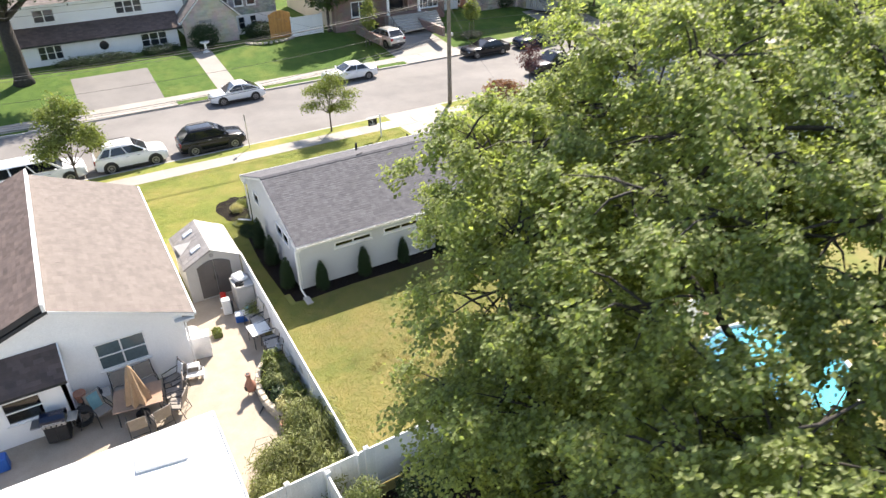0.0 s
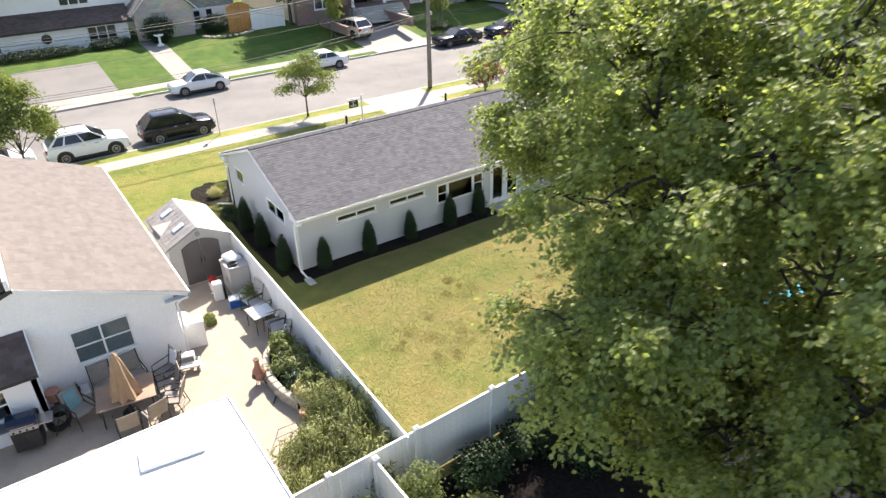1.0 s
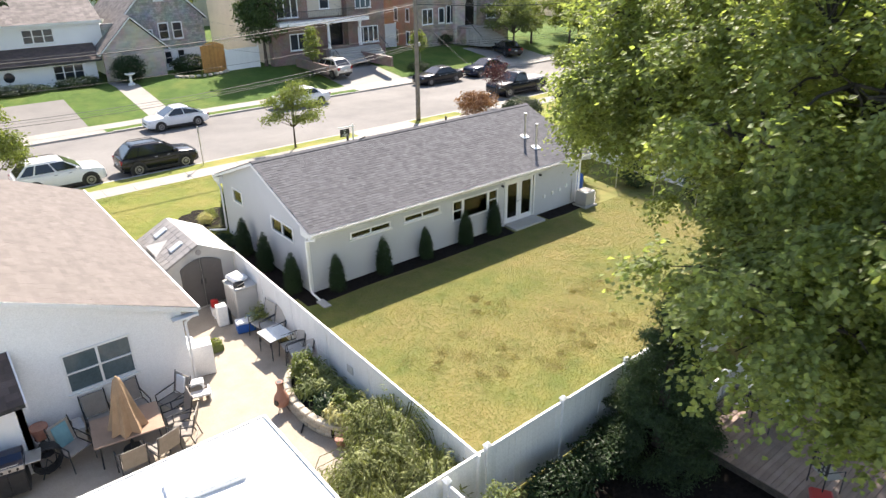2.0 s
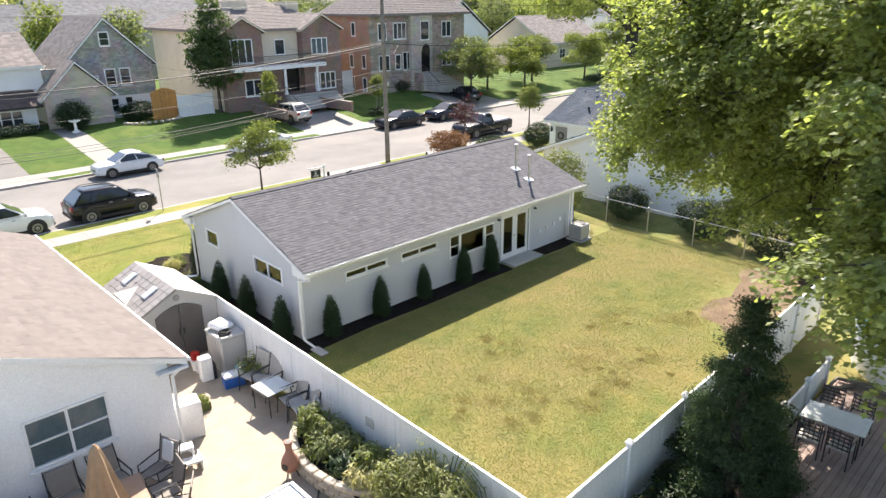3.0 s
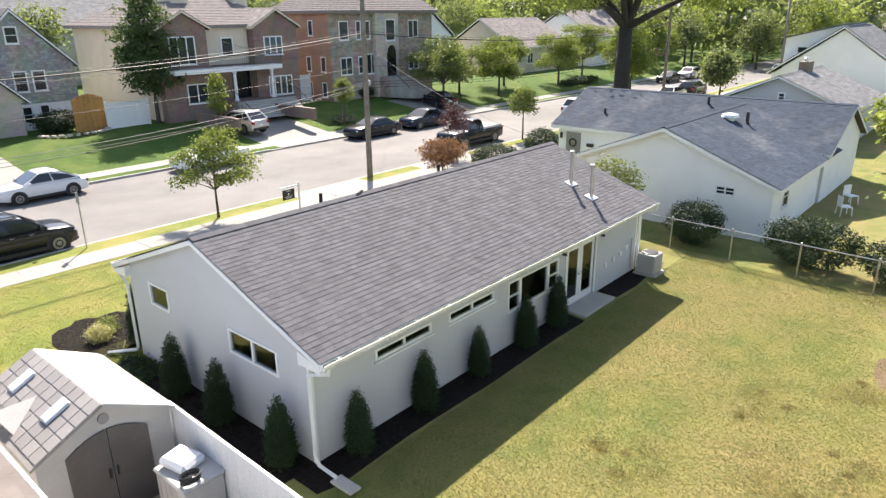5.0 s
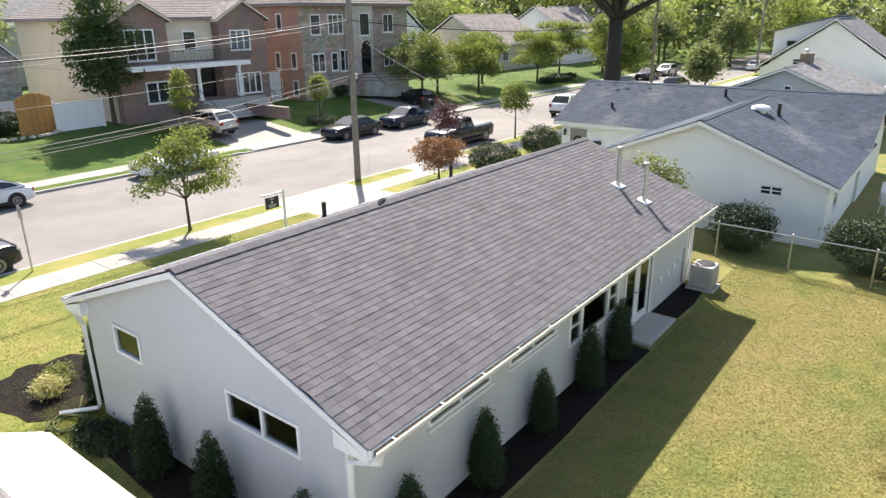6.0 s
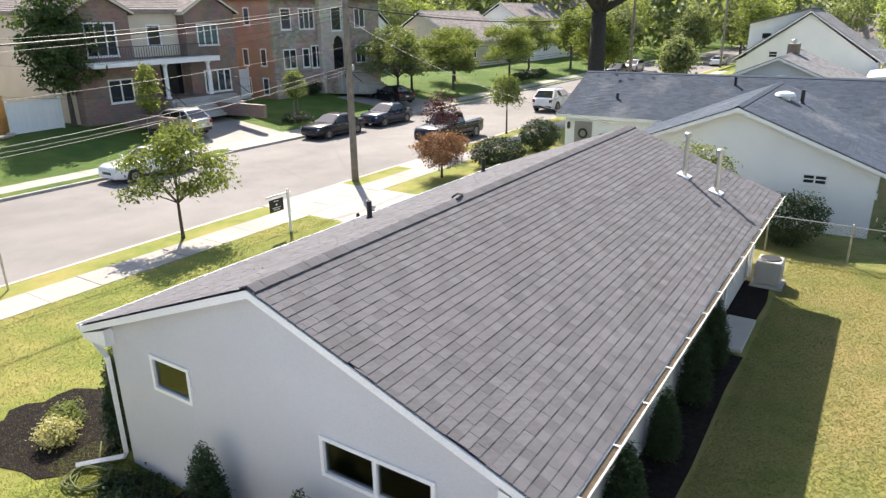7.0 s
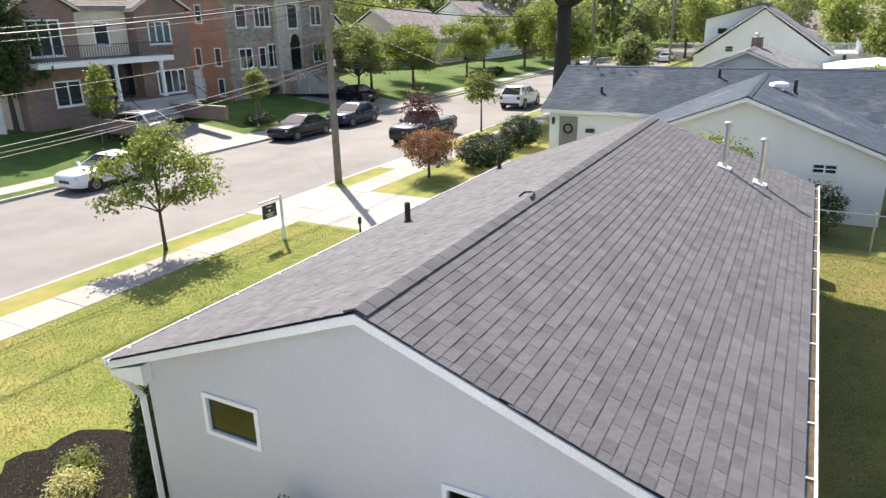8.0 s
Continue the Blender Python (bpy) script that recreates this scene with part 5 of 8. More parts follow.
# brown brick house with a balcony
b1 = thing("brick_house", (33.5, 76.0, 0), "two-storey brown brick house with a balcony over the entrance", "house")
FY = 71.2
part("wall_front", box(bmesh.new(), 28.0, 41.1, FY, FY + 0.25, 0, 7.4), "brick_red", b1, absolute=True)
part("wall_side", box(bmesh.new(), 28.0, 28.25, FY + 0.25, 87, 0, 7.4), "stucco", b1, "cream stucco side wall", absolute=True)
part("wall_side", box(bmesh.new(), 40.85, 41.1, FY + 0.25, 87, 0, 7.4), "brick_red", b1, absolute=True)
bays = []
for x0, x1 in ((27.7, 31.9), (36.5, 41.2)):
    bm = box(bmesh.new(), x0, x1, FY - 0.9, FY - 0.003, 0, 7.3)
    mid_x = (x0 + x1) / 2
    prism(bm, [(x0, 7.3), (x1, 7.3), (mid_x, 7.3 + 0.55 * (x1 - x0) / 2)], FY - 0.9, FY - 0.7, Matrix())
    bays.append(part("bay", bm, "brick_red", b1, absolute=True))
    gable_roof(b1, x0 - 0.3, x1 + 0.3, FY - 1.2, FY + 4.5, 7.25, 0.55, "y", 0.2, "shingle_far", 0.3, 0.55, trim="stucco", seed=int(x0))
# main hipped roof
def hip_roof(parent, x0, x1, y0, y1, z, rise, material):
    d = min(x1 - x0, y1 - y0) / 2
    P = [Vector(p) for p in ((x0, y0, z), (x1, y0, z), (x1, y1, z), (x0, y1, z))]
    if x1 - x0 > y1 - y0:
        A, B = Vector((x0 + d, (y0 + y1) / 2, z + rise)), Vector((x1 - d, (y0 + y1) / 2, z + rise))
        fs = ((P[0], P[1], B, A), (P[1], P[2], B), (P[2], P[3], A, B), (P[3], P[0], A))
    else:
        A, B = Vector(((x0 + x1) / 2, y0 + d, z + rise)), Vector(((x0 + x1) / 2, y1 - d, z + rise))
        fs = ((P[0], P[1], A), (P[1], P[2], B, A), (P[2], P[3], B), (P[3], P[0], A, B))
    bm = bmesh.new()
    for f in fs:
        a, b = f[0], f[1]
        up = ((f[2] + f[-1]) / 2 - (a + b) / 2)
        nrm = (b - a).cross(up).normalized()
        n = max(2, int(up.length / 0.3))
        for i in range(n):
            s0, s1 = i / n, (i + 1) / n
            q = [a.lerp(f[-1], s0), b.lerp(f[2], s0), b.lerp(f[2], s1), a.lerp(f[-1], s1)]
            lift = nrm * 0.03
            v = [bm.verts.new(q[0] + lift), bm.verts.new(q[1] + lift), bm.verts.new(q[2]), bm.verts.new(q[3])]
            w = [bm.verts.new(q[0]), bm.verts.new(q[1])]
            bm.faces.new(v)
            bm.faces.new((w[0], w[1], v[1], v[0]))
    bmesh.ops.remove_doubles(bm, verts=bm.verts, dist=1e-3)
    base = [bm.verts.new(p) for p in P]
    bm.faces.new(base)
    low = [bm.verts.new(p - Vector((0, 0, 0.25))) for p in P]
    bm.faces.new(low)
    for i in range(4):
        bm.faces.new((base[i], base[(i + 1) % 4], low[(i + 1) % 4], low[i]))
    return part("roof", bm, material, parent, absolute=True)


hip_roof(b1, 27.4, 41.7, FY - 0.4, 87.5, 7.4, 3.3, "shingle_far")
bf = basis((26.4, FY, 0), (1, 0, 0), (0, -1, 0))
part("bay_panel", box(bmesh.new(), 32.0, 36.4, FY - 0.05, FY - 0.004, 4.2, 7.3), "stucco", b1, "cream panel behind the balcony", absolute=True)
for u, z, w, h, n, o in ((2.1, 4.4, 2.3, 2.2, 3, 0.9), (3.2, 1.3, 1.9, 1.6, 2, 0.9), (7.3, 4.9, 1.2, 1.5, 1, 0.055), (11.1, 4.8, 2.0, 1.6, 3, 0.9), (11.3, 1.3, 2.6, 1.7, 4, 0.9)):
    window(b1, bf @ Matrix.Translation((u, o, z)), w, h, n, 0, 0.1, 0.05, depth=0.02, pane="curtain" if u > 10.8 and z > 4 else "far_glass")
balc = part("balcony", box(bmesh.new(), 28.0, 38.3, FY - 2.3, FY - 0.9, 3.75, 4.1), "white", b1, "white balcony slab", absolute=True)
for x in (33.5, 37.3):
    part("column", lathe(bmesh.new(), [(0.22, 1.3), (0.22, 1.4), (0.15, 1.45), (0.13, 3.55), (0.2, 3.65), (0.2, 3.75)], 12, Matrix.Translation((x, FY - 2.0, 0))), "white", b1, "white round column", absolute=True)
for i in range(52):
    x = 28.05 + 0.2 * i
    part("baluster", box(bmesh.new(), x, x + 0.025, FY - 2.27, FY - 2.245, 4.1, 5.0), "black_metal", balc, absolute=True)
part("handrail", box(bmesh.new(), 28.0, 38.3, FY - 2.29, FY - 2.22, 5.0, 5.05), "black_metal", balc, absolute=True)
part("door", box(bmesh.new(), 34.5, 36.3, FY - 0.06, FY - 0.004, 1.3, 3.6), "paint_black", b1, "dark double entrance door", absolute=True)
st = part("stair", box(bmesh.new(), 32.8, 38.0, FY - 2.4, FY - 0.003, 0.0, 1.28), "brick_red", b1, absolute=True)
for i in range(7):
    part("tread", box(bmesh.new(), 33.2 + 0.15 * i, 39.2 - 0.05 * i, FY - 2.4 - 0.32 * (i + 1), FY - 2.4 - 0.32 * i, 0.0, 1.28 - 0.18 * (i + 1) + 0.16), "kerb", st, absolute=True)
for s in (33.0, 39.3):
    rail = part("stair_rail", tube(bmesh.new(), [(s, FY - 2.5, 2.2), (s, FY - 4.7, 0.95)], 0.03, 5), "black_metal", st, absolute=True)
part("ramp_wall", box(bmesh.new(), 36.4, 36.7, 62.5, 68.6, 0, 0.9), "brick_red", b1, "brick retaining wall by the driveway", absolute=True)
part("ramp_wall", box(bmesh.new(), 29.4, 29.7, 63.0, 69.0, 0, 0.8), "brick_red", b1, "brick retaining wall by the driveway", absolute=True)
for i in range(3):
    part("dormer", box(bmesh.new(), 31.5 + 3 * i, 33.0 + 3 * i, 74.5, 77, 8.4, 9.9), "stucco", b1, "small roof dormer", absolute=True) if i != 1 else None

# stone-faced house with an arched entrance and orange brick sides
b2 = thing("stone_house", (51.5, 76.0, 0), "two-storey stone-faced house with an arched entrance", "house")
F2 = 69.8
part("wall_front", box(bmesh.new(), 44.9, 61.6, F2, F2 + 0.25, 0, 8.0), "stone_face", b2, absolute=True)
part("wall_side", box(bmesh.new(), 44.9, 45.15, F2 + 0.25, 79, 0, 8.0), "brick_orange", b2, "orange brick side wall", absolute=True)
part("wall_side", box(bmesh.new(), 61.35, 61.6, F2 + 0.25, 79, 0, 8.0), "brick_orange", b2, "orange brick side wall", absolute=True)
hip_roof(b2, 44.3, 62.2, F2 - 0.6, 79.6, 8.0, 3.4, "shingle_far")
part("centre_bay", box(bmesh.new(), 51.2, 55.0, F2 - 0.5, F2 - 0.003, 0, 8.0), "stone_pale", b2, absolute=True)
s2 = basis((45.2, F2, 0), (1, 0, 0), (0, -1, 0))
for u, z, w, h, n, o in ((0.9, 5.4, 1.4, 1.7, 1, 0), (3.4, 5.4, 2.2, 1.7, 3, 0), (0.9, 2.3, 1.8, 1.6, 2, 0), (3.6, 2.3, 1.0, 1.6, 1, 0), (4.9, 2.2, 1.5, 1.9, 2, 0), (7.6, 5.2, 1.6, 2.0, 1, 0.5), (12.0, 5.4, 1.8, 1.7, 2, 0), (12.0, 2.3, 1.8, 1.6, 2, 0)):
    window(b2, s2 @ Matrix.Translation((u, o, z)), w, h, n, 0, 0.1, 0.05, depth=0.02)
arch = [(-0.75, 0.0), (0.75, 0.0), (0.75, 2.2)] + [(0.75 * math.cos(a * math.pi / 8), 2.2 + 0.75 * math.sin(a * math.pi / 8)) for a in range(1, 8)] + [(-0.75, 2.2)]
# no recess is cut: a thin black panel paints the entrance's shade
part("entrance", prism(bmesh.new(), arch, 0.5, 0.53, s2 @ Matrix.Translation((8.5, 0, 1.9))), "paint_black", b2, "flat black arch that stands for the shaded entrance recess", absolute=True)
part("arch_trim", tube(bmesh.new(), [s2 @ Matrix.Translation((8.5, 0.52, 1.9)) @ Vector((x * 1.1, 0, z + 0.05)) for x, z in arch[2:]], 0.12, 6), "stone_pale", b2, absolute=True)
sw = basis((44.9, 79, 0), (0, -1, 0), (-1, 0, 0))
for u, z in ((1.6, 5.8), (5.6, 5.8), (5.0, 2.6), (7.4, 2.6), (1.6, 2.6), (5.0, 0.3), (7.4, 0.3)):
    window(b2, sw @ Matrix.Translation((u, 0, z)), 0.8, 1.4, 1, 0, 0.09, 0.05, depth=0.02)
st = part("stair", box(bmesh.new(), 51.6, 54.6, F2 - 2.0, F2 - 0.51, 0, 1.88), "stone_face", b2, absolute=True)
for i in range(10):
    part("tread", box(bmesh.new(), 51.8 + 0.12 * i, 55.2 + 0.22 * i, F2 - 2.0 - 0.3 * (i + 1), F2 - 2.0 - 0.3 * i, 0.0, 1.88 - 0.18 * (i + 1) + 0.15), "kerb", st, absolute=True)
for x in (51.7, 57.3):
    part("stair_rail", tube(bmesh.new(), [(x if x < 52 else 55.0, F2 - 2.0, 2.8), (x, F2 - 5.0, 1.1)], 0.035, 5), "black_metal", st, absolute=True)

# both houses stand on slightly smaller plots than they are drawn on
b1.location, b1.scale = (31.1, 71.2, 1.97), (0.945, 0.945, 0.97)
b2.location, b2.scale = (48.0, 71.6, 2.03), (0.845, 0.9, 1.03)
b3 = plain_house("white_shingled_house", "white gabled house with a grey-brown roof", 62.5, 74, 78, 90, 5.2, 0.7, "y", "white_wall", "shingle_far", [("s", 4, 6.2, 0.9, 1.2, 1), ("s", 2, 1.5, 1.2, 1.4, 2), ("s", 7, 1.5, 1.2, 1.4, 2)], seed=121)
b4 = plain_house("grey_far_house", "grey house with a brown roof down the street", 78, 92, 70, 82, 3.4, 0.6, "x", "stucco", "shingle_far", [("s", 3, 1.2, 1.4, 1.4, 2), ("s", 9, 1.2, 1.4, 1.4, 2)], seed=123)
b5 = plain_house("far_house", "house with a grey roof behind the brick house", 2, 20, 100, 112, 6.0, 0.55, "x", "white_wall", "shingle_grey", seed=125)
b6 = plain_house("solar_house", "house with solar panels on a dark roof", 22, 44, 104, 118, 6.5, 0.5, "x", "stucco", "shingle_grey", seed=127)
me = mesh_of("solar_panel", rbox(bmesh.new(), 0.05, 1.65, 0, 3.4, 0.05, 0.1, 0.01), "solar")
inv = world_of(b6).inverted()
for i in range(9):
    piece("solar_panel", me, b6, inv @ Matrix.Translation((24.5 + 1.75 * i, 105.6, 7.55)) @ pose(0, 0, 0, math.degrees(math.atan(0.5))))
for i, (x0, x1, y0, y1, hh, sl, wl) in enumerate(((-26, -12, 70, 82, 5.0, 0.7, "stucco"), (96, 110, 68, 80, 4.5, 0.6, "white_wall"), (116, 130, 70, 82, 4.5, 0.6, "brick_orange"), (92, 106, 26, 38, 3.0, 0.5, "white_wall"), (128, 142, 24, 36, 3.2, 0.5, "white_wall"), (48, 62, 108, 120, 6, 0.5, "stucco"), (70, 86, 112, 124, 6, 0.5, "white_wall"), (-30, -12, 104, 116, 6, 0.5, "white_wall"))):
    plain_house("far_house", "house among trees down the street", x0, x1, y0, y1, hh, sl, "x" if i % 2 else "y", wl, "shingle_far" if i % 3 else "shingle_grey", [("s", 3, 1.2, 1.6, 1.4, 2), ("s", 8.5, 1.2, 1.6, 1.4, 2)], seed=130 + i)


# ---- vehicles ----
def car(at, rz, label, paint, L=4.5, W=1.82, H=1.65, kind="suv", group="cars parked along the street"):
    """A parked car, its nose towards +x: shaped body, greenhouse, panes, wheels, lamps, bumpers, mirrors."""
    ob = thing("pickup_truck" if kind == "pickup" else "car", at, label, "pickup truck" if kind == "pickup" else "car", rz, group)
    h, w = L / 2, W / 2
    hood = {"suv": 0.62, "sedan": 0.62, "beetle": 0.62, "pickup": 0.64, "van": 0.6}[kind] * H if kind != "sedan" else 0.66 * H
    belt = {"suv": 0.65, "sedan": 0.66, "beetle": 0.62, "pickup": 0.62, "van": 0.58}[kind] * H
    rear = {"suv": belt, "sedan": belt * 1.02, "beetle": belt * 0.95, "pickup": belt, "van": belt}[kind]
    sill = 0.16 * H
    # stations along the length: x, half width, bottom, top
    st = [(-h, 0.82, sill + 0.16, rear * 0.86), (-h + 0.06, 0.92, sill + 0.04, rear * 0.95), (-h + 0.3, 0.98, sill, rear), (-h * 0.45, 1.0, sill, belt), (0, 1.0, sill, belt), (h * 0.36, 1.0, sill, belt), (h * 0.52, 0.99, sill, hood), (h - 0.35, 0.95, sill, hood * 0.94), (h - 0.1, 0.88, sill + 0.04, hood * 0.85), (h, 0.76, sill + 0.12, hood * 0.72)]
    bm = bmesh.new()
    rings = []
    for x, k, z0, z1 in st:
        a = w * k
        pr = [(-a * 0.92, z0), (-a, z0 + 0.12), (-a, z1 - 0.2), (-a * 0.95, z1 - 0.05), (-a * 0.8, z1), (a * 0.8, z1), (a * 0.95, z1 - 0.05), (a, z1 - 0.2), (a, z0 + 0.12), (a * 0.92, z0)]
        rings.append([bm.verts.new((x, y, z)) for y, z in pr])
    for A, B in zip(rings, rings[1:]):
        for i in range(10):
            j = (i + 1) % 10
            bm.faces.new((A[i], A[j], B[j], B[i]))
    bm.faces.new(rings[0])
    bm.faces.new(rings[-1][::-1])
    body = part("body", bm, paint, ob, smooth="angle")
    # greenhouse corners: x at belt and at roof
    xb = {"suv": (-h + 0.14, h * 0.50, -h + 0.72, h * 0.10), "sedan": (-h + 0.75, h * 0.42, -h * 0.42, h * 0.06), "beetle": (-h + 0.3, h * 0.50, -h * 0.36, h * 0.08), "pickup": (-h * 0.16, h * 0.46, -h * 0.10, h * 0.2), "van": (-h + 0.08, h * 0.55, -h + 0.3, h * 0.2)}[kind]
    yb, yr, zr = w * 0.93, w * 0.74, H
    z0 = belt - 0.02

    def cab(x, f):
        """A point of the greenhouse's side: f from the belt to the roof."""
        return yb + (yr - yb) * f, z0 + (zr - 0.07 - z0) * f

    bm = bmesh.new()
    lo = [bm.verts.new(p) for p in ((xb[0], -yb, z0), (xb[1], -yb * 0.96, z0), (xb[1], yb * 0.96, z0), (xb[0], yb, z0))]
    hi = [bm.verts.new(p) for p in ((xb[2], -yr, zr - 0.07), (xb[3], -yr, zr - 0.07), (xb[3], yr, zr - 0.07), (xb[2], yr, zr - 0.07))]
    tp = [bm.verts.new(p) for p in ((xb[2] + 0.12, -yr * 0.8, zr), (xb[3] - 0.12, -yr * 0.8, zr - 0.02), (xb[3] - 0.12, yr * 0.8, zr - 0.02), (xb[2] + 0.12, yr * 0.8, zr))]
    for A, B in ((lo, hi), (hi, tp)):
        for i in range(4):
            bm.faces.new((A[i], A[(i + 1) % 4], B[(i + 1) % 4], B[i]))
    bm.faces.new(tp)
    bmesh.ops.bevel(bm, geom=[g for g in bm.edges if min(v.co.z for v in g.verts) > z0 + 0.05], offset=0.13 if kind == "beetle" else 0.085, segments=3, affect="EDGES", profile=0.5)
    part("cabin", bm, paint, ob, smooth="angle")
    # panes lie just proud of the cabin's faces
    for s in (-1, 1):
        f0, f1 = 0.1, 0.9
        xs0 = [xb[0] + (xb[2] - xb[0]) * f0, xb[1] + (xb[3] - xb[1]) * f0]
        xs1 = [xb[0] + (xb[2] - xb[0]) * f1, xb[1] + (xb[3] - xb[1]) * f1]
        cuts = (0.06, 0.47, 0.50, 0.94) if kind not in ("suv", "van") else (0.05, 0.24, 0.27, 0.58, 0.61, 0.95)
        for a, b in zip(cuts[::2], cuts[1::2]):
            bm = bmesh.new()
            q = []
            for k, (xs, f) in ((a, (xs0, f0)), (b, (xs0, f0)), (b, (xs1, f1)), (a, (xs1, f1))):
                y, z = cab(0, f)
                q.append((xs[0] + (xs[1] - xs[0]) * k, s * (y + 0.006), z))
            v = [bm.verts.new(p) for p in q]
            vi = [bm.verts.new((p[0], p[1] - s * 0.02, p[2])) for p in q]
            bm.faces.new(v)
            bm.faces.new(vi[::-1])
            for i in range(4):
                bm.faces.new((v[i], v[(i + 1) % 4], vi[(i + 1) % 4], vi[i]))
            part("side_window", bm, "car_glass", ob)
    for nm, xa, xc in (("windscreen", xb[1], xb[3]), ("rear_window", xb[0], xb[2])):
        d = 0.008 if nm == "windscreen" else -0.008
        bm = bmesh.new()
        q = []
        for f, sy in ((0.08, -1), (0.08, 1), (0.94, 1), (0.94, -1)):
            y, z = cab(0, f)
            q.append((xa + (xc - xa) * f + d, sy * y * 0.88, z + 0.004))
        v = [bm.verts.new(p) for p in q]
        vi = [bm.verts.new((p[0] - 2 * d, p[1], p[2] - 0.012)) for p in q]
        bm.faces.new(v)
        bm.faces.new(vi[::-1])
        for i in range(4):
            bm.faces.new((v[i], v[(i + 1) % 4], vi[(i + 1) % 4], vi[i]))
        part(nm, bm, "car_glass", ob)
    if kind == "pickup":
        bm = bmesh.new()
        box(bm, -h + 0.12, xb[0] - 0.08, -w * 0.8, w * 0.8, belt - 0.3, belt + 0.012)
        part("load_bed", bm, "black", ob, "black open load bed")
    if kind == "suv":
        for s in (-1, 1):
            part("roof_rail", tube(bmesh.new(), [(xb[2] + 0.1, s * yr * 0.86, zr - 0.03), (xb[2] + 0.25, s * yr * 0.86, zr + 0.04), (xb[3] - 0.25, s * yr * 0.86, zr + 0.03), (xb[3] - 0.1, s * yr * 0.86, zr - 0.04)], 0.018, 5), "black_metal", ob)
    r = 0.205 * H + (0.035 if kind == "suv" else 0.015)
    for x in (-h * 0.6, h * 0.61):
        for s in (-1, 1):
            m = Matrix.Translation((x, s * (w - 0.11), r)) @ pose(0, 0, 0, 90 if s < 0 else -90)
            # black disc behind the wheel stands for the shaded gap of a wheel well
            part("wheel_arch", lathe(bmesh.new(), [(r + 0.07, 0.0), (r + 0.07, 0.113), (r + 0.02, 0.118)], 20, m), "black", ob)
            wheel = part("wheel", lathe(bmesh.new(), [(r * 0.7, -0.1), (r, -0.08), (r, 0.1), (r * 0.92, 0.125), (r * 0.66, 0.13)], 20, m), "tire", ob)
            part("rim", lathe(bmesh.new(), [(r * 0.66, 0.1), (r * 0.64, 0.134), (r * 0.3, 0.128), (r * 0.14, 0.14)], 10, m), "rim", wheel)
    for s in (-1, 1):
        part("headlight", rbox(bmesh.new(), h - 0.26, h - 0.06, s * w * 0.66 - 0.2, s * w * 0.66 + 0.2, hood * 0.66, hood * 0.80, 0.03), "lamp_clear", ob)
        part("tail_light", rbox(bmesh.new(), -h - 0.004, -h + 0.12, s * w * 0.76 - 0.14, s * w * 0.76 + 0.14, rear * 0.68, rear * 0.9, 0.025), "lamp_red", ob)
        part("mirror", rbox(bmesh.new(), h * 0.33, h * 0.33 + 0.14, s * (w + 0.09) - 0.09, s * (w + 0.09) + 0.09, belt - 0.02, belt + 0.14, 0.03), paint, ob)
        part("sill", box(bmesh.new(), -h * 0.45, h * 0.45, s * w - 0.03, s * w + 0.006, sill - 0.03, sill + 0.11), "black", ob)
        for x in (-h * 0.12, h * 0.2):
            part("door_handle", rbox(bmesh.new(), x - 0.09, x + 0.09, s * w - 0.01, s * w + 0.02, belt - 0.17, belt - 0.13, 0.008), "rim" if kind != "beetle" else paint, ob)
    part("grille", rbox(bmesh.new(), h - 0.12, h + 0.004, -w * 0.42, w * 0.42, hood * 0.45, hood * 0.64, 0.03), "black_metal", ob)
    part("front_bumper", rbox(bmesh.new(), h - 0.2, h + 0.03, -w * 0.74, w * 0.74, sill + 0.03, sill + 0.2, 0.05), "black" if kind == "suv" else paint, ob)
    part("rear_bumper", rbox(bmesh.new(), -h - 0.03, -h + 0.2, -w * 0.84, w * 0.84, sill + 0.05, sill + 0.27, 0.05), "black" if kind == "suv" else paint, ob)
    part("number_plate", box(bmesh.new(), -h - 0.036, -h - 0.005, -0.16, 0.16, rear * 0.58, rear * 0.70), "white", ob)
    return ob


ROAD_Z = -0.12
car((7.75, 44.95, ROAD_Z), 0, "black compact SUV parked at the kerb", "paint_black", 4.35, 1.86, 1.72)
car((2.6, 44.95, ROAD_Z), 0, "white compact SUV parked at the kerb", "paint_white", 4.4, 1.86, 1.72)
car((-2.6, 45.0, ROAD_Z), 0, "white minivan parked at the kerb", "paint_white", 5.0, 1.95, 1.75, "van")
car((12.0, 54.1, ROAD_Z), 180, "white beetle-shaped compact car with black trim", "paint_white", 4.28, 1.8, 1.5, "beetle")
car((21.9, 54.1, ROAD_Z), 180, "white sedan parked at the far kerb", "paint_white", 4.7, 1.83, 1.46, "sedan")
car((28.9, 61.2, 0.008), 98, "silver SUV parked in the driveway", "paint_silver", 4.5, 1.85, 1.68)
car((36.0, 54.1, ROAD_Z), 180, "black sedan parked at the far kerb", "paint_black", 4.8, 1.84, 1.45, "sedan")
car((41.9, 54.1, ROAD_Z), 180, "dark blue hatchback parked at the far kerb", "paint_blue", 4.5, 1.82, 1.52, "sedan")
car((38.2, 46.1, ROAD_Z), 180, "black pickup truck with an open bed", "paint_black", 5.7, 1.98, 1.85, "pickup")
car((54.9, 46.3, ROAD_Z), 0, "white SUV parked at the kerb", "paint_white", 4.8, 1.95, 1.8)
car((50.5, 60.0, 0.008), 70, "dark sedan parked on a driveway", "paint_black", 4.7, 1.84, 1.45, "sedan")
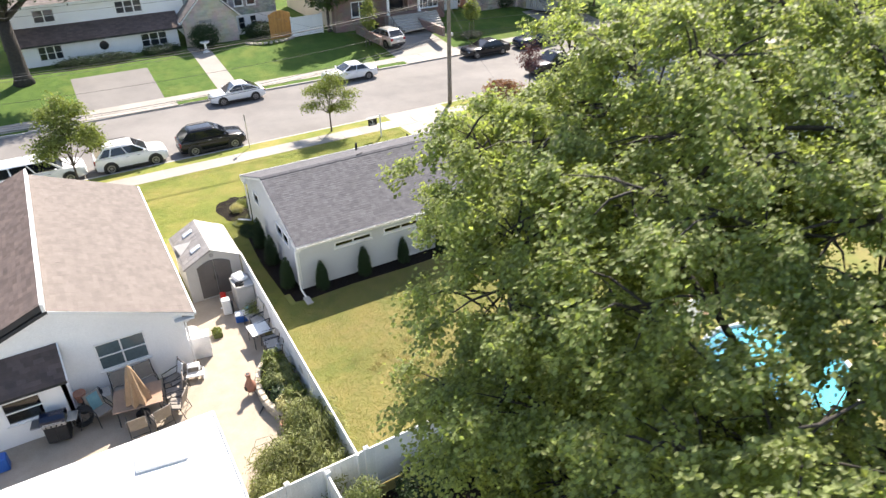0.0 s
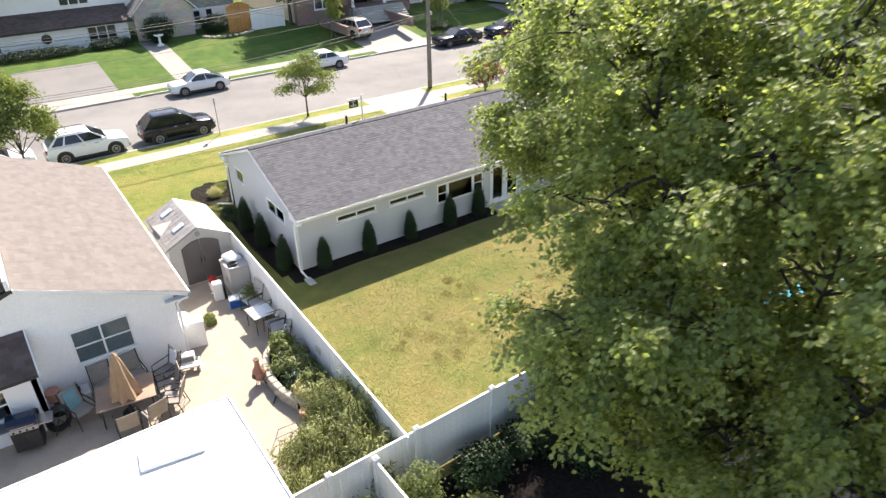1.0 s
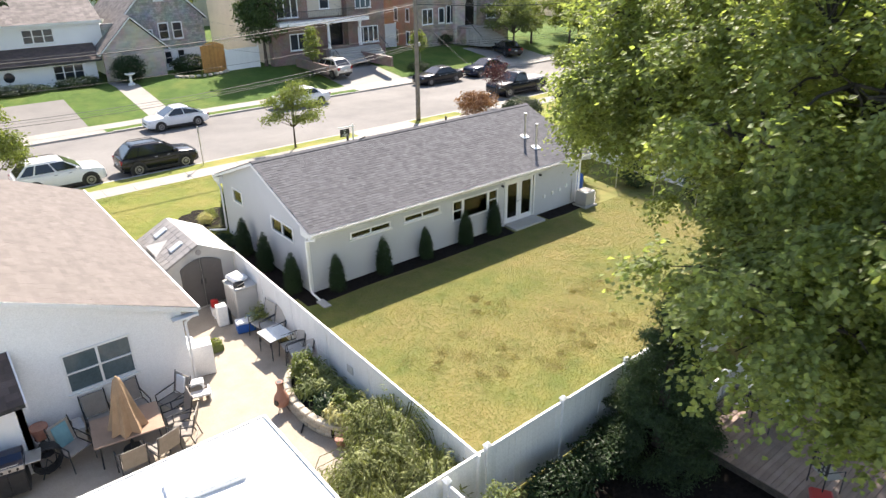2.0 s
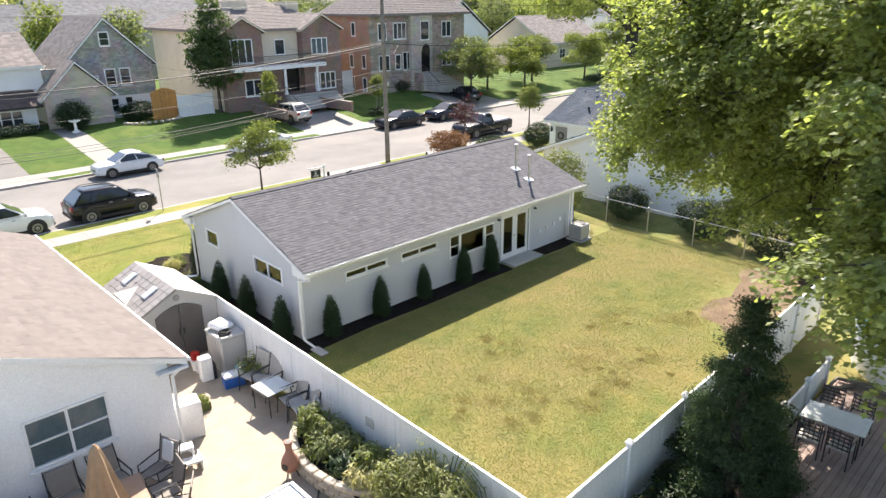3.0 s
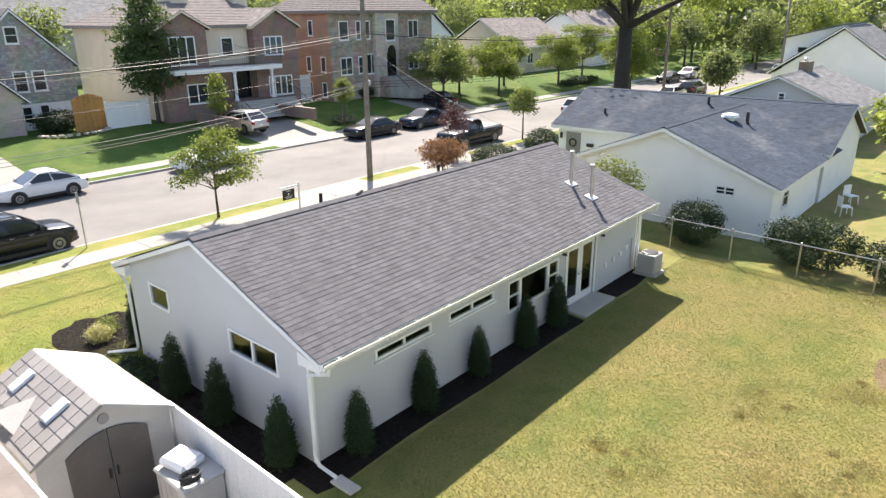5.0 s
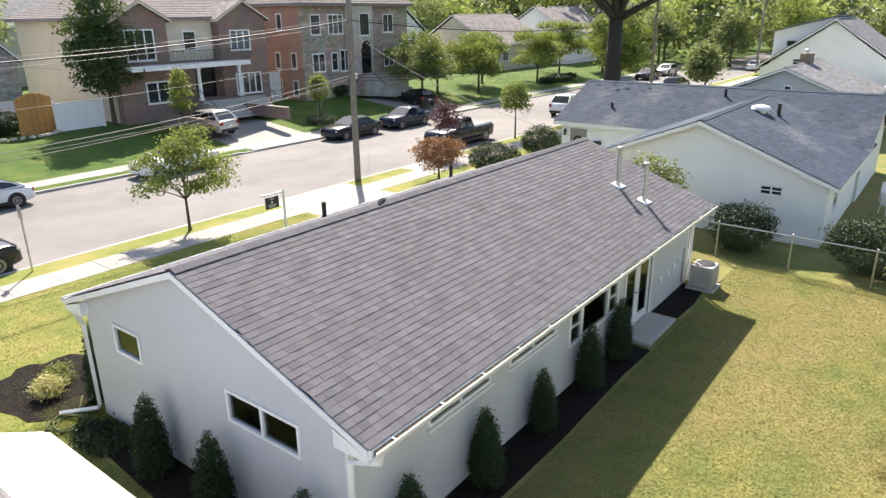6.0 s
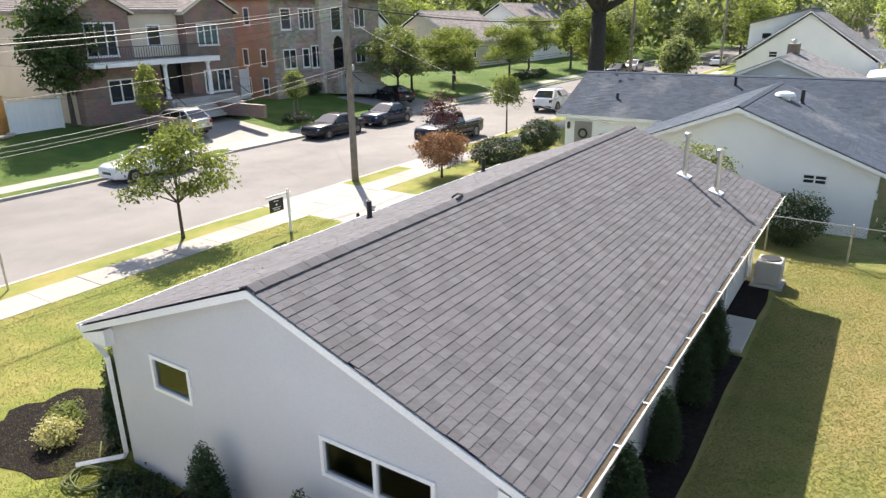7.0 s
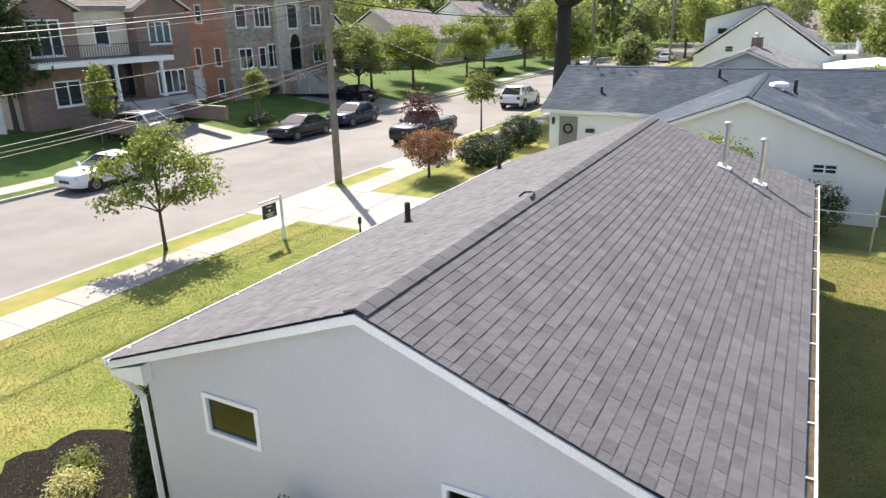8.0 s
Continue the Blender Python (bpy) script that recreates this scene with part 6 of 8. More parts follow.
for i, (x, y, p) in enumerate(((72, 45.2, "paint_silver"), (78, 45.2, "paint_black"), (90, 53.2, "paint_black"), (97, 53.2, "paint_silver"), (112, 45.1, "paint_white"), (-14, 53.3, "paint_silver"))):
    car((x, y, ROAD_Z), 180 if y > 50 else 0, {"paint_silver": "silver", "paint_black": "black", "paint_white": "white"}[p] + " car parked farther down the street", p, 4.6, 1.83, 1.6 if i % 2 else 1.48, "suv" if i % 2 else "sedan")

# ---- trees ----
# the large maple: sprays of leaves on drooping twigs, gathered in boughs with dark gaps between them
def sprays(name, clumps, twigs, leaves, leaf, material, parent, seed):
    """Leaves along drooping twigs. clumps: rows of place (3), outward direction (3) and reach."""
    rg = np.random.default_rng(seed)
    C = np.asarray(clumps, float)
    k = len(C) * twigs
    base, out, reach = (np.repeat(C[:, i:j], twigs, 0) for i, j in ((0, 3), (3, 6), (6, 7)))
    d = out * 0.9 + rg.normal(size=(k, 3)) * np.array((0.75, 0.75, 0.36))
    d /= np.linalg.norm(d, axis=1)[:, None]
    ln = reach * rg.uniform(0.65, 1.2, (k, 1))
    n = k * leaves
    base, d, ln = (np.repeat(v, leaves, 0) for v in (base, d, ln))
    f = rg.uniform(0.08, 1.0, (n, 1)) ** 0.75
    pos = base + d * ln * f + rg.normal(size=(n, 3)) * (0.05 + 0.06 * f)
    pos[:, 2:] -= 0.42 * ln * f * f
    nrm = np.array((0, 0, 0.9)) + d * 0.35 + rg.normal(size=(n, 3)) * 0.42
    nrm /= np.linalg.norm(nrm, axis=1)[:, None]
    a = rg.normal(size=(n, 3)) * 0.8 + d - np.array((0, 0, 0.5))
    a -= nrm * (a * nrm).sum(1)[:, None]
    a /= np.linalg.norm(a, axis=1)[:, None]
    b = np.cross(nrm, a)
    z = leaf * rg.uniform(0.6, 1.25, (n, 1))
    V = np.stack((pos - a * z * 0.5, pos + b * z * 0.42 + a * z * 0.08 + nrm * z * 0.08, pos + a * z * 0.55 - nrm * z * 0.1, pos - b * z * 0.42 + a * z * 0.08 + nrm * z * 0.08), 1).reshape(-1, 3)
    return quads(name, V, np.arange(4 * n).reshape(-1, 4), material, parent)


def maple(at, label, fork, envelopes, per, seed, thin, material="leaf"):
    """A broad maple: trunk, limbs to every bough, twigs to every spray. envelopes: centre, radii and number of boughs."""
    rm = random.Random(seed)
    ob = thing("maple_tree", at, label, "tree")
    sites = [(Vector(c), Vector(rad), i * 2.39996 + 0.4, (i + 0.5) / n) for c, rad, n in envelopes for i in range(n)]
    rm.shuffle(sites)
    bm = bmesh.new()
    tube(bm, [(0, 0, -0.1), (0, 0, 0.5), (0.1, 0.1, fork * 0.6), (0, 0.2, fork)], [0.5, 0.36, 0.31, 0.28], 12)
    clumps, stems = [], []
    for i, (c, rad, g, f) in enumerate(sites):
        z = 1 - 1.8 * f
        rr = math.sqrt(max(0.0, 1 - z * z))
        u = Vector((rr * math.cos(g), rr * math.sin(g), z))
        k = rm.uniform(0.35, 1.0) ** 0.5 * 0.92
        tip = c + Vector((u.x * rad.x, u.y * rad.y, u.z * rad.z)) * k
        if thin(at[0] + tip.x, at[1] + tip.y, tip.z):
            continue
        root = min(stems, key=lambda q: (q - tip).length + 0.35 * (q - Vector((0, 0.2, fork))).length) if stems else Vector((0, 0.2, fork))
        mid = root.lerp(tip, 0.5) + Vector((0, 0, 0.10 * (tip - root).length))
        pts = [root.lerp(mid, q).lerp(mid.lerp(tip, q), q) for q in (0, 0.25, 0.5, 0.75, 1)]
        w = min(1.0, (tip - root).length / 6)
        tube(bm, pts, [0.12 * w, 0.09 * w, 0.065 * w, 0.04 * w, 0.014], 6)
        stems += pts[1:4]
        size = rm.uniform(1.1, 1.75)
        for j in range(per):
            v = Vector((rm.gauss(0, 1), rm.gauss(0, 1), rm.gauss(0, 0.75)))
            v = v.normalized() * size * rm.uniform(0.35, 1.0)
            v.z *= 0.62
            p = tip + v
            if thin(at[0] + p.x, at[1] + p.y, p.z):
                continue
            q = pts[2 + j % 3]
            tube(bm, [q, q.lerp(p, 0.6) + Vector((0, 0, 0.12)), p], [0.03, 0.02, 0.008], 4, cap=False)
            o = (v.normalized() * 0.8 + u * 0.8)
            o.z *= 0.5
            o.normalize()
            clumps.append((*p, *o, rm.uniform(0.55, 0.95)))
    part("trunk", bm, "bark_dark", ob, smooth=True)
    sprays("crown", clumps, 9, 42, 0.102, material, ob, seed)
    return ob


maple((13.2, 7.6, 0), "large leafy maple overhanging the back fence", 4.4, [((-0.2, -0.4, 10.2), (8.9, 8.9, 5.4), 135), ((3.8, 5.2, 7.2), (5.0, 3.6, 2.5), 46), ((-2.2, 7.2, 7.9), (0.9, 0.8, 0.9), 4), ((-4.6, -2.6, 6.6), (3.4, 3.6, 1.9), 22), ((-2.5, 5.6, 9.8), (2.5, 2.2, 1.9), 16), ((-6.7, 0.9, 7.2), (1.7, 1.2, 0.7), 6), ((-4.6, -0.4, 6.2), (2.2, 2.2, 1.1), 6)], 9, 201,
      lambda x, y, z: (z < 8.3 and y > 11.2 and x < 8.6) or (z < 6.4 and y > 9.7 and x < 9) or (z < 7.6 and y > 11 and x < 9.8) or (z < 6 and y > 13.6 and x < 13) or z < 4.6)
tree("street_tree", (15.7, 43.15, 0), "small spreading street tree in the grass strip", [(0.1, 0, 3.0, 0.9, 0.9, 0.6), (0.5, 0.3, 3.7, 0.7, 0.7, 0.45), (-1.2, -0.5, 2.3, 0.75, 0.75, 0.32), (1.3, -0.5, 2.6, 0.75, 0.75, 0.35), (-0.8, 0.9, 2.9, 0.75, 0.7, 0.35), (0.6, -1.3, 2.2, 0.75, 0.7, 0.32), (-0.5, -0.3, 3.5, 0.7, 0.7, 0.4), (1.1, 0.9, 3.1, 0.6, 0.6, 0.3), (-1.5, 0.3, 1.9, 0.5, 0.5, 0.25), (0.2, -0.6, 1.9, 0.6, 0.6, 0.25)], 1.3, 0.06, 6200, 0.13, "leaf_young", 211, cluster=8, spread=0.15, ragged=0.6, shell=0.15)
tree("street_tree", (-0.7, 46.3 - 2.9, 0), "young bright-leaved street tree by the kerb", [(0, 0, 3.4, 1.2, 1.2, 1.1), (0.8, 0.4, 4.4, 0.8, 0.8, 0.8), (-0.9, -0.5, 2.9, 1.0, 1.0, 0.7), (1.2, -0.5, 3.2, 0.9, 0.9, 0.7), (-0.6, 0.8, 4.2, 0.8, 0.8, 0.7), (1.4, 0.5, 2.3, 0.8, 0.8, 0.5), (-1.4, 0.2, 2.1, 0.7, 0.7, 0.5), (0.1, 0, 5.0, 0.5, 0.5, 0.7)], 1.2, 0.07, 7500, 0.17, "leaf_young", 212, cluster=8, spread=0.2, ragged=0.45, shell=0.2)
tree("street_tree", (41.3, 43.6, 0), "young bright-leaved street tree in the grass strip", [(0, 0, 2.7, 1.1, 1.1, 0.9), (0.3, 0.3, 3.2, 0.7, 0.7, 0.5)], 1.6, 0.06, 3000, 0.16, "leaf_young", 213, cluster=8, spread=0.15)
tree("street_tree", (58.5, 43.6, 0), "leafy street tree with a slim trunk", [(0, 0, 5.0, 2.2, 2.4, 1.6), (0.8, 1.0, 5.8, 1.5, 1.5, 1.2), (-1, -0.8, 4.6, 1.6, 1.6, 1.0)], 2.6, 0.11, 6000, 0.24, "leaf_young", 214, cluster=10, spread=0.28)
tree("staked_tree", (27.3, 61.5, 0), "young tree with bright leaves tied to stakes", [(0, 0, 2.7, 0.8, 0.8, 1.1), (0.1, 0, 3.8, 0.5, 0.5, 0.7)], 1.2, 0.05, 1800, 0.18, "leaf_young", 215, cluster=8, spread=0.14)
tree("staked_tree", (37.7, 59.2, 0), "young tree with bright leaves tied to stakes", [(0, 0, 2.6, 0.8, 0.8, 0.9), (0, 0.1, 3.3, 0.5, 0.5, 0.5)], 1.2, 0.05, 1800, 0.18, "leaf_young", 216, cluster=8, spread=0.14)
for at in ((27.3, 61.5), (37.7, 59.2)):
    for dx, dy in ((-0.5, -0.2), (0.45, 0.2)):
        solid("tree_stake", tube(bmesh.new(), [(at[0] + dx, at[1] + dy, far_z(at[1]) - 0.05), (at[0] + dx * 0.7, at[1] + dy * 0.7, far_z(at[1]) + 1.6)], 0.03, 5), "pole", "thin wooden stake beside a young tree", "stake", group="tree stakes")
tree("red_maple", (28.4, 40.3, 0), "low umbrella-shaped red Japanese maple", [(0, 0, 1.6, 1.5, 1.5, 0.5), (0.6, 0.4, 1.3, 1.0, 1.0, 0.5), (-0.7, -0.3, 1.3, 1.0, 1.0, 0.5), (0, 0.2, 1.9, 1.0, 1.0, 0.3)], 0.8, 0.06, 6500, 0.12, "leaf_red", 217, cluster=8, spread=0.12, droop=0.3)
tree("plum_tree", (33.2, 43.3, 0), "thin dark plum tree by the kerb", [(0, 0, 2.3, 1.2, 1.2, 0.8), (0.4, 0.5, 2.9, 0.9, 0.9, 0.6)], 1.1, 0.05, 1500, 0.14, "leaf_plum", 218, cluster=6, spread=0.15, shell=0.1)
tree("pear_tree", (25.3, 66.9, 0), "tall dense green tree before the brick house", [(0, 0, 3.6, 2.1, 2.1, 1.3), (0, 0, 5.6, 2.3, 2.3, 1.9), (0, 0, 7.6, 1.7, 1.7, 1.7), (0, 0, 9.2, 0.9, 0.9, 1.2), (0.8, 0.6, 4.6, 1.6, 1.6, 1.2), (-0.8, -0.6, 5.0, 1.6, 1.6, 1.3)], 2.0, 0.16, 13000, 0.26, "leaf_pear", 219, cluster=10, spread=0.2)
lawn_rng = random.Random(31)
for i, (x, y, hh) in enumerate(((52.0, 60.5, 6.8), (56.8, 62.4, 6.0), (61.0, 60.2, 6.9), (66.5, 63.5, 6.2), (74, 60.6, 6.8), (84, 63.0, 7.4))):
    L = [(lawn_rng.uniform(-2.5, 2.5), lawn_rng.uniform(-2.5, 2.5), hh * lawn_rng.uniform(0.36, 0.85), lawn_rng.uniform(0.9, 1.6), lawn_rng.uniform(0.9, 1.6), lawn_rng.uniform(0.45, 0.8)) for _ in range(13)] + [(0, 0, hh * 0.62, 1.6, 1.6, hh * 0.2)]
    tree("street_tree", (x, y, 0), "rounded yellow-green tree on a front lawn", L, hh * 0.28, 0.13, 8500, 0.24, "leaf_young" if i % 3 else "leaf_olive", 230 + i, cluster=10, spread=0.25, ragged=0.35, shell=0.3, group="trees on the front lawns")
# the tall shade tree down the street: bare trunk, wide limbs
tree("shade_tree", (55.5, 43.0, 0), "very large shade tree with a thick dark trunk", [(-6.5, 3, 10.5, 4.0, 4.0, 1.8), (5.5, 3, 11.5, 4.2, 4.2, 2.2), (0, -3, 13.5, 5.0, 4.5, 2.5), (-1, 6, 12.5, 4.6, 4.0, 2.2), (0, 1, 16, 5.5, 5.5, 3.0), (4.5, -5.5, 10.5, 3.6, 3.2, 1.6), (-6, -2, 13.5, 3.8, 3.8, 2.2)], 7.6, 0.7, 34000, 0.3, "leaf", 240, bark="bark_dark", cluster=12, spread=0.35, shell=0.4, twigs=3)
tree("shade_tree", (-2.6, 65.2, 0), "large shade tree with a thick dark trunk across the street", [(-3, 0, 9.5, 4, 4, 2.2), (3, -1, 10, 4, 4, 2.2), (0.5, 3, 11.5, 4.5, 4, 2.5), (0, -3.5, 8.6, 4, 3.2, 1.8), (5.0, -2.0, 8.2, 3.0, 2.6, 1.4)], 5.0, 0.6, 20000, 0.3, "leaf_dark", 241, bark="bark_dark", cluster=12, spread=0.35, shell=0.4)
# woods and garden trees that close the distance
wood_rng = random.Random(5)
spots = [(-34, 66, 9), (-22, 92, 12), (-10, 90, 11), (3, 88, 11), (10, 94, 12), (20, 93, 10), (25, 89, 9.5), (42.5, 92, 12), (47, 95, 12), (56, 92, 11), (66, 96, 12), (76, 92, 12), (88, 90, 12), (96, 88, 11), (104, 62, 9), (112, 60, 9), (120, 62, 10), (92, 60.5, 8), (77, 41.8, 5), (96, 22, 10), (112, 40, 11), (122, 44, 10), (132, 42, 11), (88, 18, 9), (96, 10, 11), (66, 10, 10), (78, 8, 11), (52, 12, 9), (108, 6, 11), (120, 8, 12), (126, 30, 11), (140, 28, 11), (46, 20, 5), (118, 50.5, 9), (134, 56, 10)]
for i, (x, y, hh) in enumerate(spots):
    L = [(wood_rng.uniform(-1, 1) * hh * 0.16, wood_rng.uniform(-1, 1) * hh * 0.16, hh * f, hh * q, hh * q, hh * 0.19) for f, q in ((0.45, 0.27), (0.62, 0.3), (0.8, 0.22), (0.58, 0.26))]
    tree("garden_tree", (x, y, 0), "leafy tree among the houses down the street", L, hh * 0.3, 0.02 * hh, 3600, 0.42, ("leaf_hazy", "leaf", "leaf_young")[i % 3], 300 + i, cluster=10, spread=0.45, twigs=1, group="trees among the houses")
rngw = np.random.default_rng(9)
W = []
for i in range(560):
    a = rngw.uniform(-0.35, 1.75)
    d = rngw.uniform(125, 330)
    hh = rngw.uniform(11, 19)
    W.append((1 + d * math.sin(a), 25 + d * math.cos(a), hh * 0.5, hh * 0.5, hh * 0.5, hh * 0.52))
woods = thing("woods", (60, 160, 0), "distant belt of green trees along the horizon", "trees", kind="stuff")
foliage("far_crowns", [(x - 60, y - 160, z, a, b, c) for x, y, z, a, b, c in W], 150000, 1.5, "leaf_hazy", woods, 91, cluster=8, spread=1.1, shell=0.55)

# ---- hedges and shrubs ----
thuja = thing("arborvitae", (7.85, 24.95, 0), "slim dark green arborvitae in the mulch bed", "shrub", group="arborvitae round the house")
rngt = np.random.default_rng(17)
part("stem", tube(bmesh.new(), [(0, 0, -0.05), (0, 0, 0.7)], [0.03, 0.015], 6), "bark", thuja)
foliage("leaves", [(0, 0, 0.12 + 0.1 * k, 0.30 * (1 - (k / 13.5) ** 2.5) + 0.02, 0.30 * (1 - (k / 13.5) ** 2.5) + 0.02, 0.14) for k in range(13)], 10000, 0.045, "leaf_dark", thuja, 17, cluster=6, spread=0.03, shell=0.6, ragged=0.12, flat=1.4, aspect=0.5)
for i, (x, y, s) in enumerate(((9.97, 24.97, 1.05), (12.03, 24.97, 0.95), (14.15, 24.95, 1.06), (15.82, 24.97, 1.08), (6.5, 25.85, 1.1), (6.52, 28.2, 1.1), (6.5, 30.1, 1.12), (7.3, 33.4, 1.35))):
    c = copy_thing(thuja, pose(x, y, 0, 0, 0, 47 * i))
    c.scale = (s * 0.98, s * 0.98, s)
for at, lab, rx, ry, hh, n, lf, m, sd in (
        ((25.75, 24.75, 0), "clipped round green bush behind the chain-link fence", 0.75, 1.1, 1.75, 7000, 0.09, "leaf_dark", 401),
        ((25.7, 20.5, 0), "large clipped bush behind the chain-link fence", 0.8, 1.7, 1.85, 9000, 0.09, "leaf_dark", 402),
        ((25.6, 17.4, 0), "dark hedge behind the chain-link fence", 0.8, 1.6, 1.6, 7000, 0.1, "leaf_dark", 403),
        ((25.6, 14.6, 0), "dark hedge behind the chain-link fence", 0.8, 1.5, 1.7, 6000, 0.1, "leaf_dark", 404),
        ((31.6, 38.9, 0), "large clipped dark green bush beside the driveway", 1.5, 1.3, 1.55, 9000, 0.1, "leaf_dark", 405),
        ((37.0, 39.2, 0), "round clipped dark green bush before the white house", 1.15, 1.15, 1.75, 7000, 0.1, "leaf_dark", 406),
        ((23.9, 27.6, 0), "bushy shrub with yellowing leaves beside the house", 0.8, 1.3, 3.4, 4200, 0.15, "leaf_shrub", 407),
        ((13.0, 67.4, 0), "round clipped dark bush beside the stone entrance", 1.3, 1.3, 2.2, 5000, 0.14, "leaf_dark", 408),
        ((18.6, 68.4, 0), "dark bush beside the white house wall", 1.7, 1.1, 1.5, 5000, 0.14, "leaf_dark", 409),
        ((3.2, 67.6, 0), "low dark flower bed before the white house", 3.6, 0.8, 0.8, 4500, 0.14, "leaf_dark", 410),
        ((9.0, 67.9, 0), "low dark flower bed before the white house", 1.8, 0.7, 0.8, 2500, 0.14, "leaf_dark", 411),
        ((46.5, 66.4, 0), "clipped dark bush before the stone house", 1.2, 1.0, 1.2, 3000, 0.14, "leaf_dark", 412),
        ((37.7, 59.2, 0), "low ring of dark bushes round a young tree", 1.1, 1.0, 0.6, 2000, 0.12, "leaf_dark", 413),
        ((77, 59.5, 0), "low dark hedge along the pavement", 5, 0.9, 0.9, 4000, 0.2, "leaf_dark", 414),
        ((6.55, 34.55, 0), "variegated pale yellow shrub in the mulch", 0.27, 0.27, 0.42, 2000, 0.06, "leaf_yellow", 415),
        ((6.95, 34.95, 0), "small bright yellow-green shrub in the mulch", 0.24, 0.24, 0.45, 1000, 0.06, "leaf_young", 416),
        ((4.3, 12.6, 0), "pale airy shrub against the white fence", 0.6, 0.45, 1.7, 2200, 0.09, "leaf_olive", 417),
        ((2.95, 12.8, 0), "small yellow-green clipped ball shrub", 0.4, 0.4, 1.2, 2000, 0.07, "leaf_young", 418),
        ((6.3, 12.6, 0), "dark leafy shrub below the white fence", 0.9, 0.6, 1.0, 2600, 0.1, "leaf_dark", 419),
        ((7.8, 12.7, 0), "dark leafy shrub below the white fence", 0.8, 0.6, 0.9, 2200, 0.1, "leaf_dark", 420),
        ((5.4, 11.5, 0), "low broad-leaved plant on the dark ground", 0.5, 0.5, 0.6, 900, 0.16, "leaf_shrub", 421),
        ((6.4, 31.95, 0), "low dark green groundcover beside the gable wall", 0.45, 0.75, 0.14, 3000, 0.06, "leaf_dark", 423),
        ((29.5, 21.3, 0), "low shrub beside the white house", 0.9, 0.7, 0.8, 2000, 0.1, "leaf_shrub", 422)):
    shrub("shrub", at, lab, rx, ry, hh, n, lf, m, sd, spread=0.09 if lf < 0.12 else 0.15, cluster=7, ragged=0.1, shell=0.6)
# weeping shrubs that spill over the corner of the patio
for at, rx, ry, hh, sd in (((4.05, 16.8, 0), 0.75, 0.75, 1.3, 431), ((3.0, 15.3, 0), 1.35, 1.15, 1.5, 432), ((4.1, 15.9, 0), 0.9, 1.3, 1.8, 433), ((3.9, 14.2, 0), 0.8, 0.7, 1.6, 434), ((2.1, 14.3, 0), 0.8, 0.8, 1.3, 435)):
    w = shrub("weeping_shrub", at, "sprawling weeping shrub with feathery olive branches", rx, ry, hh, 8000, 0.2, "leaf_shrub", sd, spread=0.12, cluster=10, ragged=0.4, shell=0.25, droop=0.9, aspect=0.14, group="weeping shrubs")
    rs = random.Random(sd)
    bm = bmesh.new()
    for k in range(26):
        a = rs.uniform(0, 6.283)
        d = Vector((rx * math.cos(a), ry * math.sin(a), 0)) * rs.uniform(0.7, 1.25)
        tube(bm, [(0.1 * d.x, 0.1 * d.y, hh * 0.5), (0.45 * d.x, 0.45 * d.y, hh * rs.uniform(0.98, 1.15)), (0.85 * d.x, 0.85 * d.y, hh * 0.8), (d.x * 1.05, d.y * 1.05, hh * rs.uniform(0.15, 0.45))], [0.016, 0.013, 0.01, 0.004], 4)
    part("arching_stem", bm, "leaf_shrub", w)
# dark spruce behind the back fence
sp = thing("spruce_tree", (9.75, 12.35, 0), "dark spruce behind the white back fence", "tree")
part("trunk", tube(bmesh.new(), [(0, 0, -0.1), (0, 0, 2.5), (0, 0, 4.8)], [0.16, 0.1, 0.02], 8), "bark", sp)
L = []
rs = random.Random(8)
for k in range(15):
    z = 0.35 + 0.31 * k
    r = 1.5 * (1 - k / 15.5) + 0.08
    for j in range(max(3, int(9 * (1 - k / 17)))):
        a = 6.283 * j / max(3, int(9 * (1 - k / 17))) + k * 0.7 + rs.uniform(-0.2, 0.2)
        q = r * rs.uniform(0.55, 0.95)
        L.append((q * math.cos(a), q * math.sin(a), z - 0.22 * q, 0.16 + 0.22 * r, 0.16 + 0.22 * r, 0.11))
foliage("crown", L, 80000, 0.085, "leaf_spruce", sp, 88, cluster=12, spread=0.1, shell=0.1, droop=0.3, aspect=0.3)

# grass blades over the lawn near the house, too many to count
def blades(name, label, n, region, seed, hmax=0.028, material="grass", centres=None):
    rg = np.random.default_rng(seed)
    x0, x1, y0, y1 = region
    p = np.stack((rg.uniform(x0, x1, n), rg.uniform(y0, y1, n), np.zeros(n)), 1)
    p = p[((p[:, 0] - 20.6) / 3.5) ** 2 + ((p[:, 1] - 15.7) / 1.7) ** 2 > 1 + 0.5 * rg.normal(size=n)]
    n = len(p)
    if centres is not None:
        k = rg.integers(0, len(centres), n)
        p[:, :2] = np.array(centres)[k] + rg.normal(0, 1, (n, 2)) * rg.uniform(0.05, 0.3, len(centres))[k][:, None]
    a = rg.uniform(0, 6.283, n)
    w = rg.uniform(0.006, 0.014, n)[:, None] * np.stack((np.cos(a), np.sin(a), 0 * a), 1)
    tip = p + np.stack((rg.normal(0, 0.025, n), rg.normal(0, 0.025, n), rg.uniform(0.012, hmax, n)), 1)
    V = np.stack((p - w, p + w, tip), 1).reshape(-1, 3)
    V[:, 2] += 0.001
    ob = quads(name, V, np.arange(3 * n).reshape(-1, 3), material, None, 3)
    return tagged(ob, label, "grass", kind="stuff")


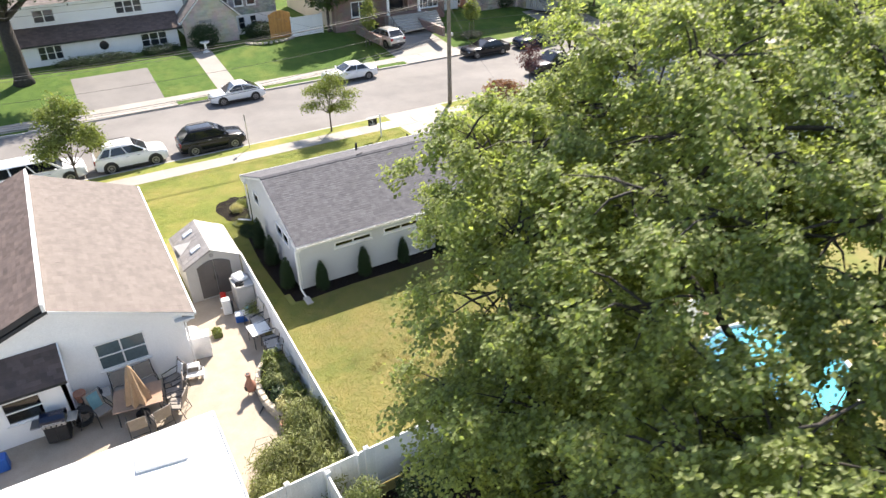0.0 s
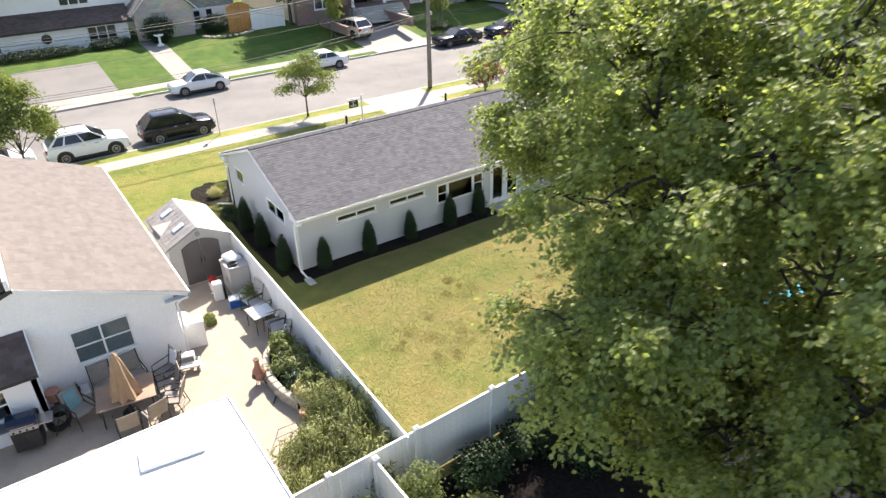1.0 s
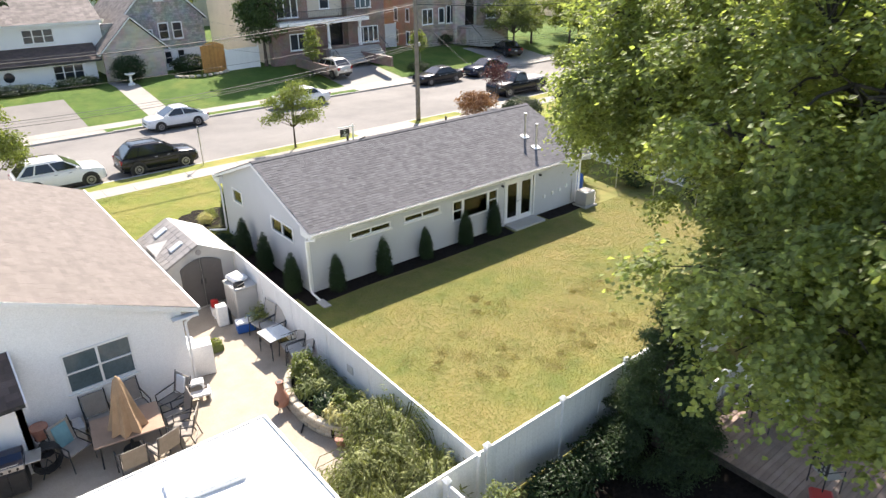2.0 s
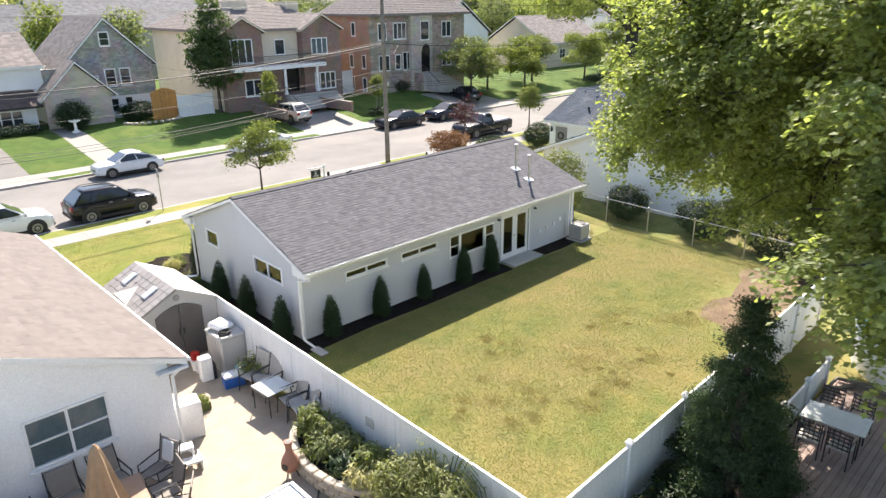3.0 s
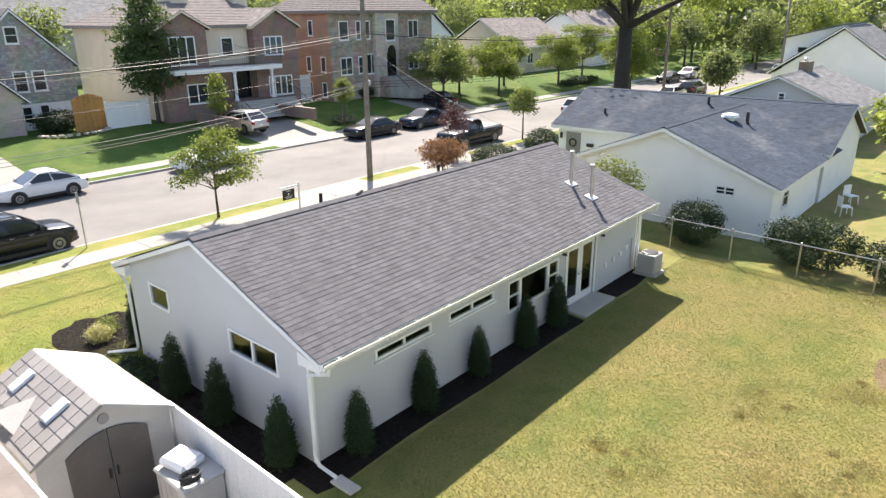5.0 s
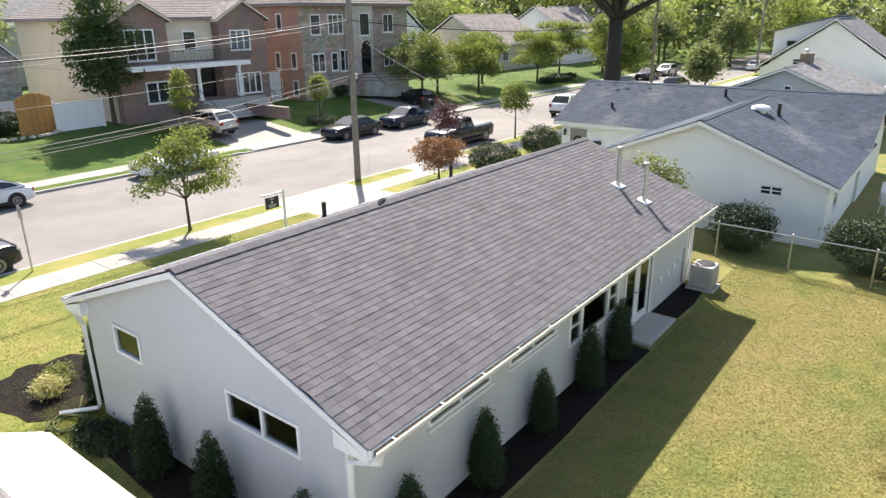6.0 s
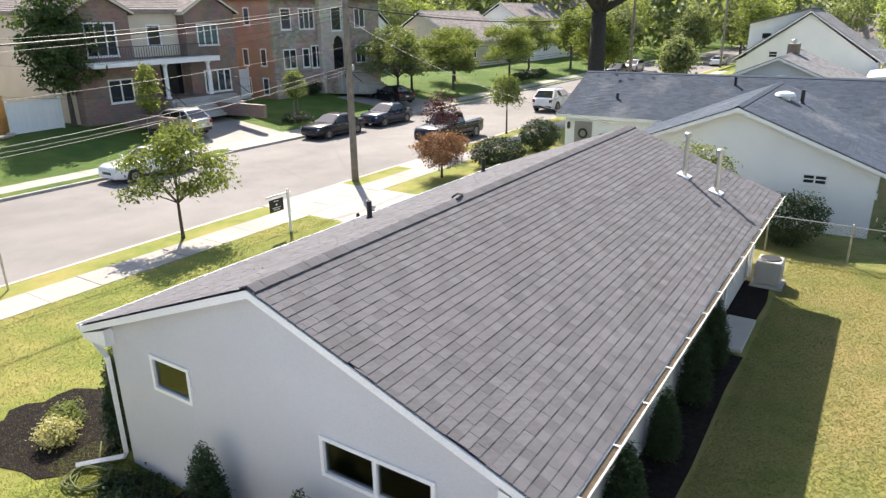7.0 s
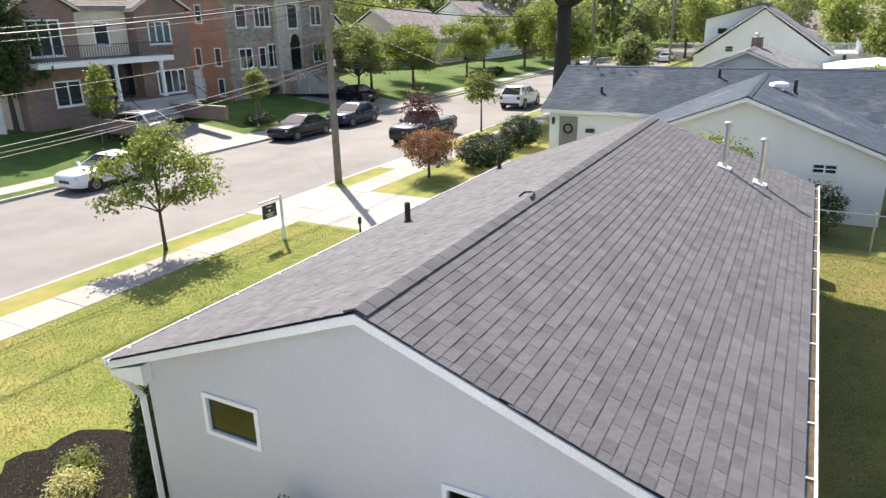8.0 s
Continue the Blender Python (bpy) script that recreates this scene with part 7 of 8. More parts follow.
blades("grass", "short dry yellow-green grass of the back lawn", 330000, (4.95, 24.3, 13.7, 24.4), 61, 0.022)
blades("grass", "short grass beside the gable wall and on the front lawn", 120000, (-2, 20, 33.6, 41.3), 62, material="grass_front")
blades("grass", "short grass at the front corner of the gable wall", 12000, (6.0, 6.95, 31.4, 34.0), 65, material="grass_front")
blades("grass", "short grass between the fence and the gable wall", 20000, (5.0, 6.1, 24.4, 33.6), 63, material="grass_front")
tuft = random.Random(12)
TUFTS = [(cx + tuft.gauss(0, 0.6), cy + tuft.gauss(0, 0.35)) for cx, cy in ((9.1, 17.5), (10.6, 16.5), (12.6, 17.9), (15.2, 18.8), (13.5, 16.5), (17.0, 17.2), (11.5, 20.3), (8.5, 19.0)) for _ in range(9)]
blades("dead_grass", "brown dead grass tufts scattered over the lawn", 18000, (0, 1, 0, 1), 64, 0.05, "grass_dead", TUFTS)


# ---- poles, wires and street furniture ----
POLE = Vector((25.75, 43.55, 0))
up_ = thing("utility_pole", POLE, "tall weathered wooden utility pole with crossing cables", "utility pole")
part("shaft", lathe(bmesh.new(), [(0.17, -0.2), (0.165, 1.0), (0.14, 7.0), (0.12, 11.6)], 14), "pole", up_, smooth=True)
part("cross_arm", rbox(bmesh.new(), -0.08, 0.08, -1.1, 1.1, 10.6, 10.75, 0.01), "pole", up_)
for y in (-1.0, -0.4, 0.4, 1.0):
    part("insulator", lathe(bmesh.new(), [(0.02, 10.75), (0.05, 10.78), (0.03, 10.83), (0.045, 10.87), (0.02, 10.9)], 8, Matrix.Translation((0, y, 0))), "lamp_clear", up_)
part("splice_case", lathe(bmesh.new(), [(0.05, -0.3), (0.09, -0.25), (0.09, 0.25), (0.05, 0.3)], 10, Matrix.Translation((0.1, 0.2, 5.1))), "black", up_, "black cable splice case")
part("cable_loop", tube(bmesh.new(), [(0.12, 0.2 + 0.18 * math.sin(a * 0.6), 5.0 + 0.25 * math.cos(a * 0.6)) for a in range(11)], 0.025, 5), "black", up_)
part("bracket", rbox(bmesh.new(), 0.1, 0.3, -0.1, 0.1, 5.15, 5.4, 0.03), "metal", up_)
p2 = copy_thing(up_, pose(66.0, 43.6, 0))
p3 = copy_thing(up_, pose(106.0, 43.6, 0))


def cable(name, a, b, sag, r, material, label):
    pts = []
    a, b = Vector(a), Vector(b)
    for k in range(25):
        f = k / 24
        p = a.lerp(b, f)
        p.z -= sag * 4 * f * (1 - f)
        pts.append(p)
    return solid(name, tube(bmesh.new(), pts, r, 5), material, label, "cable", group="overhead cables")


PX, PY = POLE.x, POLE.y
for dz, sg, r, m in ((7.9, 1.15, 0.028, "wire"), (8.02, 1.12, 0.009, "wire_bare"), (7.78, 1.22, 0.009, "wire_bare")):
    cable("overhead_cable", (PX, PY, dz), (-17.0, PY, dz - 0.1), sg, r, m, "thick twisted power cable along the street")
for dz, sg, r, m in ((7.9, 0.9, 0.028, "wire"), (8.02, 0.88, 0.009, "wire_bare")):
    cable("overhead_cable", (PX, PY, dz), (66.0, PY, dz), sg, r, m, "thick twisted power cable along the street")
for k, (dz, sg) in enumerate(((5.35, 1.45), (5.2, 1.6), (5.05, 1.3), (6.2, 1.0))):
    cable("overhead_cable", (PX, PY, dz), (-17.0, PY + 0.1 * k, dz + 0.1), sg, 0.014 if k < 2 else 0.009, "wire" if k % 2 else "wire_bare", "communication cable along the street")
    cable("overhead_cable", (PX, PY, dz), (66.0, PY, dz), 0.6, 0.012, "wire", "communication cable along the street")
for y in (-1.0, 1.0):
    cable("overhead_cable", (PX, PY + y, 10.9), (-17.0, PY + y, 10.9), 0.9, 0.01, "wire_bare", "bare power line on the cross arm")
    cable("overhead_cable", (PX, PY + y, 10.9), (66.0, PY + y, 10.9), 0.9, 0.01, "wire_bare", "bare power line on the cross arm")
for b, z, sg in (((31.0, 66.2, 7.0), 7.7, 0.8), ((45.5, 65.0, 6.6), 7.7, 0.9), ((21.2, 71.0, 5.2), 7.5, 1.0), ((35.0, 66.2, 4.3), 5.3, 0.8), ((44.0, 60.0, 3.0), 7.8, 0.4), ((22.5, 30.0, 4.1), 7.4, 0.5), ((16.0, 71.0, 4.6), 5.2, 1.2)):
    cable("service_cable", (PX, PY, z), b, sg, 0.008, "wire_bare", "thin service cable from the pole to a house")

sign = thing("sale_sign", (17.65, 40.3, 0), "black real-estate sign hanging from a white post", "sign")
part("post", rbox(bmesh.new(), 0.55, 0.63, -0.04, 0.04, 0.0, 1.62, 0.008), "white", sign)
part("arm", rbox(bmesh.new(), -0.45, 0.7, -0.03, 0.03, 1.46, 1.52, 0.006), "white", sign)
pl = part("panel", rbox(bmesh.new(), -0.32, 0.34, -0.012, 0.012, 0.92, 1.38, 0.004), "black", sign, "black sign panel with pale bars")
for z, w_ in ((1.29, 0.22), (1.05, 0.4), (0.98, 0.3)):
    part("text_bar", box(bmesh.new(), -w_ / 2, w_ / 2, -0.018, -0.013, z, z + 0.025), "white", pl)
part("mark", lathe(bmesh.new(), [(0.045, 0.0), (0.045, 0.004)], 12, Matrix.Translation((0.0, -0.0135, 1.17)) @ pose(0, 0, 0, 90)), "white", pl)
for x in (-0.25, 0.27):
    part("hanger", tube(bmesh.new(), [(x, 0, 1.38), (x, 0, 1.46)], 0.006, 4), "metal", sign)
pk = thing("street_sign", (9.85, 43.4, 0), "slim metal sign post with a small sign at the kerb", "sign")
part("post", rbox(bmesh.new(), -0.025, 0.025, -0.02, 0.02, -0.1, 2.3, 0.005), "metal", pk)
part("plate", rbox(bmesh.new(), -0.015, 0.0, -0.15, 0.15, 1.85, 2.3, 0.005), "kerb", pk)
ws = thing("works_sign", (86.0, 44.3, 0), "orange diamond roadworks sign on a post", "sign")
part("post", box(bmesh.new(), -0.04, 0.04, -0.04, 0.04, 0.0, 2.6), "metal", ws)
part("panel", box(bmesh.new(), -0.06, -0.04, -0.5, 0.5, -0.5, 0.5, Matrix.Translation((0, 0, 2.5)) @ pose(0, 0, 0, 45)), "orange", ws)
post = thing("mail_post", (18.9, 37.6, 0), "small black post lamp on the front lawn", "lamp")
part("post", lathe(bmesh.new(), [(0.04, 0), (0.03, 0.1), (0.03, 0.7), (0.06, 0.72), (0.06, 0.9), (0.02, 0.95)], 8), "black", post)
sty = thing("garden_ornament", (12.6, 66.0, 0), "white birdbath pedestal on the lawn", "garden ornament")
part("pedestal", lathe(bmesh.new(), [(0.3, 0), (0.3, 0.1), (0.12, 0.2), (0.1, 0.75), (0.42, 0.9), (0.42, 0.98), (0.3, 0.94)], 14), "white", sty)
rock = thing("rock_border", (19.0, 66.8, 0), "curved border of pale stones round a bed", "garden border")
me = mesh_of("stone", rbox(bmesh.new(), -0.2, 0.2, -0.14, 0.14, 0, 0.2, 0.06), "gravel_wall")
for k in range(14):
    a = math.pi * (1.0 + k / 13)
    piece("stone", me, rock, pose(2.3 * math.cos(a), 1.2 * math.sin(a), 0, 0, 0, 40 * k))

# garden hose at the front corner
pts = []
for k in range(90):
    a = k * 0.42
    r = 0.32 + 0.07 * math.sin(k * 0.9) + 0.05 * math.cos(k * 0.37)
    pts.append((6.25 + r * math.cos(a), 33.0 + r * math.sin(a), 0.03 + 0.0009 * k + 0.01 * math.sin(k * 1.7)))
pts += [(6.6, 33.3, 0.04), (6.85, 33.6, 0.2)]
hose = thing("garden_hose", (6.25, 33.0, 0), "coiled pale green garden hose on the grass", "hose")
part("coil", tube(bmesh.new(), pts, 0.014, 5), "leaf_olive", hose, absolute=True, smooth=True)


# ---- the neighbour's patio ----
def sling_chair(at, rz, label="brown metal patio chair with taupe sling", name="patio_chair", sling="sling", group="patio chairs", frame_m="black_metal"):
    ob = thing(name, at, label, "chair", rz, group)
    part("seat", rbox(bmesh.new(), -0.25, 0.25, -0.24, 0.24, 0.40, 0.43, 0.01), sling, ob)
    part("backrest", rbox(bmesh.new(), -0.25, 0.25, -0.015, 0.015, 0.0, 0.55, 0.01, Matrix.Translation((0, 0.25, 0.44)) @ pose(0, 0, 0, -14)), sling, ob)
    for s in (-1, 1):
        x = 0.275 * s
        part("frame", tube(bmesh.new(), [(x, -0.26, 0.42), (x, 0.24, 0.41), (x, 0.30, 0.6), (x, 0.40, 1.0)], 0.015, 5), frame_m, ob)
        part("armrest", tube(bmesh.new(), [(x, -0.25, 0.42), (x, -0.26, 0.63), (x, 0.1, 0.65), (x, 0.32, 0.66)], 0.016, 5), frame_m, ob)
        part("leg", tube(bmesh.new(), [(x, -0.25, 0.42), (x, -0.29, 0.0)], 0.014, 5), frame_m, ob)
        part("leg", tube(bmesh.new(), [(x, 0.22, 0.41), (x, 0.33, 0.0)], 0.014, 5), frame_m, ob)
    ob.scale = (1.12, 1.12, 1.1)
    part("stretcher", tube(bmesh.new(), [(-0.275, 0.28, 0.2), (0.275, 0.28, 0.2)], 0.01, 5), frame_m, ob)
    return ob


PZ = 0.013
for at, rz in (((-0.95, 19.85, PZ), 180), ((-0.2, 19.9, PZ), 195), ((-1.15, 21.95, PZ), 0), ((-0.25, 21.95, PZ), 8), ((0.45, 20.85, PZ), -95), ((0.4, 20.2, PZ), -120)):
    sling_chair(at, rz)
tb = thing("patio_table", (-0.72, 20.95, PZ), "bronze rectangular patio table with a folded umbrella through it", "table", rz=-8)
part("tabletop", rbox(bmesh.new(), -0.82, 0.82, -0.62, 0.62, 0.70, 0.74, 0.015), "table_top", tb)
for x in (-0.72, 0.72):
    for y in (-0.52, 0.52):
        part("leg", tube(bmesh.new(), [(x, y, 0.0), (x * 0.95, y * 0.95, 0.7)], 0.022, 6), "black_metal", tb)
um = thing("patio_umbrella", (-0.72, 20.8, PZ), "closed tan canvas patio umbrella", "umbrella")
part("pole", tube(bmesh.new(), [(0, 0, 0), (0, 0, 2.25)], 0.02, 8), "black_metal", um)
part("base", lathe(bmesh.new(), [(0.25, 0), (0.25, 0.06), (0.06, 0.1), (0.04, 0.3)], 16), "black_metal", um)
bm = bmesh.new()
rings = []
for z, r in ((2.28, 0.02), (2.18, 0.09), (1.9, 0.15), (1.5, 0.2), (1.1, 0.27), (0.8, 0.36)):
    rings.append([bm.verts.new((r * (1 + 0.38 * (k % 2) * min(1, (2.28 - z) * 1.2)) * math.cos(6.283 * k / 16), r * (1 + 0.38 * (k % 2) * min(1, (2.28 - z) * 1.2)) * math.sin(6.283 * k / 16), z - 0.1 * (k % 2) * (z < 1))) for k in range(16)])
for a, b in zip(rings, rings[1:]):
    for k in range(16):
        bm.faces.new((a[k], a[(k + 1) % 16], b[(k + 1) % 16], b[k]))
bm.faces.new(rings[0])
part("canopy", bm, "cloth_tan", um, "folded tan canvas")
bc = sling_chair((-1.95, 21.25, PZ), 25, "patio chair draped with a blue beach towel", group="")
tw = solid("beach_towel", rbox(bmesh.new(), -0.2, 0.2, -0.02, 0.02, 0, 0.62, 0.015, Matrix.Translation((-2.05, 21.46, 0.44)) @ pose(0, 0, 0, -14, 0, 25)), "teal", "blue and white beach towel over a chair back", "towel")
wc = sling_chair((0.62, 21.55, PZ), -70, "patio chair with a white towel over its back", group="")
solid("white_towel", rbox(bmesh.new(), -0.17, 0.17, -0.025, 0.025, 0, 0.5, 0.02, Matrix.Translation((0.86, 21.63, 0.58)) @ pose(0, 0, 0, -14, 0, -70)), "white", "white towel over a chair back", "towel")
# gas grill
gr = thing("gas_grill", (-3.35, 21.05, PZ), "black gas grill with steel shelves", "grill", rz=-10)
part("cart", rbox(bmesh.new(), -0.36, 0.36, -0.26, 0.26, 0.12, 0.78, 0.02), "black_metal", gr)
part("firebox", rbox(bmesh.new(), -0.38, 0.38, -0.28, 0.28, 0.79, 0.94, 0.02), "metal", gr)
bm = bmesh.new()
prism(bm, [(-0.28, 0.945), (0.28, 0.945), (0.24, 1.12), (0.1, 1.2), (-0.12, 1.19), (-0.25, 1.08)], -0.38, 0.38, Matrix(((0, 1, 0, 0), (1, 0, 0, 0), (0, 0, 1, 0), (0, 0, 0, 1))))
lid = part("lid", bm, "paint_blue", gr, "glossy dark lid")
part("lid_handle", tube(bmesh.new(), [(-0.28, -0.3, 1.02), (-0.28, -0.36, 1.04), (0.28, -0.36, 1.04), (0.28, -0.3, 1.02)], 0.014, 6), "metal", lid)
for s in (-1, 1):
    part("side_shelf", rbox(bmesh.new(), min(s * 0.39, s * 0.72), max(s * 0.39, s * 0.72), -0.24, 0.24, 0.86, 0.9, 0.01), "metal", gr)
    part("cart_door", rbox(bmesh.new(), min(s * 0.01, s * 0.33), max(s * 0.01, s * 0.33), -0.28, -0.262, 0.16, 0.74, 0.006), "black_metal", gr)
    part("caster", lathe(bmesh.new(), [(0.06, -0.02), (0.06, 0.02)], 12, Matrix.Translation((s * 0.3, 0, 0.06)) @ pose(0, 0, 0, 0, 90, 0)), "black", gr)
for k in range(4):
    part("knob", lathe(bmesh.new(), [(0.03, 0), (0.025, 0.03)], 10, Matrix.Translation((-0.24 + 0.16 * k, -0.28, 0.86)) @ pose(0, 0, 0, 90)), "black", gr)
hr = thing("hose_reel", (-2.55, 21.2, PZ), "black garden hose coiled on a stand", "hose reel")
bm = bmesh.new()
tube(bm, [((0.33 + 0.02 * math.sin(k)) * math.cos(0.5 * k), 0.004 * k - 0.16, 0.5 + (0.36 + 0.02 * math.sin(k)) * math.sin(0.5 * k)) for k in range(80)], 0.02, 5)
part("coil", bm, "black", hr)
part("stand", tube(bmesh.new(), [(-0.2, -0.1, 0), (0, -0.05, 0.5), (0.2, 0.1, 0)], 0.02, 5), "black_metal", hr)
bx = thing("storage_chest", (-1.9, 22.05, PZ), "pale resin storage chest against the wall", "storage box")
part("body", rbox(bmesh.new(), -0.35, 0.35, -0.25, 0.25, 0, 0.5, 0.02), "shed_wall", bx)
part("lid", rbox(bmesh.new(), -0.37, 0.37, -0.27, 0.27, 0.5, 0.57, 0.02), "shed_wall", bx)
jar = thing("watering_can", (-1.85, 22.05, PZ + 0.57), "small black lantern on the chest", "lantern")
part("body", lathe(bmesh.new(), [(0.07, 0), (0.08, 0.12), (0.03, 0.2), (0.05, 0.24)], 10), "black", jar)
fp = thing("flower_pot", (-2.5, 22.1, PZ + 0.0), "terracotta pot on a stand by the wall", "flower pot")
part("pot", lathe(bmesh.new(), [(0.14, 0), (0.2, 0.3), (0.22, 0.3), (0.22, 0.36), (0.17, 0.36)], 14, Matrix.Translation((0, 0, 0.5))), "terracotta", fp)
part("stand", lathe(bmesh.new(), [(0.2, 0), (0.06, 0.06), (0.06, 0.44), (0.16, 0.5)], 10), "black_metal", fp)
rb = thing("recycling_bin", (-5.2, 20.6, PZ), "blue plastic recycling bin", "bin")
part("body", rbox(bmesh.new(), -0.28, 0.28, -0.2, 0.2, 0, 0.55, 0.04), "blue", rb)
# white utility panel, steps and tub beside the wall
pn = thing("white_screen", (1.8, 22.85, PZ), "white low screen panel beside the house wall", "screen", rz=-12)
part("panel", rbox(bmesh.new(), -0.42, 0.48, -0.04, 0.04, 0.0, 1.02, 0.02), "white", pn)
part("shelf", rbox(bmesh.new(), -0.42, 0.48, 0.05, 0.55, 0.9, 0.96, 0.01), "white", pn)
part("leg", box(bmesh.new(), -0.4, -0.34, 0.45, 0.53, 0, 0.9), "white", pn)
part("leg", box(bmesh.new(), 0.4, 0.46, 0.45, 0.53, 0, 0.9), "white", pn)
tub = thing("wash_tub", (1.75, 23.75, PZ), "white round plastic tub on a crate", "tub")
part("crate", rbox(bmesh.new(), -0.25, 0.25, -0.25, 0.25, 0, 0.55, 0.02), "shed_door", tub)
part("tub", lathe(bmesh.new(), [(0.2, 0.56), (0.27, 0.8), (0.29, 0.8), (0.29, 0.83), (0.25, 0.83), (0.19, 0.6)], 16), "white", tub)
st_ = thing("pool_step", (1.35, 21.75, PZ), "white two-tread plastic step", "step stool", rz=-15)
part("tread", rbox(bmesh.new(), -0.35, 0.35, -0.2, 0.1, 0.2, 0.26, 0.02), "white", st_)
part("tread", rbox(bmesh.new(), -0.35, 0.2, 0.1, 0.4, 0.42, 0.48, 0.02), "white", st_)
for x in (-0.33, 0.3):
    part("side", box(bmesh.new(), x - 0.02, x + 0.02, -0.18, 0.38, 0, 0.2), "white", st_)
    part("riser", box(bmesh.new(), x * 0.9 - 0.12, x * 0.9 - 0.08, 0.12, 0.38, 0.2, 0.42), "white", st_)
# chiminea
cm = thing("chiminea", (2.95, 19.75, PZ), "terracotta chiminea with a tall neck on an iron stand", "fireplace", rz=200)
part("bowl", lathe(bmesh.new(), [(0.08, 0.2), (0.2, 0.28), (0.25, 0.45), (0.21, 0.62), (0.12, 0.78), (0.09, 0.9), (0.095, 1.08), (0.12, 1.1), (0.12, 1.15), (0.085, 1.15)], 20), "terracotta", cm, smooth=True)
# the bowl has no openings: black discs paint the darkness inside them
part("flue_mouth", lathe(bmesh.new(), [(0.08, 1.146), (0.08, 1.153)], 14), "black", cm, "black disc that stands for the shaded flue hollow")
part("fire_mouth", lathe(bmesh.new(), [(0.1, 0), (0.1, 0.06), (0.075, 0.065)], 14, Matrix.Translation((0.19, 0, 0.46)) @ pose(0, 0, 0, 0, 85, 0)), "black", cm, "black disc that stands for the shaded fire opening")
for k in range(3):
    a = 2.094 * k
    part("stand_leg", tube(bmesh.new(), [(0.12 * math.cos(a), 0.12 * math.sin(a), 0.24), (0.22 * math.cos(a), 0.22 * math.sin(a), 0.0)], 0.014, 5), "black_metal", cm)
# curved stone planter with grasses
wl = thing("stone_planter", (4.15, 19.2, PZ), "low curved wall of rough pale stones round a planting bed", "planter")
me = mesh_of("stone", rbox(bmesh.new(), -0.16, 0.16, -0.11, 0.11, 0, 0.135, 0.03), "gravel_wall")
for row in range(3):
    for k in range(15):
        a = 1.75 + (2.75 + 0.0) * k / 14 + 0.09 * (row % 2)
        piece("stone", me, wl, Matrix.Translation((0.95 * math.cos(a), 1.75 * math.sin(a), 0.14 * row)) @ pose(0, 0, 0, 0, 0, math.degrees(math.atan2(1.75 * math.cos(a), -0.95 * math.sin(a)))))
part("soil", rbox(bmesh.new(), -0.75, 0.45, -1.4, 1.5, 0.0, 0.33, 0.05), "mulch", wl)
for i, (x, y, m, hh) in enumerate(((4.05, 20.4, "leaf_young", 0.8), (4.2, 19.9, "leaf_shrub", 0.6), (3.75, 19.6, "leaf_olive", 0.5), (4.2, 19.2, "leaf_shrub", 0.55), (3.8, 18.7, "leaf_dark", 0.4), (4.15, 18.2, "leaf_young", 0.7), (3.8, 18.1, "leaf_yellow", 0.4))):
    g = thing("border_plant", (x, y, 0.3), "spiky garden plant in the stone planter", "plant", group="plants in the stone planter")
    foliage("leaves", [(0, 0, hh * 0.5, 0.38, 0.38, hh * 0.5)], 900, 0.26, m, g, 500 + i, cluster=5, spread=0.08, shell=0.3, aspect=0.16, ragged=0.3, droop=0.2)
cm.scale = (0.86, 0.86, 0.86)
orp = thing("flower_pot", (3.45, 17.5, PZ), "small orange flower pot on the paving", "flower pot")
part("pot", lathe(bmesh.new(), [(0.1, 0), (0.15, 0.24), (0.17, 0.24), (0.17, 0.28), (0.13, 0.28)], 12), "terracotta", orp)
tool = solid("garden_tool", tube(bmesh.new(), [(2.9, 18.6, 0.04), (3.1, 18.85, 0.05), (3.25, 18.75, 0.04)], 0.025, 5), "black", "small dark garden tool on the paving", "tool")
# bistro set against the fence
for at, rz in (((4.3, 23.8, PZ), -80), ((4.4, 23.25, PZ), -84), ((4.4, 21.95, PZ), -97), ((4.4, 21.4, PZ), -100)):
    sling_chair(at, rz, "grey sling patio chair beside the white fence", sling="kerb", group="chairs along the fence")
bt = thing("bistro_table", (4.18, 22.58, PZ), "small square glass-topped patio table", "table", rz=4)
part("tabletop", rbox(bmesh.new(), -0.4, 0.4, -0.42, 0.42, 0.68, 0.71, 0.01), "glass_top", bt)
for x in (-0.36, 0.36):
    for y in (-0.38, 0.38):
        part("leg", tube(bmesh.new(), [(x, y, 0), (x * 0.97, y * 0.97, 0.68)], 0.016, 5), "black_metal", bt)
    part("rim", box(bmesh.new(), x * 1.115 - 0.012, x * 1.115 + 0.012, -0.42, 0.42, 0.63, 0.69), "black_metal", bt)
# butterfly and bird ornaments on the fence, trellis
orn = solid("fence_ornament", rbox(bmesh.new(), 4.66, 4.69, 18.75, 19.05, 0.95, 1.2, 0.01), "shed_wall", "grey butterfly ornament hung on the white fence", "ornament")
tr_ = thing("trellis", (4.62, 20.3, 0), "thin white wire trellis against the fence", "trellis")
for k in range(5):
    part("upright", tube(bmesh.new(), [(-0.02, -0.3 + 0.15 * k, 0.02), (-0.02, -0.3 + 0.15 * k, 1.15 + 0.12 * (2 - abs(k - 2)))], 0.008, 4), "white", tr_)
for k in range(3):
    part("rung", tube(bmesh.new(), [(-0.03, -0.3, 0.3 + 0.35 * k), (-0.03, 0.3, 0.3 + 0.35 * k)], 0.008, 4), "white", tr_)
bird = thing("bird_feeder", (4.4, 20.75, PZ), "grey metal bird figure on a stake", "ornament")
part("stake", tube(bmesh.new(), [(0, 0, 0), (0, 0, 0.75)], 0.012, 5), "black_metal", bird)
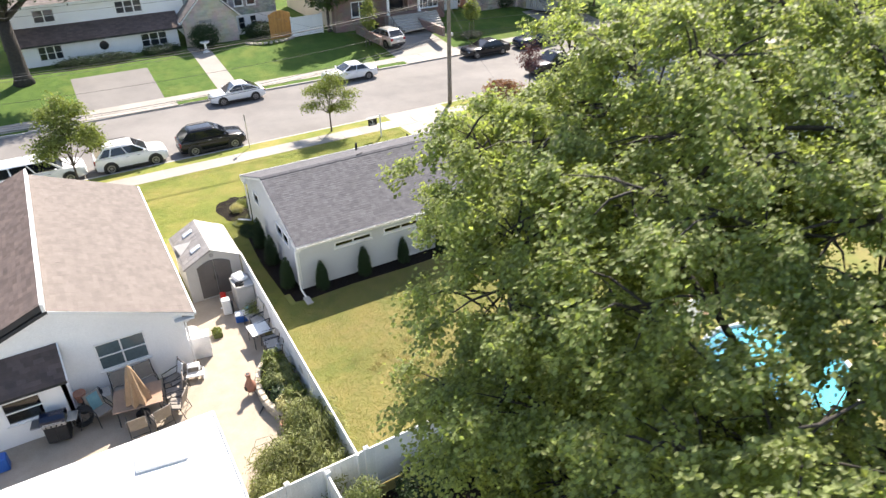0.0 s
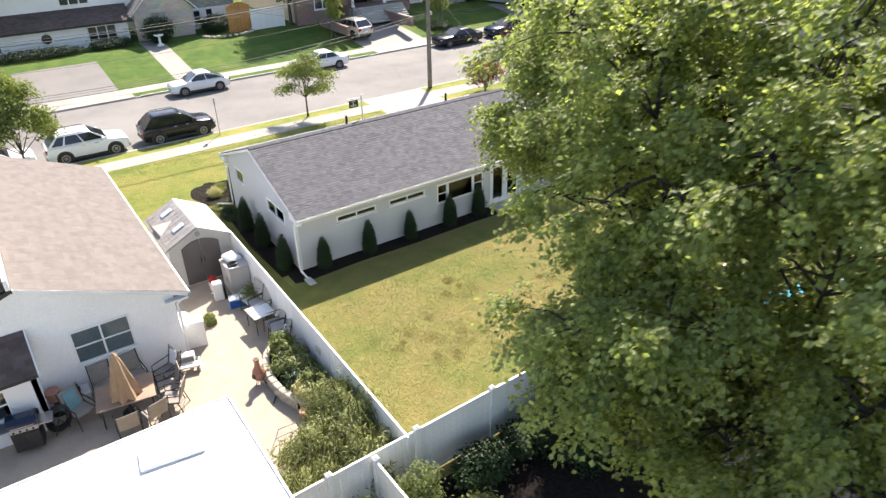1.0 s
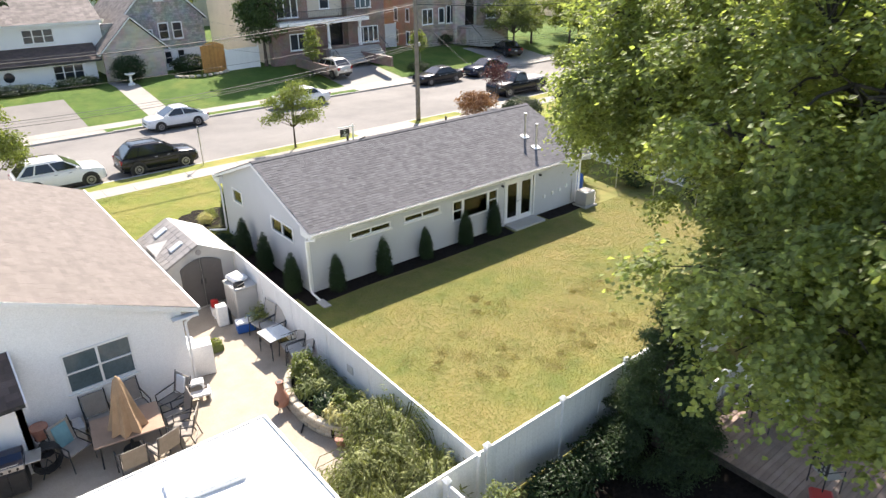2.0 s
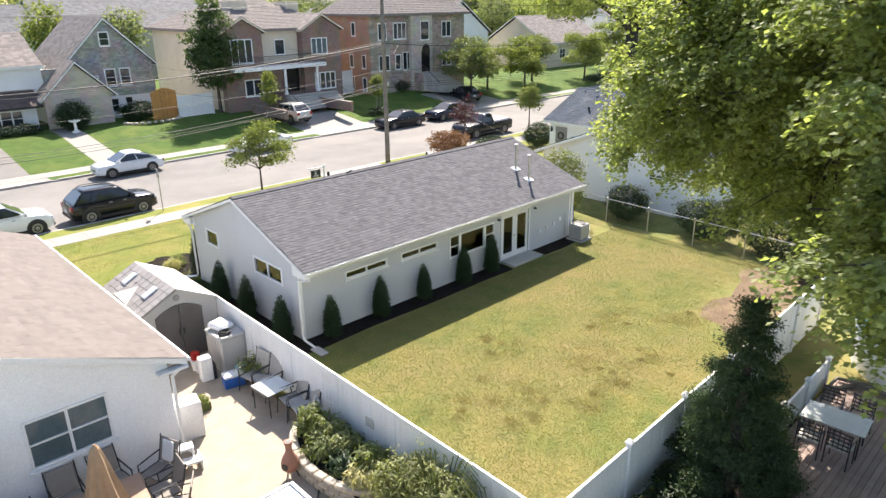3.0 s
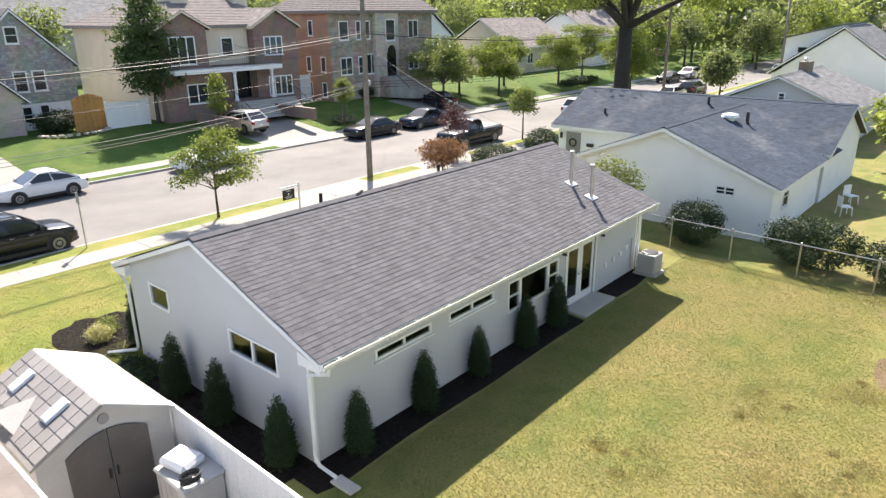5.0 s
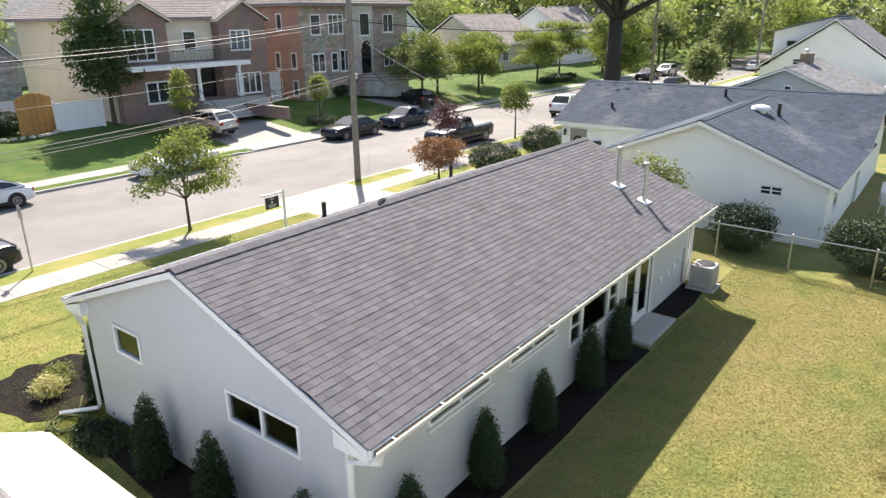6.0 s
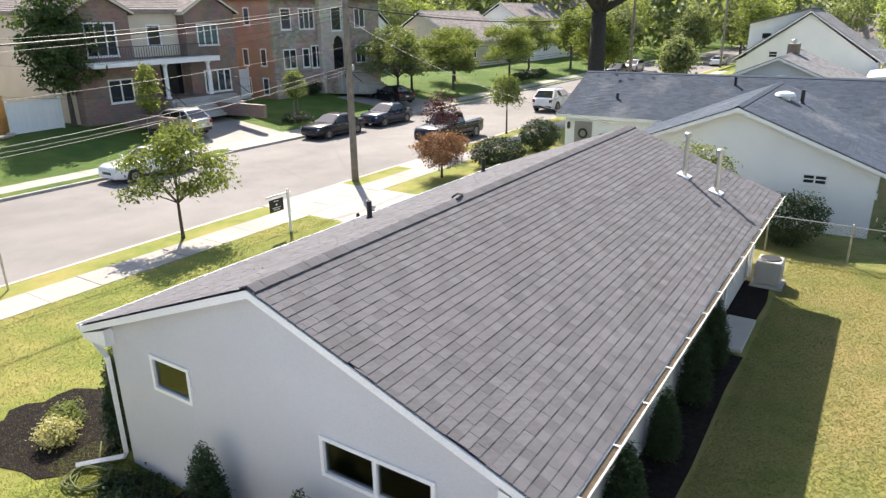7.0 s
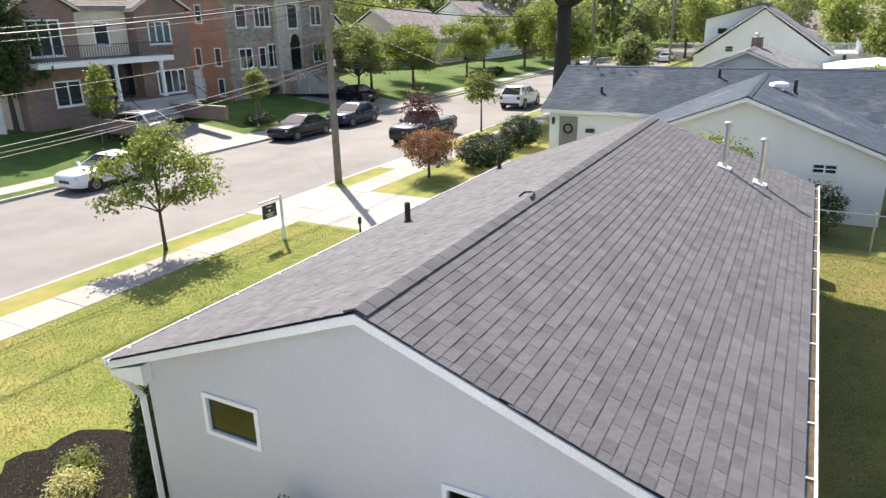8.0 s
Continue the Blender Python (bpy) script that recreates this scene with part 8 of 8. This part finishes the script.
part("figure", lathe(bmesh.new(), [(0.02, 0.72), (0.1, 0.8), (0.12, 0.9), (0.06, 1.0), (0.05, 1.06), (0.02, 1.1)], 10), "metal", bird)
# resin cabinet, heater box, cooler, pots by the shed
cb = thing("resin_cabinet", (4.45, 25.6, PZ), "tall pale grey resin storage cabinet with clutter on top", "storage box")
part("body", rbox(bmesh.new(), -0.42, 0.36, -0.48, 0.52, 0, 1.12, 0.03), "shed_wall", cb)
for y in (-0.4, -0.2, 0.0, 0.2, 0.4):
    part("rib", box(bmesh.new(), -0.432, -0.42, y - 0.03, y + 0.03, 0.05, 1.05), "shed_wall", cb)
part("lid", rbox(bmesh.new(), -0.45, 0.39, -0.51, 0.55, 1.12, 1.2, 0.03), "shed_wall", cb)
solid("plastic_sheet", rbox(bmesh.new(), -0.3, 0.25, -0.25, 0.4, 0, 0.2, 0.07, Matrix.Translation((4.45, 25.75, 1.215)) @ pose(0, 0, 0, 4, 0, 14)), "white", "crumpled white plastic sheeting on the cabinet", "sheet")
solid("cable_coil", tube(bmesh.new(), [(4.25 + 0.18 * math.cos(k * 0.6), 25.25 + 0.12 * math.sin(k * 0.6), 1.24 + 0.004 * k) for k in range(40)], 0.018, 5), "black", "black coiled cable on the cabinet", "cable")
ht = thing("utility_box", (3.55, 25.3, PZ), "white plastic cabinet heater on the paving", "cabinet", rz=-8)
part("body", rbox(bmesh.new(), -0.18, 0.18, -0.16, 0.16, 0.0, 0.75, 0.03), "white", ht)
part("handle", rbox(bmesh.new(), -0.26, -0.18, -0.03, 0.03, 0.3, 0.35, 0.01), "white", ht)
part("base", box(bmesh.new(), 0.19, 0.27, -0.14, 0.14, 0.0, 0.5), "black", ht)
gc = thing("fuel_can", (3.6, 26.05, PZ), "red plastic fuel can standing on a white pail", "fuel can")
part("pail", lathe(bmesh.new(), [(0.13, 0), (0.17, 0.32), (0.18, 0.34)], 12), "white", gc)
part("can", rbox(bmesh.new(), -0.12, 0.12, -0.09, 0.09, 0.34, 0.62, 0.03), "red", gc)
part("spout", tube(bmesh.new(), [(0.05, 0, 0.62), (0.1, 0, 0.7)], 0.02, 6), "black", gc)
cl = thing("cooler", (3.98, 24.45, PZ), "blue picnic cooler with a white lid", "cooler", rz=-12)
part("body", rbox(bmesh.new(), -0.3, 0.3, -0.19, 0.19, 0, 0.32, 0.025), "blue", cl)
part("lid", rbox(bmesh.new(), -0.31, 0.31, -0.2, 0.2, 0.325, 0.40, 0.03), "white", cl)
part("handle", rbox(bmesh.new(), 0.3, 0.32, -0.08, 0.08, 0.14, 0.24, 0.008), "white", cl)
wb = thing("water_jug", (4.32, 24.6, PZ), "teal plastic tub beside the cooler", "tub")
part("body", lathe(bmesh.new(), [(0.14, 0), (0.18, 0.38), (0.2, 0.4), (0.16, 0.4)], 14), "teal", wb)
pp = thing("potted_plant", (4.5, 24.15, PZ), "leafy plant in an orange pot", "potted plant")
part("pot", lathe(bmesh.new(), [(0.14, 0), (0.2, 0.3), (0.22, 0.3), (0.22, 0.35), (0.17, 0.35)], 14), "terracotta", pp)
foliage("leaves", [(0, 0, 0.58, 0.33, 0.33, 0.3)], 600, 0.11, "leaf_shrub", pp, 520, cluster=5, spread=0.1, shell=0.3, aspect=0.3)
bk = thing("flower_basket", (2.75, 23.95, PZ), "small green planter box on the paving", "planter")
part("box", rbox(bmesh.new(), -0.18, 0.18, -0.22, 0.22, 0, 0.22, 0.02), "leaf_olive", bk)
foliage("leaves", [(0, 0, 0.28, 0.17, 0.2, 0.1)], 300, 0.07, "leaf_young", bk, 521, cluster=5, spread=0.04)

# ---- deck and pool in the yard behind ----
dk = thing("wooden_deck", (13.0, 9.0, 0), "pinkish weathered plank deck behind the fence", "deck")
part("frame", box(bmesh.new(), -2.7, 3.4, -4.4, 3.15, 0.0, 0.2), "bark", dk)
me = mesh_of("plank", rbox(bmesh.new(), -2.7, 3.4, 0.004, 0.136, 0.2, 0.235, 0.005), "deck_wood")
for k in range(53):
    piece("plank", me, dk, Matrix.Translation((0, -4.4 + 0.142 * k, 0)))
vinyl_fence("fence", (11.0, 12.28), (15.9, 12.3), 0.9, "low white lattice rail beside the deck", 0.12, 1.6)
dt = thing("garden_table", (12.9, 11.2, 0.236), "pale glass-topped table on the deck", "table", rz=-86)
part("tabletop", rbox(bmesh.new(), -0.7, 0.7, -0.45, 0.45, 0.7, 0.73, 0.01), "glass_top", dt)
for x in (-0.6, 0.6):
    for y in (-0.36, 0.36):
        part("leg", tube(bmesh.new(), [(x, y, 0), (x, y, 0.7)], 0.02, 5), "black_metal", dt)


def lattice_chair(at, rz):
    ob = thing("garden_chair", at, "black metal chair with an open lattice back", "chair", rz, "chairs round the deck table")
    part("seat", rbox(bmesh.new(), -0.24, 0.24, -0.22, 0.22, 0.42, 0.45, 0.01), "kerb", ob)
    for k in range(5):
        part("back_bar", box(bmesh.new(), -0.22 + 0.105 * k, -0.2 + 0.105 * k, 0.235, 0.255, 0.5, 0.95), "black_metal", ob)
    for k in range(5):
        part("back_rung", box(bmesh.new(), -0.25, 0.25, 0.23, 0.232, 0.52 + 0.1 * k, 0.55 + 0.1 * k), "black_metal", ob)
    for x in (-0.25, 0.25):
        part("post", tube(bmesh.new(), [(x, 0.24, 0), (x, 0.245, 0.98)], 0.016, 5), "black_metal", ob)
        part("leg", tube(bmesh.new(), [(x, -0.22, 0), (x, -0.22, 0.65), (x, 0.24, 0.66)], 0.014, 5), "black_metal", ob)


for x, y, rz in ((13.68, 11.55, -84), (13.72, 10.9, -92), (12.15, 11.5, 95), (12.2, 10.85, 88), (11.2, 8.9, 60)):
    lattice_chair((x, y, 0.236), rz)
po = thing("pool", (19.2, 9.85, 0), "round above-ground pool with a white rim", "pool")
part("wall", lathe(bmesh.new(), [(2.6, 0.0), (2.6, 1.15)], 40), "white", po)
part("rim", tube(bmesh.new(), [(2.6 * math.cos(a * math.pi / 24), 2.6 * math.sin(a * math.pi / 24), 1.18) for a in range(49)], 0.11, 8), "white", po, "wide white rim")
part("water", lathe(bmesh.new(), [(2.5, 1.151), (2.5, 1.156)], 40), "water", po)
for k, pts in enumerate(([(15.2, 12.1, 0.3), (15.9, 12.0, 0.42), (16.2, 11.2, 0.40), (16.0, 10.6, 0.3)], [(15.5, 12.0, 0.28), (16.1, 11.6, 0.3), (16.25, 10.7, 0.28)])):
    solid("garden_hose", tube(bmesh.new(), pts, 0.05, 6), "pole", "thick brown hose lying across the deck", "hose", group="hoses on the deck")
solid("seat_cushion", rbox(bmesh.new(), -0.28, 0.28, -0.25, 0.25, 0, 0.12, 0.05, Matrix.Translation((10.75, 8.75, 0.236)) @ pose(0, 0, 0, 0, 0, 30)), "red", "red cushion lying on the deck boards", "cushion")
wbx = thing("dark_bin", (23.2, 15.2, 0), "black wheeled rubbish bin by the fence", "bin")
part("body", rbox(bmesh.new(), -0.28, 0.28, -0.3, 0.3, 0.08, 0.95, 0.03), "black", wbx)
part("lid", rbox(bmesh.new(), -0.3, 0.3, -0.32, 0.34, 0.95, 1.02, 0.03), "black", wbx)
wch = thing("plastic_chair", (34.0, 21.0, 0), "white plastic garden chair beside the white house", "chair", 35, "white garden chairs")
part("seat", rbox(bmesh.new(), -0.25, 0.25, -0.25, 0.25, 0.4, 0.44, 0.02), "white", wch)
part("backrest", rbox(bmesh.new(), -0.25, 0.25, 0.22, 0.26, 0.44, 0.9, 0.02), "white", wch)
for x in (-0.22, 0.22):
    for y in (-0.22, 0.22):
        part("leg", tube(bmesh.new(), [(x, y, 0.4), (x * 1.15, y * 1.15, 0)], 0.022, 5), "white", wch)
copy_thing(wch, pose(36.3, 21.2, 0, 0, 0, -30))
bb = thing("blue_bin", (22.9, 26.3, 0), "blue plastic barrel beside the house corner", "barrel")
part("body", lathe(bmesh.new(), [(0.26, 0), (0.29, 0.3), (0.29, 0.6), (0.26, 0.88), (0.2, 0.9)], 14), "blue", bb)
